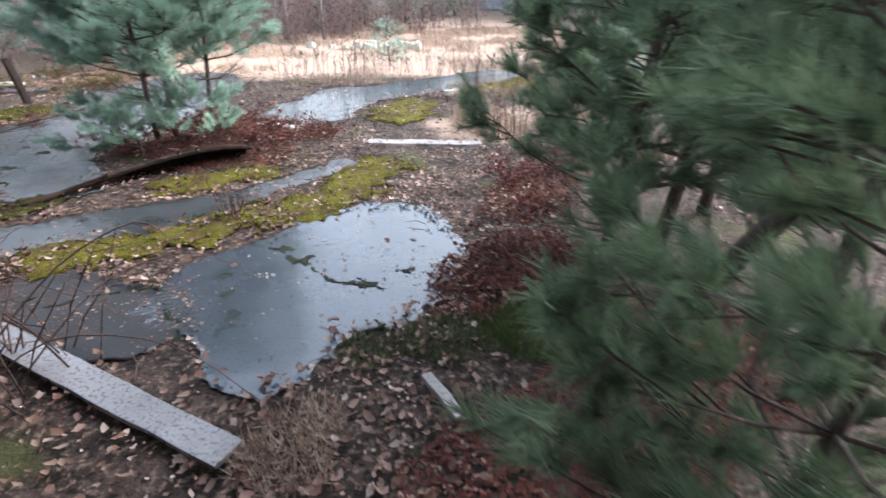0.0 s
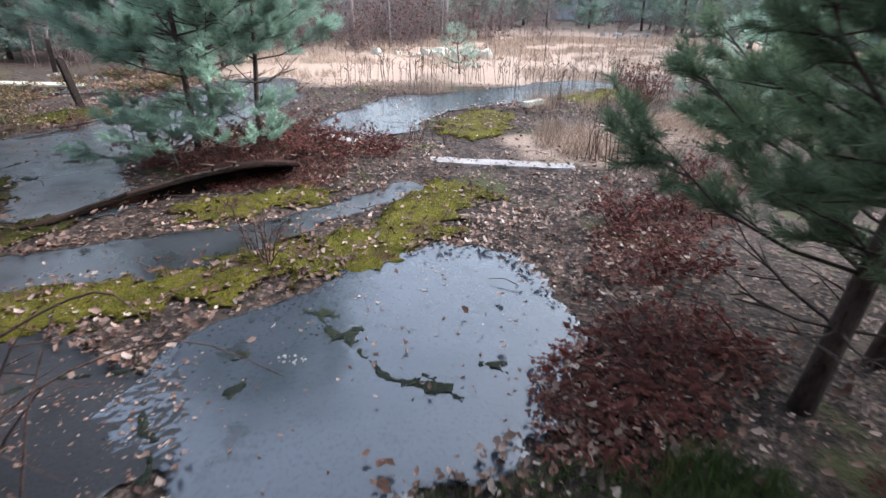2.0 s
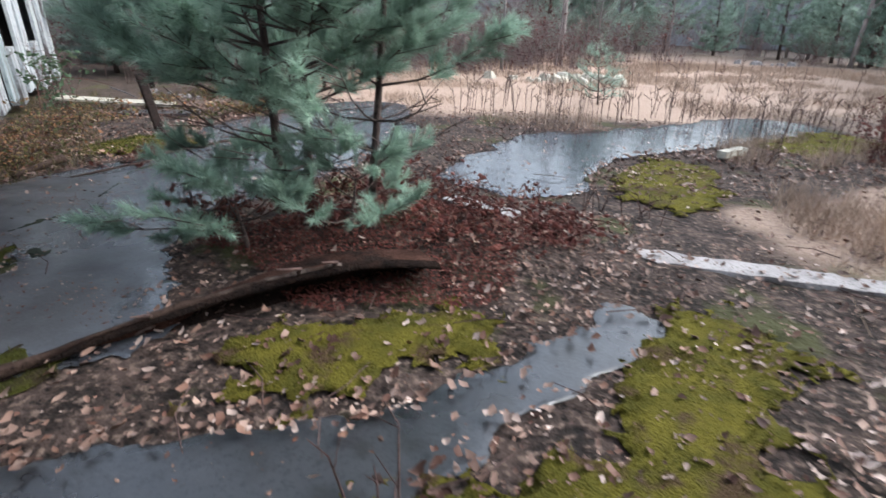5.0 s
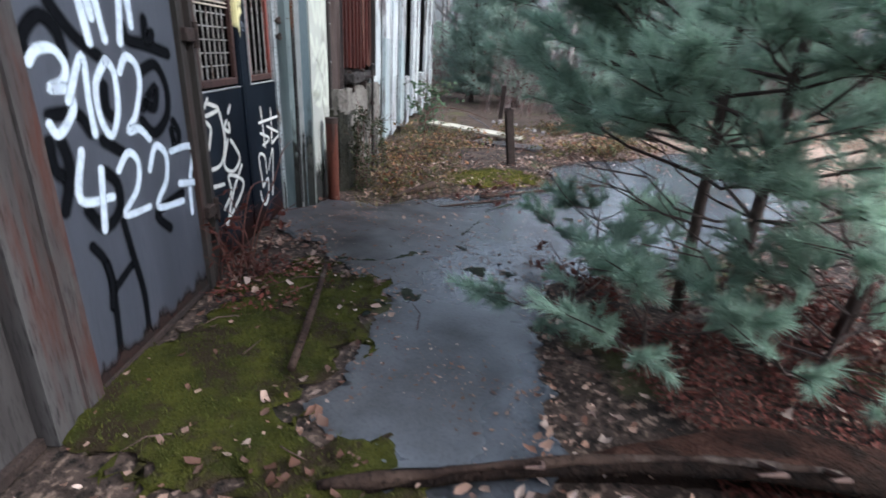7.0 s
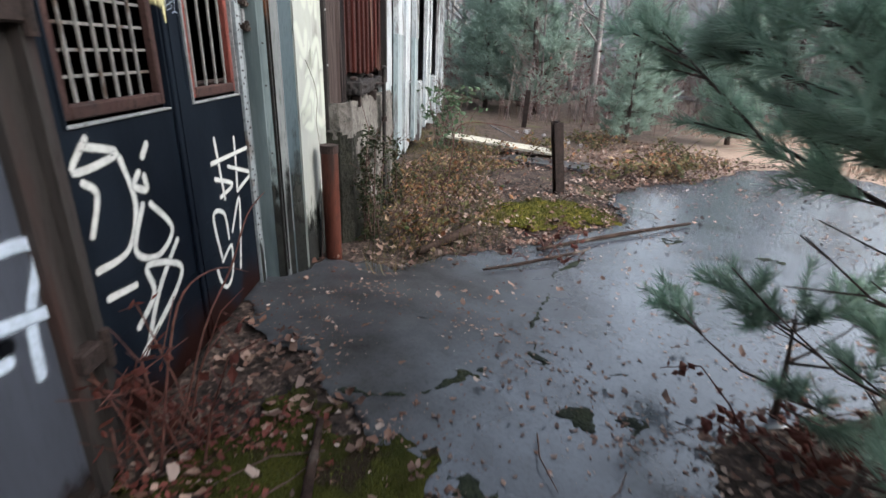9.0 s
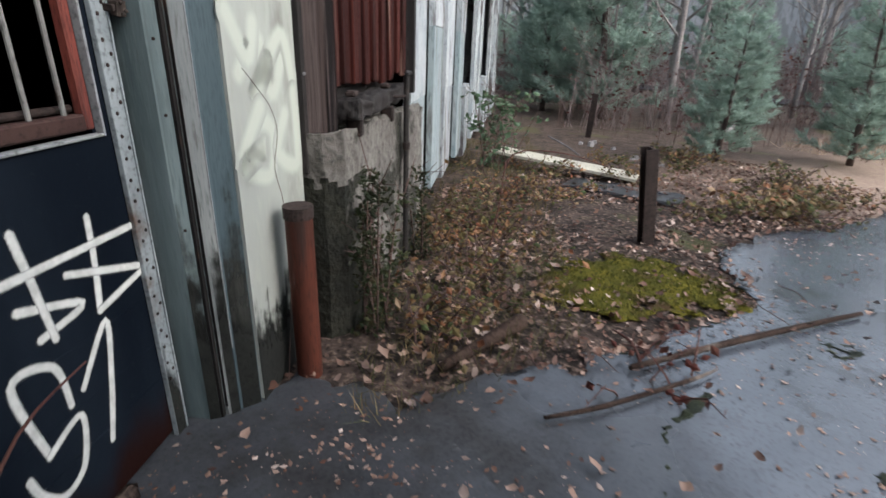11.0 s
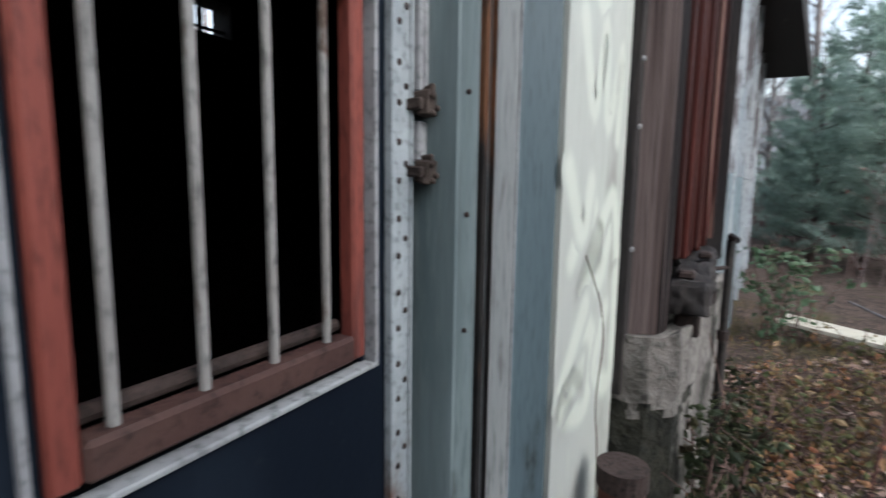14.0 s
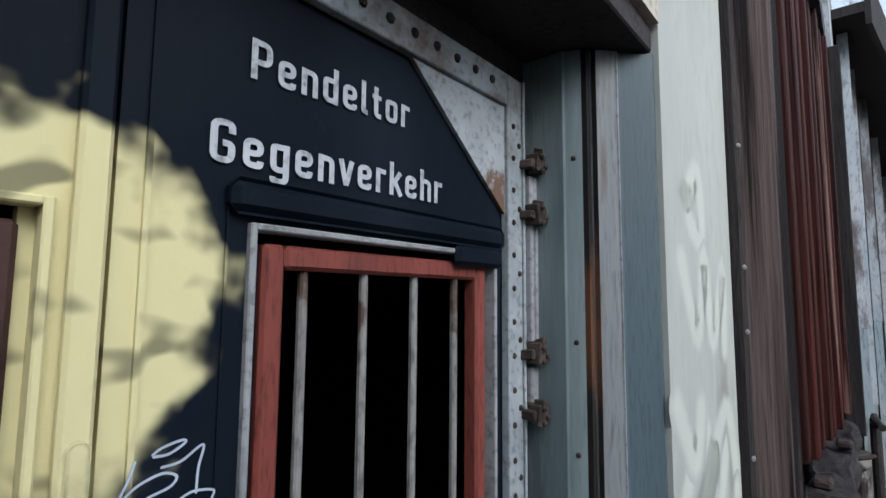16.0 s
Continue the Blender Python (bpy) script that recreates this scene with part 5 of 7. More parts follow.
def foot_layer(points, top, seed, proud=0.003):
    """A thin layer for rust, stain and painted shade on a face, from the ground to a ragged upper edge where it thins
    out; the face's plan is given left to right.
    """
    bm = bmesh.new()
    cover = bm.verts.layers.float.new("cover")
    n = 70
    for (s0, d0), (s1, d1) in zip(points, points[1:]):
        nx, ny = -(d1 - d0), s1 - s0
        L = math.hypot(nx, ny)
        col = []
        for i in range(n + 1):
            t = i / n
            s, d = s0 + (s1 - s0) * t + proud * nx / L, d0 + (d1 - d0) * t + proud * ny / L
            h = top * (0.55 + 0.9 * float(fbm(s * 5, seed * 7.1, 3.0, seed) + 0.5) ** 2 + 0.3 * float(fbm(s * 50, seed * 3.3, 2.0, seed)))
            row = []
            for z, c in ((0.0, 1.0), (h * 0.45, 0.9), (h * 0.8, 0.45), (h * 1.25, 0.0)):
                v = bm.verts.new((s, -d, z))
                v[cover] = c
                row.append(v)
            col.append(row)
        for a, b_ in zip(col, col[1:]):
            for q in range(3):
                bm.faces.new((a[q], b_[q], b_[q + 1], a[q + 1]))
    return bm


# shade near the ground laid on as dark layers; the panel also has a stain
wpart("foot_shade", foot_layer([(9.204, -0.122), (9.722, -0.094)], 0.5, 3), m_stainshade, panel, "black-green stain and painted shade at the foot")
wpart("foot_shade", foot_layer([(9.106, -0.214), (9.132, -0.191)], 0.7, 5), m_stainshade, post, "black painted shade at the foot")
wpart("foot_shade", foot_layer([(9.146, -0.186), (9.196, -0.133)], 0.75, 6), m_stainshade, post, "black painted shade at the foot")
wpart("rust_crust", foot_layer([(6.295, -0.342), (7.35, -0.342)], 0.14, 8), m_flake, sheet, "rusted lower edge")
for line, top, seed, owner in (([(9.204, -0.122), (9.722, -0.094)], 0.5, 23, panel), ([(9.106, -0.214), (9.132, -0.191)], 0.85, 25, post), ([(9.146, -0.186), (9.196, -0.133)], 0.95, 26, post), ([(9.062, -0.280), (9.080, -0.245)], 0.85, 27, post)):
    wpart("foot_shade_veil", foot_layer(line, top, seed, 0.0018), m_footshade, owner, "grey-green painted shade over the foot")
wpart("foot_shade", foot_layer([(9.062, -0.280), (9.080, -0.245)], 0.7, 11), m_stainshade, post, "black painted shade at the foot")
wpart("foot_shade", foot_layer([(8.964, -0.352), (9.013, -0.352)], 0.42, 12), m_stainshade, steel, "black painted shade at the foot")
for line in spray["pale"]:
    wpart("sprayed_stroke", line, m_pale, panel, "pale sprayed loop")

# the jutting bay: rendered plinth, grey post, red-brown boards
KNEE = 0.070                               # how much the bay's face turns out per metre


def face(s):
    return 0.035 + KNEE * (s - 9.8)


bay = fixture("wall_east", 11.0, 0.0, "jutting wall bay with rendered plinth and red-brown boarding", "wall", kind="structure")
bm = profile([(9.735, -0.30), (9.735, 0.00), (9.80, 0.075), (9.90, 0.09), (11.30, face(11.3) + 0.07), (11.30, -0.30)], -0.05, 1.02)
bmesh.ops.subdivide_edges(bm, edges=list(bm.edges), cuts=40, use_grid_fill=True)
for v in bm.verts:
    v.co += 0.012 * noise.noise_vector(v.co * 5) + 0.007 * noise.noise_vector(v.co * 23)
    if v.co.z > 0.9:
        v.co.z += 0.07 * noise.noise(v.co * 6)
plinth = wpart("plinth", bm, m_plinth, bay, "cracked grey rendered plinth, its near end black with moss")
plinth.data.materials.append(m_mossplinth)
for f in plinth.data.polygons:
    c = f.center
    edge = -0.86 - 0.22 * c.z + 0.28 * noise.noise(c * 3.1) + 0.16 * noise.noise(c * 9) + 0.1 * noise.noise(c * 27)
    low, foot = 0.84 + 0.2 * noise.noise(c * 4) + 0.1 * noise.noise(c * 19), 0.14 + 0.16 * noise.noise(c * 5) + 0.1 * noise.noise(c * 21)
    f.material_index = int(c.z < low and c.x < edge or c.z < foot)
wpart("corner_strip", profile([(9.724, -0.25), (9.724, -0.070), (9.742, -0.060), (9.742, -0.25)], 0.85, HI), m_darkwood, bay, "dark wooden corner strip")
corner = wpart("corner_post", profile([(9.744, -0.25), (9.744, -0.062), (9.785, 0.018), (9.862, 0.035), (9.862, -0.25)], 1.03, HI), m_greywood, bay, "weathered grey corner post")
wpart("nail", rivets(bmesh.new(), [(9.736, -0.064, z) for z in (1.28, 1.62, 1.80, 2.15)], 0.008, 0.008), m_trim, corner)
edge_s = 9.865
k = 0
while edge_s < 11.12:
    w = 0.085 + 0.03 * vnoise(edge_s, 3.0, 5.0)
    d = face(edge_s + w / 2) + 0.012 * (k % 3) - 0.02
    z0 = 1.19 + 0.05 * float(vnoise(k * 1.7, 2.0, 1.0))
    board = boxes((edge_s, edge_s + w - 0.008, d - 0.03, d, z0, HI), bevel=0.004)
    wpart("board", board, m_redwood, bay)
    edge_s += w
    k += 1
wpart("backing", boxes((9.865, 11.3, -0.2, -0.02, 1.03, HI)), m_darkwood, bay)
wpart("cover_batten", boxes((11.13, 11.20, face(11.1) - 0.03, face(11.1) + 0.045, 1.1, HI), bevel=0.004), m_darkwood, bay)
bm = boxes((9.88, 11.12, face(10) - 0.03, face(11) + 0.02, 1.075, 1.165), bevel=0.01)
bmesh.ops.subdivide_edges(bm, edges=[e for e in bm.edges if e.calc_length() > 0.05], cuts=14, use_grid_fill=True)
for v in bm.verts:
    v.co += 0.022 * noise.noise_vector(v.co * 9) + 0.010 * noise.noise_vector(v.co * 33)
wpart("sill_beam", bm, m_darkwood, bay, "charred rotten sill beam")
for s in (9.95, 10.5):
    wpart("bracket", boxes((s, s + 0.05, face(s), face(s) + 0.075, 0.99, 1.075), (s - 0.01, s + 0.06, face(s), face(s) + 0.05, 1.172, 1.20), bevel=0.008), m_rusty, bay, "rusty bracket")

# peeling white and teal sheets farther along
s, k = 11.21, 0
while s < 18.3:
    w = 0.5 + 0.35 * float(vnoise(s, 8.0, 3.0))
    z0 = 0.10 + 0.2 * float(vnoise(s, 1.0, 2.0))
    d = face(s) + 0.02 * (k % 2)
    cut = 1.02 if k % 2 == 0 else 1.55
    if k in (4, 7, 10):
        wpart("opening_edge", boxes((s, s + w - 0.01, d - 0.20, d - 0.16, 0.1, HI + 0.45)), m_darkwood, bay)
        wpart("opening_sill", boxes((s, s + w - 0.01, d - 0.16, d + 0.01, 0.1, 0.95)), m_peel, bay)
    else:
        wpart("lower_sheet", boxes((s, s + w - 0.012, d - 0.05, d, z0, cut)), m_teal if k in (0, 1, 3) else m_peel, bay, "faded teal sheet" if k in (0, 1, 3) else "")
        wpart("upper_sheet", boxes((s + 0.004, s + w - 0.004, d - 0.05, d + 0.006, cut + 0.003, HI + 0.45)), m_peel, bay, "peeling white sheet")
    s += w
    k += 1
wpart("backing", boxes((11.31, s, -0.2, -0.05, 0, HI + 0.45)), m_darkwood, bay)
wpart("stone_foot", boxes((11.31, s, -0.18, face(11.3) - 0.06, -0.05, 0.3)), m_plinth, bay)
END = s
eave = fixture("eave", 14.5, 0.3, "black boarded eave over the far part of the wall", "eave", kind="structure")
wpart("soffit", profile([(11.7, -0.2), (11.7, face(11.7) + 0.12), (END, face(END) + 0.62), (END, -0.2)], HI + 0.39, HI + 0.45), m_darkwood, eave)
wpart("fascia", profile([(11.7, face(11.7) + 0.122), (11.7, face(11.7) + 0.15), (END, face(END) + 0.65), (END, face(END) + 0.622)], HI + 0.31, HI + 0.6), m_darkwood, eave)

rest = fixture("wall_rear", 8.0, -3.0, "plain dark walls that close the shed", "wall", kind="structure")
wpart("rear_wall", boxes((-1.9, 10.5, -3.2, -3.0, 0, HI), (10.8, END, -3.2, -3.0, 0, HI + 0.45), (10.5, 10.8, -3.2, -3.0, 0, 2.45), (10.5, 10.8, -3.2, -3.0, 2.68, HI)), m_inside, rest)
wpart("window_bar", boxes((10.60, 10.625, -3.1, -3.07, 2.45, 2.68), (10.5, 10.8, -3.105, -3.075, 2.50, 2.515)), m_darkwood, rest, "broken bars of a small rear window")
wpart("end_wall", boxes((-2.1, -1.9, -3.2, -0.36, 0, HI)), m_rust, rest)
wpart("end_wall", boxes((END, END + 0.2, -3.2, face(END) - 0.05, 0, HI + 0.45)), m_peel, rest)
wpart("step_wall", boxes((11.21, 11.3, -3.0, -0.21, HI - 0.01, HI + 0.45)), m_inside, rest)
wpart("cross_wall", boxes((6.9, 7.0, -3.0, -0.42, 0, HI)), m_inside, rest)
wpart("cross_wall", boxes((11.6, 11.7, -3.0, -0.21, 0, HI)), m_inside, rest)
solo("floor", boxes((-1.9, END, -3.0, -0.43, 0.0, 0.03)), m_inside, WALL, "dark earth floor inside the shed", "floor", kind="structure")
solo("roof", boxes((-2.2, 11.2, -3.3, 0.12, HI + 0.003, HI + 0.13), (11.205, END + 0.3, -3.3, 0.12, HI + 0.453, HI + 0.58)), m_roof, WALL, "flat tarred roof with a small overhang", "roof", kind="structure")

# pipes at the bay
pipe = fixture("rusty_pipe", 9.46, -0.02, "short red-brown rusty iron pipe standing against the wall", "pipe")
bm = bmesh.new()
bmesh.ops.create_cone(bm, cap_ends=False, segments=20, radius1=0.056, radius2=0.056, depth=0.80, matrix=Matrix.Translation((9.435, 0.01, 0.39)))
for f in bm.faces:
    f.smooth = True
wpart("shell", bm, m_redpipe, pipe)
bm = bmesh.new()
bmesh.ops.create_cone(bm, cap_ends=True, segments=20, radius1=0.061, radius2=0.061, depth=0.05, matrix=Matrix.Translation((9.435, 0.01, 0.772)))
wpart("collar", bm, m_rusty, pipe, "dark rusted collar")

stand = fixture("standpipe", 10.70, 0.20, "thin black iron standpipe with a cross handle", "standpipe")
g = Geo()
g.tube([(10.70, -0.20, -0.03), (10.70, -0.20, 0.6), (10.70, -0.20, 1.24)], [0.019, 0.018, 0.018], 10)
wpart("riser", g, m_blackiron, stand)
for z in (0.42, 0.80):
    g = Geo()
    g.tube([(10.70, -0.20, z), (10.70, -0.20, z + 0.04)], [0.026, 0.026], 10)
    wpart("coupling", g, m_rusty, stand)
g = Geo()
g.tube([(10.60, -0.22, 1.245), (10.70, -0.20, 1.25), (10.84, -0.20, 1.245)], [0.013, 0.017, 0.012], 8)
wpart("cross_handle", g, m_blackiron, stand)
g = Geo()
g.tube([(10.70, -0.20, 1.12), (10.62, -0.15, 1.12), (10.56, -0.06, 1.12)], [0.009, 0.009, 0.009], 6)
wpart("wall_tie", g, m_rusty, stand)

# ---- loose things in the yard ----
def at(x, y, z=0.0, turn=0.0):
    return pose(x, y, z + float(rise(x, y)), 0, 0, turn)


def steel_post(x, y, h, turn, toward=(1.0, 0.0), tip=3.0):
    tilt = Matrix.Rotation(radians(tip), 4, Vector((-toward[1], toward[0], 0)))
    ob = thing("steel_post", at(x, y) @ tilt @ pose(0, 0, 0, 0, 0, turn), "short rust-brown steel section post standing in the ground", "post", "rusty posts")
    w, t = 0.05, 0.012
    part("web", boxes((-t / 2, t / 2, -w + t + 0.001, w - t - 0.001, -0.1, h)), m_rusty, ob)
    part("flange", boxes((-w, w, -w, -w + t, -0.1, h), bevel=0.003), m_rusty, ob)
    part("flange", boxes((-w, w, w - t, w, -0.1, h - 0.012), bevel=0.003), m_rusty, ob)
    return ob


steel_post(-7.36, 9.05, 0.76, 60, toward=(-0.57, -0.82), tip=8.0)
steel_post(-11.1, 12.75, 0.72, 40)


def slab_board(name, a, b_, w, t, material, label, category, lift=0.0, worn=0.01, cuts=9):
    """A plank or bar from a to b, its edges worn uneven."""
    a, b_ = Vector(a), Vector(b_)
    L = (b_ - a).length
    bm = boxes((-L / 2, L / 2, -w / 2, w / 2, 0, t))
    bmesh.ops.subdivide_edges(bm, edges=[e for e in bm.edges if abs(e.verts[0].co.x - e.verts[1].co.x) > L / 2], cuts=cuts)
    for v in bm.verts:
        n = noise.noise_vector(v.co * 7 + Vector((L, w, t)) * 9)
        v.co += Vector((n.x, n.y, 0.25 * n.z)) * worn
    bmesh.ops.bevel(bm, geom=list(bm.edges), offset=0.003, segments=1, affect="EDGES")
    mid = (a + b_) / 2
    turn = math.degrees(math.atan2(b_.y - a.y, b_.x - a.x))
    tip = math.degrees(math.atan2(b_.z - a.z, math.hypot(b_.x - a.x, b_.y - a.y)))
    return solo(name, bm, material, pose(mid.x, mid.y, mid.z + lift, 0, -tip, turn), label, category)


slab_board("plank", (-2.78, 2.47, 0.035), (-0.93, 1.56, 0.03), 0.17, 0.028, m_wetboard, "wet brown plank lying on the ground", "plank")
slab_board("concrete_bar", (-1.15, 6.90, -0.042), (0.50, 6.90, -0.045), 0.20, 0.06, m_board, "broken pale concrete bar half sunk in leaves", "concrete bar", worn=0.055, cuts=24)
slab_board("concrete_bar", (-2.62, 7.08, 0.12), (-2.02, 6.92, 0.10), 0.16, 0.09, m_board, "short pale concrete bar beside the needle heap", "concrete bar", worn=0.015)
slab_board("cream_board", (-10.2, 9.88, 0.16), (-8.62, 10.68, 0.05), 0.36, 0.035, m_cream, "cream-painted board lying in the weeds", "board", worn=0.012)
slab_board("flat_slab", (-9.0, 9.95, -0.01), (-7.9, 10.45, -0.01), 0.42, 0.04, m_asphalt, "thin wet concrete slab among the weeds", "concrete slab", worn=0.05)
slab_board("bottle", (0.02, 10.35, 0.02), (0.34, 10.75, 0.02), 0.12, 0.09, m_cream, "dirty white plastic container lying on the slab", "container", worn=0.02)
slab_board("stick", (-0.08, 2.1, 0.03), (0.1, 1.8, 0.03), 0.06, 0.03, m_board, "short pale split stick on soil", "stick")


def stick(name, pts, radii, material, label, category, sides=8):
    g = Geo()
    fine_pts, fine_r = [], []
    for i in range(len(pts) - 1):
        p = [Vector(pts[min(max(j, 0), len(pts) - 1)]) for j in (i - 1, i, i + 1, i + 2)]
        for q in (0, 0.25, 0.5, 0.75):
            fine_pts.append(0.5 * (2 * p[1] + (p[2] - p[0]) * q + (2 * p[0] - 5 * p[1] + 4 * p[2] - p[3]) * q * q + (3 * p[1] - p[0] - 3 * p[2] + p[3]) * q ** 3))
            fine_r.append(radii[i] + (radii[i + 1] - radii[i]) * q)
    g.tube(fine_pts + [Vector(pts[-1])], fine_r + [radii[-1]], sides)
    return solo(name, g.mesh(name, True), material, Matrix(), label, category)


stick("pole", [(-6.33, 7.45, 0.03), (-6.16, 8.2, 0.035), (-5.94, 9.1, 0.03)], [0.014, 0.019, 0.013], m_log, "long thin bare pole lying on the slab", "pole")
stick("branch", [(-6.3, 6.85, 0.03), (-6.21, 7.12, 0.035), (-6.12, 7.61, 0.03), (-6.1, 7.8, 0.03)], [0.008, 0.012, 0.010, 0.004], m_log, "thin dead branch lying on the slab", "branch")
stick("branch", [(-6.3, 7.5, 0.03), (-6.45, 7.62, 0.045), (-6.6, 7.66, 0.035)], [0.008, 0.008, 0.004], m_redtwig, "thin dead branch lying on the slab", "branch")
stick("pole", [(-4.62, 4.58, 0.06), (-5.05, 4.9, 0.065), (-5.6, 5.28, 0.05)], [0.02, 0.022, 0.014], m_log, "thin mossy pole lying on the moss", "pole")
stick("branch", [(-6.8, 6.68, 0.03), (-6.84, 6.98, 0.05), (-6.88, 7.26, 0.065)], [0.022, 0.034, 0.045], m_log, "rotten branch stub beside the wall", "branch")


def fallen_log():
    ob = thing("fallen_log", at(-3.2, 5.3), "dark rotten log lying bowed over mossy ground", "log")
    pts, rad = [], []
    for k in range(31):
        t = 0.72 * k / 30
        x, y = -3.98 + 1.62 * t, 4.38 + 1.66 * t + 0.22 * math.sin(math.pi * t) - 0.10 * t
        pts.append((x + 3.2, y - 5.3, 0.012 + 0.20 * math.sin(math.pi * min(1, t * 0.66)) ** 1.2 + 0.008 * math.sin(9 * t)))
        rad.append((0.021 + 0.005 * math.sin(23 * t)) * (1 - 0.55 * t))
    g = Geo()
    g.tube(pts, rad, 12)
    me = g.mesh("trunk", True)
    for v in me.vertices:
        v.co += 0.012 * noise.noise_vector(v.co * 9) + 0.006 * noise.noise_vector(v.co * 31)
    part("trunk", me, m_log, ob)
    for a, L in ((12, 0.15), (25, 0.3), (29, 0.22)):
        g = Geo()
        p = Vector(pts[a])
        g.tube([p, p + Vector((0.10, -0.12, 0.10)) * L * 3, p + Vector((0.05, -0.28, 0.16)) * L * 3], [0.012, 0.009, 0.004], 6)
        part("stub", g, m_twig, ob)
    return ob


fallen_log()


def bank():
    """The undercut edge of the needle heap behind the log: a lip of turf over a hollow whose shade is painted black on
    the soil.
    """
    g = Geo()
    n = 40
    rows = []
    for i in range(n + 1):
        t = i / n
        x, y = -3.98 + 1.66 * t, 4.38 + 1.62 * t + 0.22 * math.sin(math.pi * t) - 0.08 * t
        h = 0.004 + 0.20 * math.sin(math.pi * min(1.0, 0.66 * t)) ** 1.2 + 0.008 * math.sin(9 * t)
        f = Vector((0.69, -0.72, 0))
        lip = 0.012 + 0.012 * t + 0.012 * noise.noise((14 * t, 3, 0))
        z0 = float(rise(x - 0.25 * 0.69, y + 0.25 * 0.72))
        back = 0.07 + 0.40 * min(1.0, max(0.0, (t - 0.3) / 0.35))
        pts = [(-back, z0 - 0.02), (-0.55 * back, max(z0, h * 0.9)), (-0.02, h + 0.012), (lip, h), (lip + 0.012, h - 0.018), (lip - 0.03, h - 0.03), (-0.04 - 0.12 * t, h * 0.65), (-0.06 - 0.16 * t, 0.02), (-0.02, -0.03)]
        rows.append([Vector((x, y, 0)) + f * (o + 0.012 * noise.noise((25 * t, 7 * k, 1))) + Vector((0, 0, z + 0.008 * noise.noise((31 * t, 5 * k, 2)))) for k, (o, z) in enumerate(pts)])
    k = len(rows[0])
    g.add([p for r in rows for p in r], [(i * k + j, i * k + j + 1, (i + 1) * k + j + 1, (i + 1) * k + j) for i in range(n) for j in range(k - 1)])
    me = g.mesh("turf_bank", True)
    ob = solo("turf_bank", me, m_bank, Matrix(), "undercut bank of needles and soil behind the log, hollow shade painted black", "soil bank", kind="structure")
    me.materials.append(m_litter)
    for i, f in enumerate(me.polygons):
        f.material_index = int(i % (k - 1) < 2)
    return ob


m_litter = surface("red_brown_needle_litter", (0.040, 0.018, 0.013), (0.085, 0.042, 0.030), (0.016, 0.010, 0.008), (0.52, 0.62), scale=7, fine=55, rough=(0.9, 1.0), bump=1.0, depth=0.02, specular=0.1)
# root soil taken down to black for the shade in the hollow
m_bank = surface("root_soil_and_hollow_shade", (0.009, 0.006, 0.005), (0.020, 0.012, 0.009), (0.040, 0.020, 0.014), (0.6, 0.72), scale=12, fine=60, rough=(0.9, 1.0), bump=1.0, depth=0.02, specular=0.1)
bank()


def rubble(x, y, n, size, material, label):
    g = Geo()
    for _ in range(n):
        s = size * rng.uniform(0.3, 1)
        px, py = x + rng.normal(0, size * 2.5), y + rng.normal(0, size * 1.2)
        ring = [(px + s * math.cos(a) * rng.uniform(0.6, 1.1), py + s * math.sin(a) * rng.uniform(0.6, 1.1)) for a in np.linspace(0, 2 * np.pi, 6, endpoint=False)]
        z = float(rise(px, py))
        pts = [(u, v, z - 0.02) for u, v in ring] + [(px + 0.7 * (u - px), py + 0.7 * (v - py), z + s * rng.uniform(0.4, 0.9)) for u, v in ring]
        g.add(pts, [tuple(range(6, 12))] + [(i, (i + 1) % 6, 6 + (i + 1) % 6, 6 + i) for i in range(6)])
    return solo("rubble", g, material, Matrix(), label, "rubble", kind="stuff")


rubble(-2.6, 19.5, 26, 0.32, m_cream, "pale rubble heap at the edge of the clearing")
rubble(-9.5, 11.9, 6, 0.07, m_board, "pale rubble among the weeds")
rubble(-10.6, 12.2, 5, 0.08, m_board, "pale rubble among the weeds")
rubble(-8.05, 10.35, 4, 0.1, m_asphalt, "broken grey paving pieces by the post")
stick("branch", [(-9.9, 14.9, 0.05), (-10.7, 17.6, 0.3), (-11.9, 21.2, 0.5)], [0.05, 0.045, 0.03], m_birch, "pale fallen branch lying before the wood", "branch")
stick("stick", [(-10.75, 11.4, 0.16), (-10.3, 11.3, 0.1), (-9.9, 11.15, 0.05)], [0.014, 0.014, 0.01], m_wetboard, "brownish stick lying in the weeds", "stick")
rubble(6.5, 34.0, 12, 0.25, m_board, "pale rubble far across the clearing")
rubble(-2.6, 2.41, 4, 0.04, m_board, "small stones lying on the plank")
rubble(-3.06, 3.27, 1, 0.05, m_rusty, "dark stone on the asphalt")
rubble(-1.3, 3.2, 30, 0.015, m_board, "small stone chips on the slab")


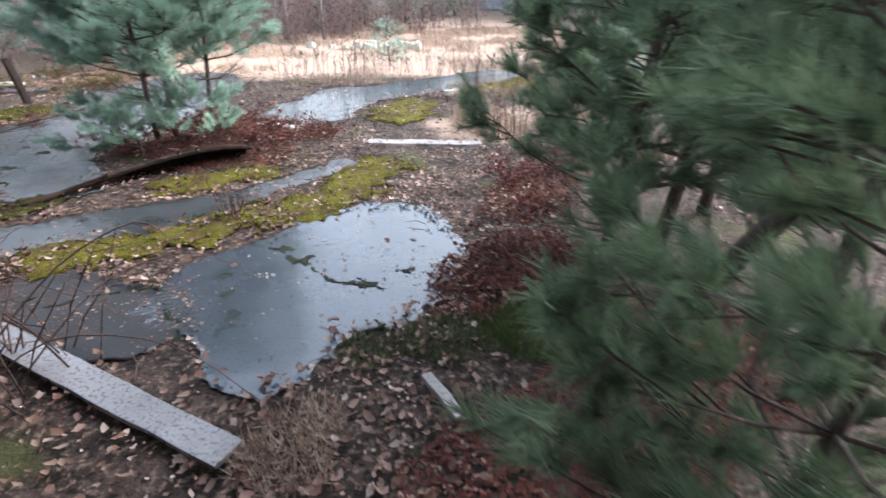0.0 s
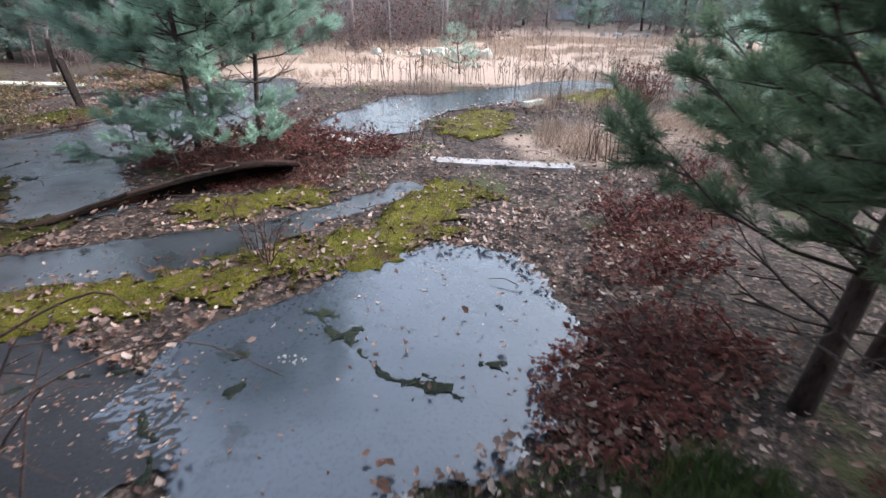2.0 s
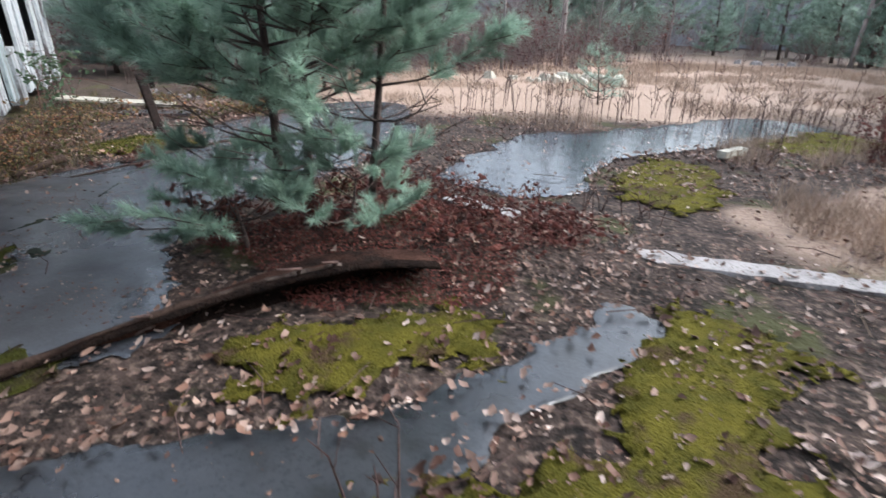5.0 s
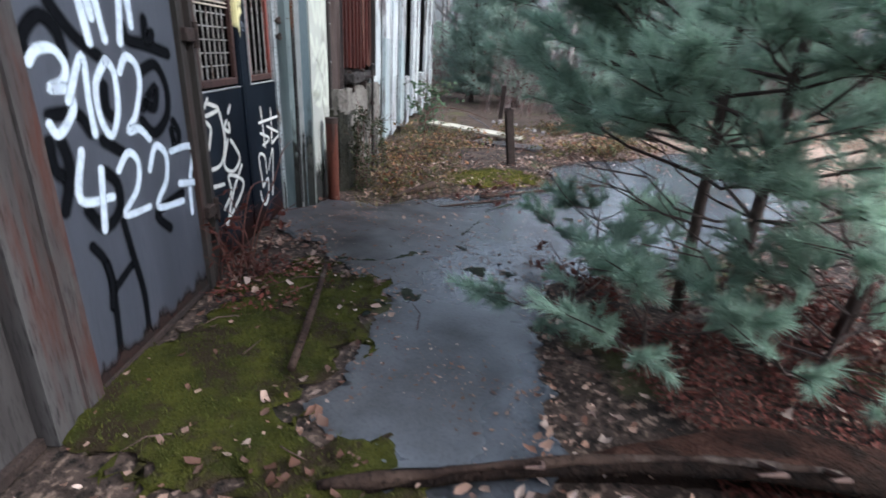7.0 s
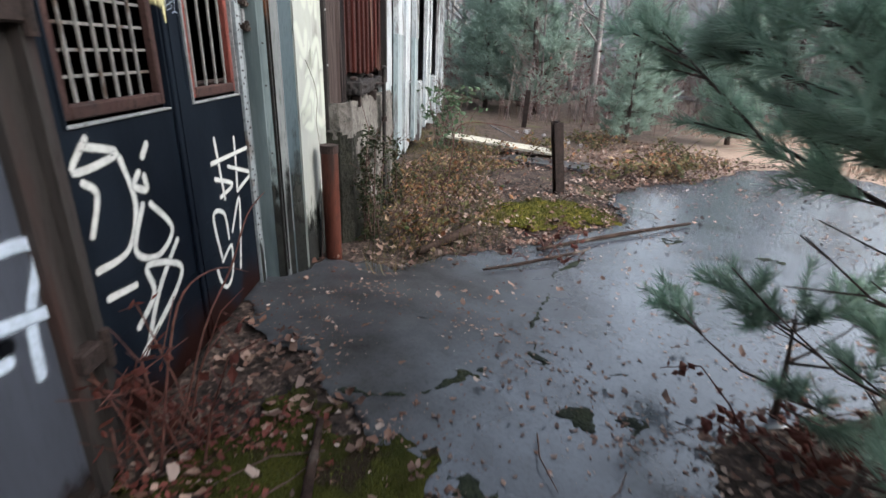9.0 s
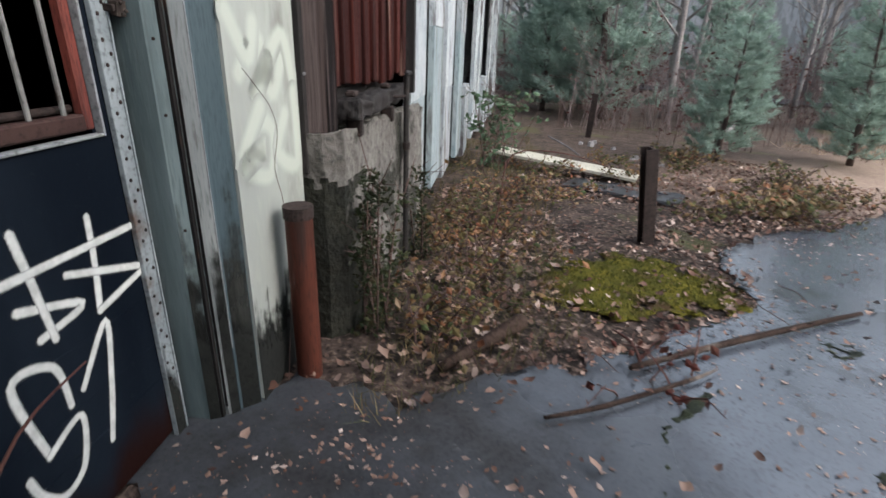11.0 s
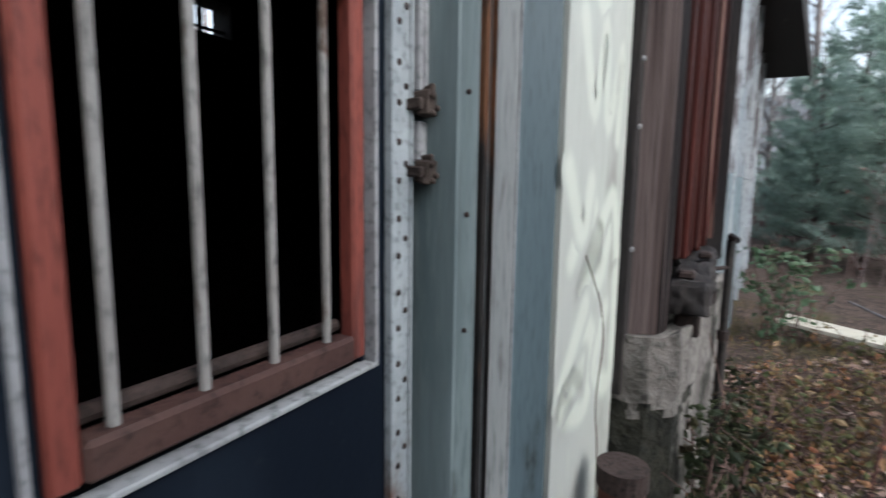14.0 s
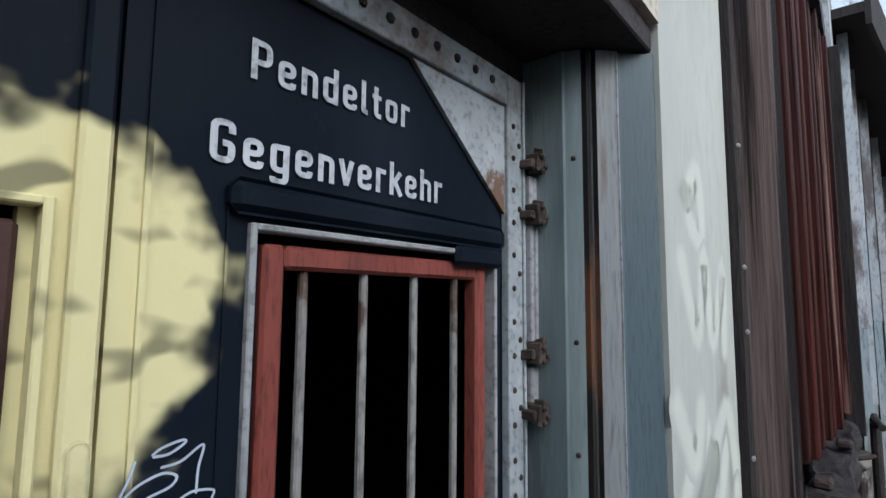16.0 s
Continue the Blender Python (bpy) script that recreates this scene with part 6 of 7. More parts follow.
# ---- plants ----
def shoots_mesh(name, base, way, length, n_needle, needle, width):
    """Needles round many shoots at once; base and way are arrays."""
    k = len(base)
    way = way / np.linalg.norm(way, axis=1, keepdims=True)
    ref = np.where(np.abs(way[:, 2:3]) > 0.9, np.array([[1.0, 0, 0]]), np.array([[0, 0, 1.0]]))
    e1 = np.cross(way, ref)
    e1 /= np.linalg.norm(e1, axis=1, keepdims=True)
    e2 = np.cross(way, e1)
    t = rng.uniform(0.0, 1.0, (k, n_needle)) ** 0.8
    a = rng.uniform(0, 2 * np.pi, (k, n_needle))
    open_ = rng.uniform(0.3, 0.95, (k, n_needle))
    L = needle * rng.uniform(0.7, 1.15, (k, n_needle))
    p = base[:, None] + way[:, None] * (t * np.asarray(length)[:, None])[..., None]
    out = np.cos(a)[..., None] * e1[:, None] + np.sin(a)[..., None] * e2[:, None]
    tip = p + L[..., None] * (np.cos(open_)[..., None] * way[:, None] + np.sin(open_)[..., None] * out)
    side = np.cross(tip - p, rng.normal(size=(k, n_needle, 3)))
    side *= (width / 2) / np.maximum(np.linalg.norm(side, axis=2, keepdims=True), 1e-6)
    v = np.stack([p - side, p + side, tip], 2).reshape(-1, 3)
    return array_mesh(name, v, np.arange(len(v)).reshape(-1, 3))


def pine(name, m, h, r, seed, label, trunks=1, low=0.12, whorl=0.28, n_needle=40, needle=0.075, width=0.0035, shoot=0.16, thick=0.05, twigs=7, material=None, fork=0.5, sparse=1.0, group="young pines", bare=0.0, puffs=3, dead=0.0, lean=None):
    """A young pine: crooked stems, whorls of limbs that turn up at the tips, and needles on every shoot."""
    rd = random.Random(seed)
    ob = thing(name, m, label, "pine tree", group)
    bases, ways, lens = [], [], []
    limbs = []
    for ti in range(trunks):
        g = Geo()
        ang = rd.uniform(0, 6.28)
        off = Vector((math.cos(ang), math.sin(ang), 0)) * (fork * (ti > 0))
        tip = Vector((rd.uniform(-0.12, 0.12), rd.uniform(-0.12, 0.12), 1)) if lean is None else Vector((*lean, 1))
        hh = h * (1 - 0.14 * ti)
        spine = []
        for i in range(9):
            t = i / 8
            spine.append(off + tip * (hh * t) + Vector((0.06 * math.sin(4 * t + ti), 0.06 * math.cos(3 * t + seed), 0)) * h * 0.12 - Vector((0, 0, 0.05 * (i == 0))))
        g.tube(spine, [thick * (1 - 0.85 * i / 8) for i in range(9)], 8)
        part("trunk", g.mesh("trunk", True), m_bark, ob)
        z = low * hh
        while z < hh * 0.98:
            t = z / hh
            i = min(7, int(t * 8))
            p0 = spine[i].lerp(spine[i + 1], t * 8 - i)
            size = r * (1 - t) ** 0.75 * (0.85 if t > 0.15 else 0.75) + 0.12
            a0 = rd.uniform(0, 6.28)
            for kk in range(rd.choice((4, 5, 5, 6))):
                if rd.random() > sparse:
                    continue
                a = a0 + kk * 6.28 / 5 + rd.uniform(-0.4, 0.4)
                L = size * rd.uniform(0.65, 1.1)
                live = z > dead or rd.random() < 0.12
                if not live:
                    L *= 0.62
                flat = Vector((math.cos(a), math.sin(a), 0))
                droop = rd.uniform(-0.12, 0.25) + 0.5 * t
                pts = [p0 + flat * (L * q) + Vector((0, 0, L * (droop * q + 0.30 * q * q * q))) for q in (0, 0.35, 0.7, 1.0)]
                for q in pts:
                    q.z = max(q.z, 0.08 + rd.uniform(0, 0.1))
                rr = 0.0050 + 0.0060 * L
                limbs.append(Geo())
                limbs[-1].tube(pts, [rr, 0.75 * rr, 0.5 * rr, 0.25 * rr], 5, False)
                n_tw = max(3, int(twigs * L / 0.8)) if live else 3
                for w in range(n_tw):
                    q = rd.uniform(0.22 + bare, 1.0)
                    i2 = min(2, int(q * 3))
                    b0 = pts[i2].lerp(pts[i2 + 1], q * 3 - i2)
                    sd = flat.cross(Vector((0, 0, 1))) * rd.choice((-1, 1)) * rd.uniform(0.3, 1.0)
                    way = (flat * rd.uniform(0.4, 1.0) + sd + Vector((0, 0, rd.uniform(0.05, 0.6)))).normalized()
                    tl = rd.uniform(0.10, 0.32) * min(1.0, 0.4 + L)
                    end = b0 + way * tl
                    limbs[-1].tube([b0, end], [0.005, 0.003], 3, False)
                    for e in range(puffs if live else 0):
                        f = rd.uniform(0.25, 1.0)
                        w2 = (way + Vector((rd.uniform(-0.7, 0.7), rd.uniform(-0.7, 0.7), rd.uniform(-0.15, 0.7)))).normalized()
                        bases.append(b0.lerp(end, f))
                        ways.append(w2)
                        lens.append(shoot * rd.uniform(0.6, 1.2))
                if live:
                    bases.append(pts[3])
                    ways.append((pts[3] - pts[2]).normalized())
                    lens.append(shoot)
            z += whorl * rd.uniform(0.7, 1.2)
        bases.append(spine[8])
        ways.append(Vector((0, 0, 1)))
        lens.append(shoot * 1.5)
    if group == "young pines":
        for g in limbs:
            part("branch", g, m_bark, ob)
    else:
        rest_of = Geo()
        for g in limbs:
            rest_of.add(g.v, g.f)
        tagged(part("branchwork", rest_of, m_bark, ob), kind="stuff")
    me = shoots_mesh("crown", np.array(bases), np.array(ways), np.array(lens), n_needle, needle, width)
    tagged(part("crown", me, material or m_needle, ob, "blue-green needles"), kind="stuff")
    return ob


YOUNG = dict(n_needle=44, needle=0.085, width=0.0048, shoot=0.12, puffs=5)
LOW = dict(low=0.2, whorl=0.15, n_needle=85, needle=0.078, width=0.0048, shoot=0.13, twigs=6, thick=0.018, bare=0.25, puffs=4, sparse=0.55)
pine("pine_tree", at(-3.83, 6.62), 3.8, 1.6, 6, "young bushy pine with blue-green needles beside the log", low=0.08, whorl=0.24, twigs=13, thick=0.038, bare=0.16, sparse=0.72, dead=0.72, lean=(-0.04, 0.02), **YOUNG)
pine("pine_tree", at(-3.54, 6.60), 3.7, 1.6, 4, "young bushy pine with blue-green needles crowding its twin", low=0.10, whorl=0.26, twigs=13, thick=0.036, bare=0.16, sparse=0.8, dead=0.76, lean=(-0.03, 0.02), **YOUNG)
pine("pine_tree", at(-3.08, 6.68), 3.6, 1.5, 16, "young bushy pine with blue-green needles crowding its neighbours", low=0.12, whorl=0.25, twigs=12, thick=0.032, bare=0.10, sparse=0.8, dead=0.72, lean=(0.06, 0.03), **YOUNG)
# low boughs of the pines above, each built as a small tree of its own
for x, y, h, r, seed in ((-4.2, 6.1, 0.42, 0.75, 8), (-3.65, 5.95, 0.36, 0.7, 22), (-3.05, 6.25, 0.42, 0.65, 23), (-4.5, 6.8, 0.5, 0.7, 28)):
    pine("pine_tree", at(x, y), h, r, seed, "low boughs at the foot of the twin pine, built as a separate small pine", **LOW)
pine("pine_tree", at(0.92, 0.92), 2.7, 0.82, 22, "young pine brushing the path with its shoots", low=0.12, whorl=0.2, twigs=11, thick=0.03, bare=0.1, lean=(0.02, -0.02), material=m_greenneedle, **YOUNG)
pine("pine_tree", at(1.14, 3.2), 3.6, 1.5, 11, "young pine with dark trunk and ragged low limbs", low=0.12, whorl=0.24, twigs=11, thick=0.055, bare=0.12, dead=0.5, lean=(0.05, 0.0), material=m_greenneedle, **YOUNG)
pine("pine_tree", at(1.70, 3.58), 3.8, 1.5, 12, "young pine with dark trunk crowding its neighbour", low=0.16, whorl=0.28, twigs=10, bare=0.12, thick=0.06, dead=0.6, lean=(0.08, 0.0), material=m_greenneedle, **YOUNG)
pine("pine_tree", at(2.5, 4.5), 3.8, 1.4, 13, "young pine with dark trunk crowding its neighbour", low=0.2, whorl=0.3, twigs=9, thick=0.06, material=m_greenneedle, **YOUNG)
pine("pine_tree", at(2.3, 2.6), 3.4, 1.2, 21, "young pine in the shade beside the path", low=0.25, whorl=0.26, twigs=9, thick=0.045, material=m_greenneedle, **YOUNG)
pine("pine_tree", at(1.8, 2.0), 3.2, 1.1, 27, "young pine in the shade beside the path", low=0.3, whorl=0.26, twigs=9, thick=0.045, bare=0.1, material=m_greenneedle, **YOUNG)
stick("leaning_stem", [(0.55, 1.72, -0.04), (0.78, 1.55, 0.7), (1.06, 1.32, 1.5), (1.3, 1.12, 2.4)], [0.045, 0.04, 0.034, 0.02], m_bark, "bare dark pine stem leaning over the path", "tree stem")
pine("pine_tree", at(2.7, 8.2), 1.5, 0.9, 14, "small bushy pine in dry grass", trunks=2, low=0.1, whorl=0.22, n_needle=34, twigs=6, thick=0.045, fork=0.4)
pine("pine_tree", at(-1.55, 14.9), 1.0, 0.5, 15, "tiny green pine sapling in dry grass", low=0.1, whorl=0.2, n_needle=30, twigs=4, thick=0.02)


def bush(name, x, y, n, h, spread, material, leaf_material, leaves, label, category="shrub", leaf=0.03, arch=0.5, seed=1, group=""):
    rd = random.Random(seed)
    ob = thing(name, at(x, y), label, category, group)
    g, lv = Geo(), Geo()
    for _ in range(n):
        a, hh = rd.uniform(0, 6.28), h * rd.uniform(0.5, 1.1)
        b0 = Vector((rd.gauss(0, spread * 0.35), rd.gauss(0, spread * 0.35), -0.03))
        o = Vector((math.cos(a), math.sin(a), 0)) * spread
        pts = [b0, b0 + o * 0.25 + Vector((0, 0, hh * 0.45)), b0 + o * 0.6 + Vector((0, 0, hh * 0.85)), b0 + o + Vector((0, 0, hh * (1 - arch * rd.random())))]
        g.tube(pts, [0.006, 0.005, 0.0035, 0.002], 4, False)
        for _ in range(3):
            i = rd.choice((1, 2))
            q = pts[i].lerp(pts[i + 1], rd.random())
            e = q + Vector((rd.uniform(-1, 1), rd.uniform(-1, 1), rd.uniform(0, 1))) * hh * 0.25
            g.tube([q, e], [0.003, 0.0015], 3, False)
        for _ in range(leaves):
            i = rd.choice((0, 1, 2))
            q = pts[i].lerp(pts[i + 1], rd.random()) + Vector((rd.gauss(0, 0.03), rd.gauss(0, 0.03), rd.gauss(0, 0.02)))
            q.z = max(q.z, 0.01)
            u = Vector((rd.uniform(-1, 1), rd.uniform(-1, 1), rd.uniform(-0.6, 0.6))).normalized() * leaf * rd.uniform(0.6, 1.2)
            w = u.orthogonal() * 0.45
            lv.add([q - u, q + w, q + u, q - w, q + 0.2 * u.cross(w).normalized() * leaf], [(0, 1, 4), (1, 2, 4), (2, 3, 4), (3, 0, 4)])
    tagged(part("stemwork", g, material, ob), kind="stuff")
    if leaves:
        tagged(part("foliage", lv, leaf_material, ob), kind="stuff")
    return ob


bush("dead_shrub", -5.85, 4.78, 12, 0.7, 0.3, m_redtwig, m_redleaf, 10, "red-brown dead shrub at the foot of the door", seed=3)
for i, (x, y, hh) in enumerate(((-2.6, 7.15, 0.35), (-2.1, 7.0, 0.25), (-3.0, 6.7, 0.3), (-1.7, 6.8, 0.2), (-3.4, 6.5, 0.3), (-2.4, 6.5, 0.2), (-4.3, 6.6, 0.25), (-3.2, 7.5, 0.4))):
    bush("dead_fern", x, y, 14, hh, 0.4, m_redtwig, m_redleaf, 16, "collapsed red-brown dead fern on the needle heap", "dead fern", leaf=0.028, arch=0.9, seed=20 + i, group="dead ferns")
for i, (x, y, hh) in enumerate(((0.75, 5.2, 0.35), (1.3, 5.6, 0.45), (1.0, 4.5, 0.3), (2.0, 10.9, 0.9), (2.3, 11.4, 0.8), (1.6, 6.3, 0.4), (0.4, 3.2, 0.22), (0.75, 3.6, 0.25))):
    bush("dead_shrub", x, y, 18, hh, 0.35, m_redtwig, m_redleaf, 12, "low red-brown dead shrub among leaves", seed=40 + i, group="red-brown shrubs")
for i, (x, y, hh) in enumerate(((-1.95, 4.25, 0.46), (-1.9, 4.18, 0.40), (-1.45, 7.8, 0.4), (-1.1, 7.7, 0.35), (0.95, 6.8, 1.1), (0.75, 7.2, 0.9), (0.55, 10.3, 0.9))):
    bush("bare_sapling", x, y, 7, hh, 0.16, m_twig, m_leaf, 1, "bare twiggy sapling among fallen leaves", "sapling", seed=60 + i, group="bare saplings", arch=0.2)
rd0 = random.Random(5)
for i in range(11):
    s = rd0.uniform(9.75, 12.6)
    p = WALL @ Vector((s, -(face(s) + rd0.uniform(0.18, 0.75)), 0))
    bush("bramble", p.x, p.y, 16, rd0.uniform(0.2, 0.5), 0.35, m_twig, m_bramble, 14, "tangled bramble with green and rust-red leaves along the wall", "bramble", leaf=0.028, arch=0.8, seed=80 + i, group="brambles")
for i in range(14):
    x, y = rd0.uniform(-9.6, -6.9), rd0.uniform(8.8, 12.5)
    if 0.656 * x + 0.755 * y < 0.9:
        continue
    bush("weed_clump", x, y, 14, rd0.uniform(0.15, 0.4), 0.35, m_twig, m_bramble, 14, "low tangle of dead weeds and brambles", "weeds", leaf=0.03, arch=0.9, seed=120 + i, group="weed clumps")
for i, (s, d, h) in enumerate(((9.80, 0.17, 0.95), (9.92, 0.20, 0.8), (10.05, 0.22, 0.5), (10.9, 0.26, 0.7))):
    p = WALL @ Vector((s, -d, 0))
    bush("ivy", p.x, p.y, 5, h, 0.12, m_twig, m_ivy, 85, "dark small-leaved ivy climbing the end of the plinth", "ivy", leaf=0.02, arch=0.3, seed=140 + i, group="ivy on the plinth")
p = WALL @ Vector((14.0, -0.75, 0))
bush("evergreen_shrub", p.x, p.y, 22, 1.05, 0.4, m_twig, m_green, 13, "glossy dark green shrub beside the far wall", seed=9, leaf=0.05, arch=0.3)
bush("evergreen_shrub", -7.2, 10.9, 30, 0.32, 0.4, m_twig, m_bramble, 22, "low dark green shrub beside the slab", seed=10, leaf=0.04, arch=0.6)
TWIG = [(9.34, -0.02), (9.46, 0.45), (9.455, 0.78), (9.40, 0.95), (9.45, 1.08), (9.409, 1.176), (9.32, 1.25), (9.225, 1.32)]
stick("bramble", [tuple(WALL @ Vector((s, 0.075, z))) for s, z in TWIG], [0.0016] * len(TWIG), m_twig, "thin dry bramble stem climbing the white panel", "bramble", 4)
# long arching stems by the door and in front of the post
for a, b_, c in (((-5.75, 4.75, 0), (-5.95, 4.95, 0.55), (-6.45, 5.35, 0.35)), ((-5.9, 4.85, 0), (-6.2, 5.2, 0.5), (-6.4, 5.45, 0.75)), ((-7.6, 7.6, 0), (-7.7, 7.85, 0.75), (-7.35, 8.5, 0.65))):
    stick("bramble", [a, tuple((u + v) / 2 + (0.08 if i == 2 else 0) for i, (u, v) in enumerate(zip(a, b_))), b_, tuple((u + v) / 2 + (0.06 if i == 2 else 0) for i, (u, v) in enumerate(zip(b_, c))), c], [0.006, 0.005, 0.005, 0.004, 0.002], m_redtwig, "thin arching red-brown bramble stem", "bramble", 5)
bush("dead_shrub", -6.25, 7.45, 7, 0.22, 0.3, m_redtwig, m_redleaf, 4, "small red-brown dead twigs on the slab", seed=97, group="red-brown shrubs")
bush("bare_sapling", -2.35, 1.95, 15, 0.8, 0.6, m_twig, m_leaf, 1, "thin bare sapling fanning over the plank", "sapling", seed=67, arch=0.6, group="bare saplings")
bush("bare_sapling", -2.2, 2.12, 12, 0.95, 0.5, m_twig, m_leaf, 1, "thin bare sapling arching over the plank", "sapling", seed=66, arch=0.5, group="bare saplings")
stick("branch", [(-2.3, 1.75, 0.05), (-1.9, 1.95, 0.35), (-1.35, 2.0, 0.3), (-0.9, 1.85, 0.1)], [0.005, 0.0045, 0.004, 0.002], m_twig, "bare thin branch arching over the plank", "branch", 5)
stick("branch", [(-2.55, 2.2, 0.03), (-2.2, 2.5, 0.45), (-1.85, 2.75, 0.62), (-1.6, 2.7, 0.5)], [0.007, 0.006, 0.005, 0.002], m_twig, "bare thin branch arching over the plank", "branch", 5)
stick("branch", [(-2.2, 2.0, 0.03), (-1.9, 2.4, 0.4), (-1.55, 2.75, 0.42), (-1.2, 2.9, 0.15)], [0.006, 0.005, 0.004, 0.002], m_twig, "bare thin branch arching over the slab", "branch", 5)


def weeds(n, pick, h, label):
    g = Geo()
    for x, y in pick(n):
        z = float(rise(x, y))
        t = h * rng.uniform(0.5, 1.2)
        dx, dy = rng.normal(0, 0.12 * t, 2)
        g.tube([(x, y, z - 0.03), (x + dx * 0.4, y + dy * 0.4, z + 0.6 * t), (x + dx, y + dy, z + t)], [0.006, 0.005, 0.003], 3, False)
        for _ in range(3):
            q = rng.uniform(0.5, 1)
            g.tube([(x + dx * q, y + dy * q, z + q * t), (x + dx * q + rng.normal(0, 0.07), y + dy * q + rng.normal(0, 0.07), z + q * t + 0.1)], [0.005, 0.004], 3, False)
    return solo("dead_weeds", g, m_twig, Matrix(), label, "weeds", kind="stuff")


weeds(160, lambda n: np.stack([rng.uniform(-4.0, 3.5, n), 13.0 + rng.normal(0, 0.8, n)], 1) + np.array([[0, 0]]), 0.55, "brown dead weed stalks along the grass")
weeds(150, lambda n: np.stack([rng.uniform(-11, 6, n), rng.uniform(15, 26, n)], 1), 0.9, "brown dead weed stalks in the clearing")
weeds(120, lambda n: np.stack([rng.uniform(-13, -9, n), rng.uniform(13.0, 18, n)], 1), 0.6, "brown dead weed stalks before the wood")


# ---- the wood round the clearing ----
def bare_tree(seed, h, material):
    rd = random.Random(seed)
    ob = thing("bare_tree", Matrix(), "tall leafless grey-brown tree at the wood's edge", "tree", "bare trees")
    trunk, twigs = Geo(), Geo()
    spine = [Vector((0.12 * h * 0.1 * math.sin(3 * i / 8 + seed), 0.1 * h * 0.1 * math.cos(2.5 * i / 8), h * i / 8 - 0.1 * (i == 0))) for i in range(9)]
    trunk.tube(spine, [0.011 * h * (1 - 0.88 * i / 8) for i in range(9)], 7)
    for _ in range(26):
        t = rd.uniform(0.18, 0.98)
        i = min(7, int(t * 8))
        p = spine[i].lerp(spine[i + 1], t * 8 - i)
        a = rd.uniform(0, 6.28)
        L = h * 0.26 * (1.15 - t) * rd.uniform(0.6, 1.2) + 0.3
        w = Vector((math.cos(a), math.sin(a), rd.uniform(0.5, 1.3))).normalized()
        mid, end = p + w * L * 0.5, p + w * L + Vector((0, 0, 0.2 * L))
        r = 0.0045 * h * (1.1 - t)
        twigs.tube([p, mid, end], [r, 0.6 * r, 0.2 * r], 4, False)
        for _ in range(7):
            q = mid.lerp(end, rd.uniform(-0.6, 1))
            e = q + (w + Vector((rd.uniform(-0.9, 0.9), rd.uniform(-0.9, 0.9), rd.uniform(-0.2, 0.6)))).normalized() * L * rd.uniform(0.2, 0.45)
            twigs.tube([q, e], [0.4 * r, 0.15 * r], 3, False)
            for _ in range(2):
                e2 = e + Vector((rd.uniform(-1, 1), rd.uniform(-1, 1), rd.uniform(-0.1, 1))) * L * 0.15
                twigs.tube([q.lerp(e, 0.6), e2], [0.25 * r, 0.1 * r], 3, False)
    part("trunk", trunk.mesh("trunk", True), material, ob)
    tagged(part("branchwork", twigs, material, ob), kind="stuff")
    return ob


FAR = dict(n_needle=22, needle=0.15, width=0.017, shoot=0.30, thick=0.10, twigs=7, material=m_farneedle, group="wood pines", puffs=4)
far_pines = [pine("pine_tree", at(-12.9, 15.2), 4.6, 1.5, 31, "blue-green pine at the wood's edge", low=0.06, whorl=0.36, **FAR),
             pine("pine_tree", at(-9.8, 24.5), 8.5, 2.3, 32, "tall blue-green pine at the wood's edge", low=0.10, whorl=0.55, **FAR),
             pine("pine_tree", at(-16.4, 17.8), 6.0, 1.9, 33, "blue-green pine at the wood's edge", low=0.05, whorl=0.45, **FAR)]
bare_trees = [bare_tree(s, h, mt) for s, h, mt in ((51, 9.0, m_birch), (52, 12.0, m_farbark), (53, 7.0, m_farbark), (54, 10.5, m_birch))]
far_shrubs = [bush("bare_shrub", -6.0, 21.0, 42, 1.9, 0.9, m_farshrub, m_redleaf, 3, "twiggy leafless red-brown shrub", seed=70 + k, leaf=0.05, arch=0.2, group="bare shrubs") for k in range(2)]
for k, (x, y) in enumerate(((-12.2, 16.4), (-3.5, 27.0), (2.2, 40.0), (-14.0, 22.5))):
    bare_trees[k].matrix_basis = at(x, y)
wood = random.Random(77)


def edge_of_wood():
    """Places in a belt round the clearing, thicker away from it."""
    out = []
    while len(out) < 330:
        a = wood.uniform(0, 2 * math.pi) if len(out) < 90 else wood.uniform(0.6, 2.9)
        x, y = math.cos(a), math.sin(a)
        # the clearing's edge runs out to the north-east and comes near in the west and east
        r0 = 17 + 24 * math.exp(-((a - 1.40) / 0.24) ** 2) + 11 * math.exp(-((a - 2.08) / 0.26) ** 2)
        r = r0 + abs(wood.gauss(0, 8)) + wood.uniform(0, 2)
        px, py = -2 + r * x, 3 + r * y
        s, d = -0.755 * px + 0.656 * py, 0.656 * px + 0.755 * py
        if -4 < s < END + 2 and -6.5 < d < 2.5:
            continue
        out.append((px, py))
    return out


for i, (x, y) in enumerate(edge_of_wood()):
    k = wood.random()
    size = wood.uniform(0.75, 1.25)
    if x < -6 and k < 0.34:
        size *= 0.5
    src = far_pines[i % 3] if k < 0.34 else bare_trees[i % 4] if k < 0.66 else far_shrubs[i % 2]
    copy_thing(src, at(x, y, 0, wood.uniform(0, 360)) @ Matrix.Diagonal((size, size, size, 1)))
for x, y, k, size in ((-14.4, 14.9, 2, 0.7), (-11.4, 17.4, 0, 0.55), (-10.2, 16.2, 0, 0.4), (-8.9, 12.9, 0, 0.42), (-9.2, 19.0, 2, 0.4), (-14.3, 16.2, 0, 0.75), (-7.8, 14.5, 0, 0.5), (-17.5, 27.0, 1, 0.8)):
    copy_thing(far_pines[k], at(x, y, 0, 70 * size * 9) @ Matrix.Diagonal((size, size, size, 1)))
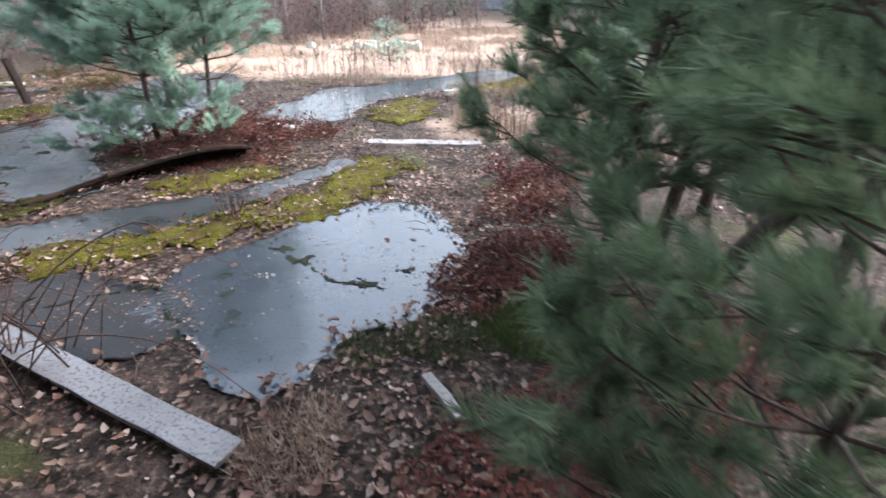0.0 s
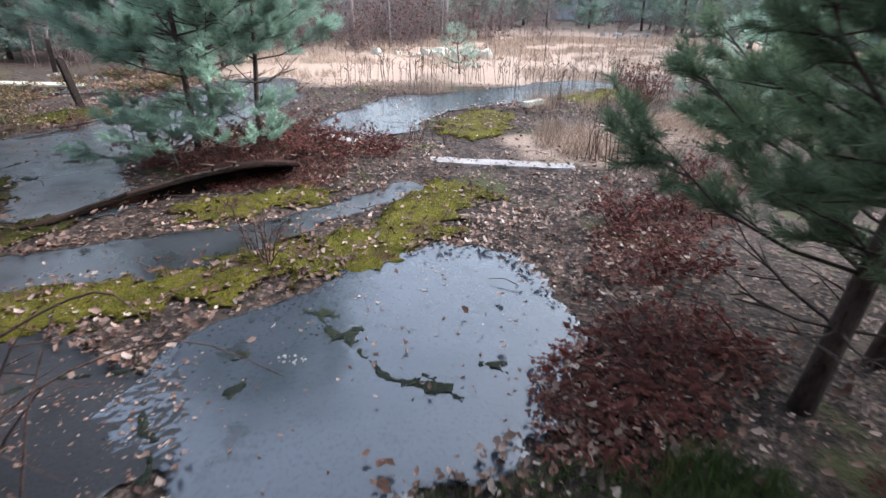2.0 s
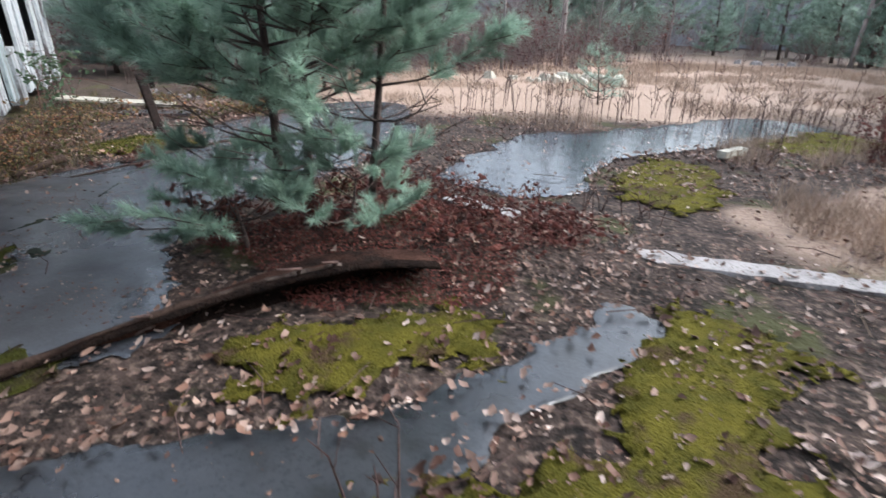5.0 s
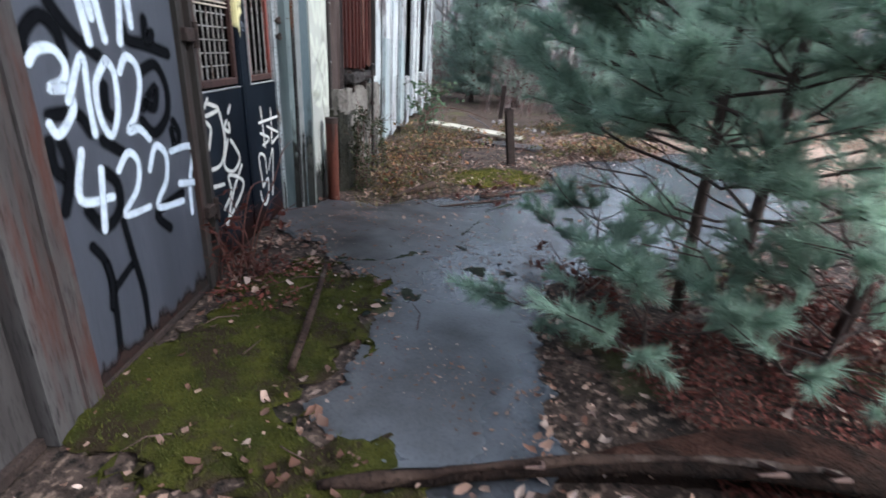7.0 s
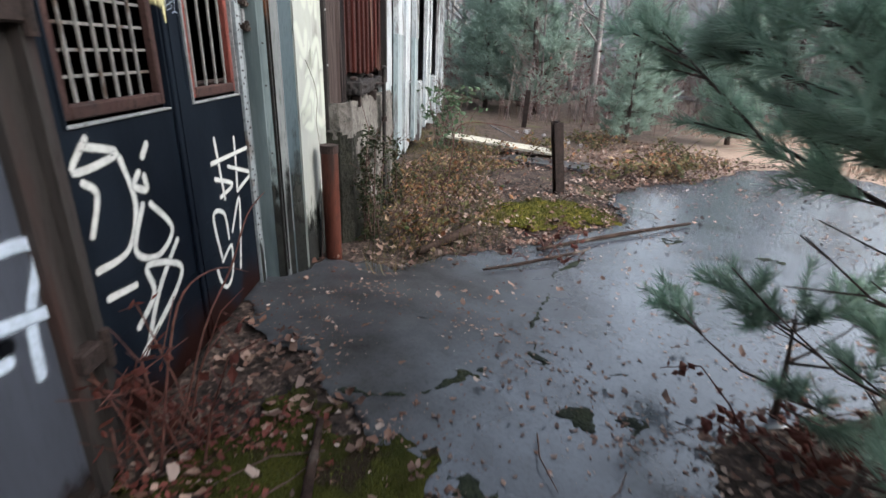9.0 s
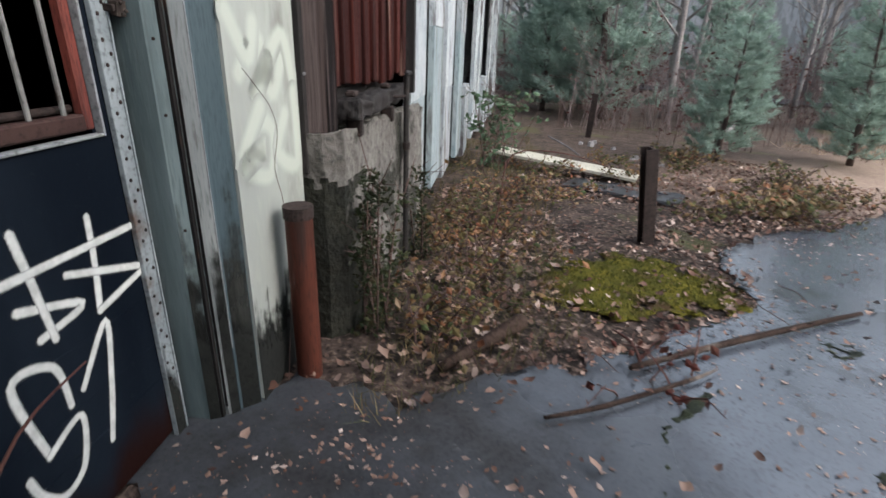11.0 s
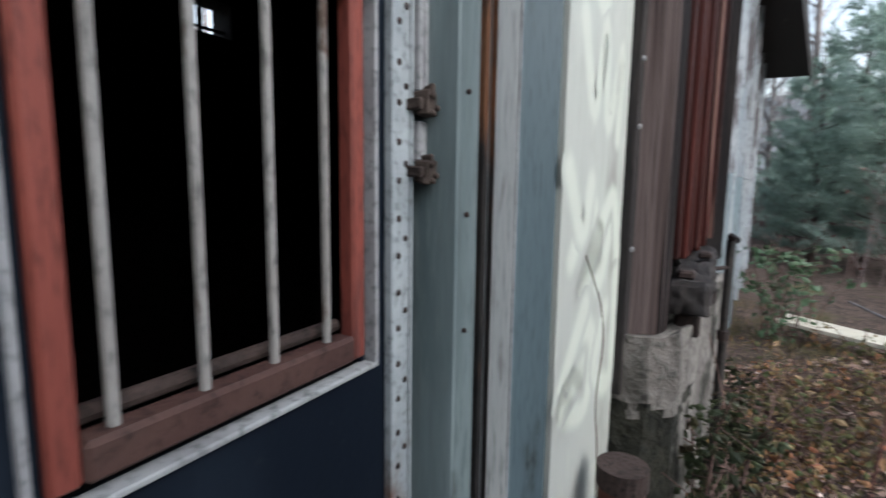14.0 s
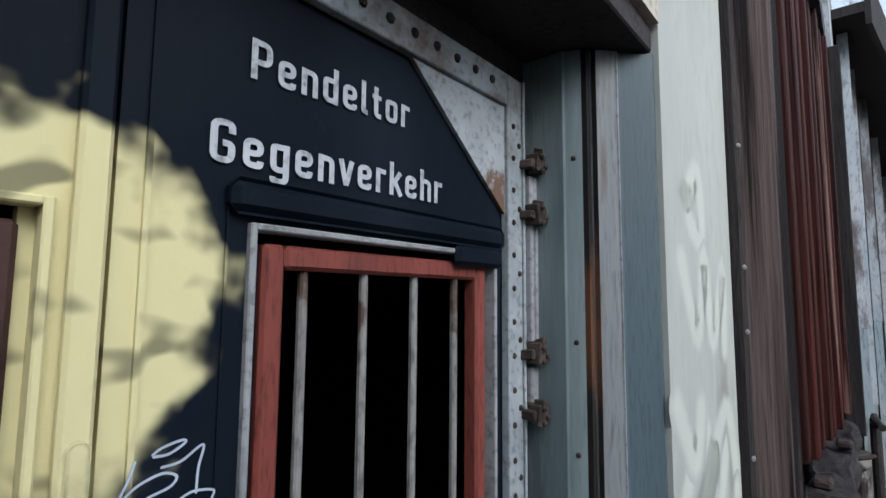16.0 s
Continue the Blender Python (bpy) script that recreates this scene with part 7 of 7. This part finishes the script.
for x, y in ((-11.9, 14.2), (-10.9, 14.9), (-10.3, 19.5), (-12.4, 18.5), (-7.5, 19.5), (-5.5, 20.5), (-4.2, 21.5), (-8.4, 22), (-2.6, 25), (-1.2, 28)):
    copy_thing(far_shrubs[int(10 * abs(x)) % 2], at(x, y, 0, 40 * x))
    copy_thing(bare_trees[int(10 * abs(y)) % 4], at(x - 0.8, y + 0.9, 0, 50 * y) @ Matrix.Diagonal((0.6, 0.6, 0.6, 1)))

for x, y in ((-19.5, 27.5), (-17.8, 28.0), (-16.0, 27.2), (-14.3, 28.2), (-12.8, 27.6), (-18.5, 30.0), (-15.2, 30.5), (-13.3, 30.2), (-11.5, 29.0), (-20.8, 29.0)):
    copy_thing(far_shrubs[int(10 * abs(x)) % 2], at(x, y, 0, 40 * x) @ Matrix.Diagonal((1.5, 1.5, 1.2, 1)))
solo("pavement", patch(slab_field([(-21.0, 25.4, -13.0, 25.0, 1.1), (-13.0, 25.0, -9.5, 26.5, 0.8)]), -23.5, -8, 23, 28.5, 0.12, lambda x, y, f: 0.05 + slab_height(x, y, f)), m_slab, Matrix(), "pale wet paved strip far across the clearing", "concrete slab", "broken yard slabs", "structure")

for k in range(26):
    x = wood.uniform(-10.5, 1.5)
    copy_thing(far_shrubs[k % 2], at(x, 22.0 + 0.35 * (x + 10) + wood.uniform(0, 8), 0, wood.uniform(0, 360)) @ Matrix.Diagonal((1.2, 1.2, wood.uniform(1.0, 1.7), 1)))

# far wood behind the belt, closing the view, its haze put into the colour
g = Geo()
rb = random.Random(8)
for ring, (rad, hh, n) in enumerate(((62, 9, 150), (75, 12, 150))):
    pts = []
    for i in range(n):
        a = 2 * math.pi * i / n
        pts.append((rad * math.cos(a), rad * math.sin(a) + 5, hh * rb.uniform(0.65, 1.1)))
    v = [(x, y, -1) for x, y, z in pts] + [(x, y, z) for x, y, z in pts]
    g.add(v, [(i, (i + 1) % n, n + (i + 1) % n, n + i) for i in range(n)])
m_back = surface("far_wood_in_haze", (0.24, 0.255, 0.27), (0.30, 0.305, 0.32), (0.19, 0.20, 0.205), (0.5, 0.6), scale=0.6, fine=3, stretch=(1, 1, 0.3), rough=(0.9, 1.0))
solo("backdrop", g, m_back, Matrix(), "far wood behind the clearing, coloured pale grey for haze", "backdrop", kind="structure")
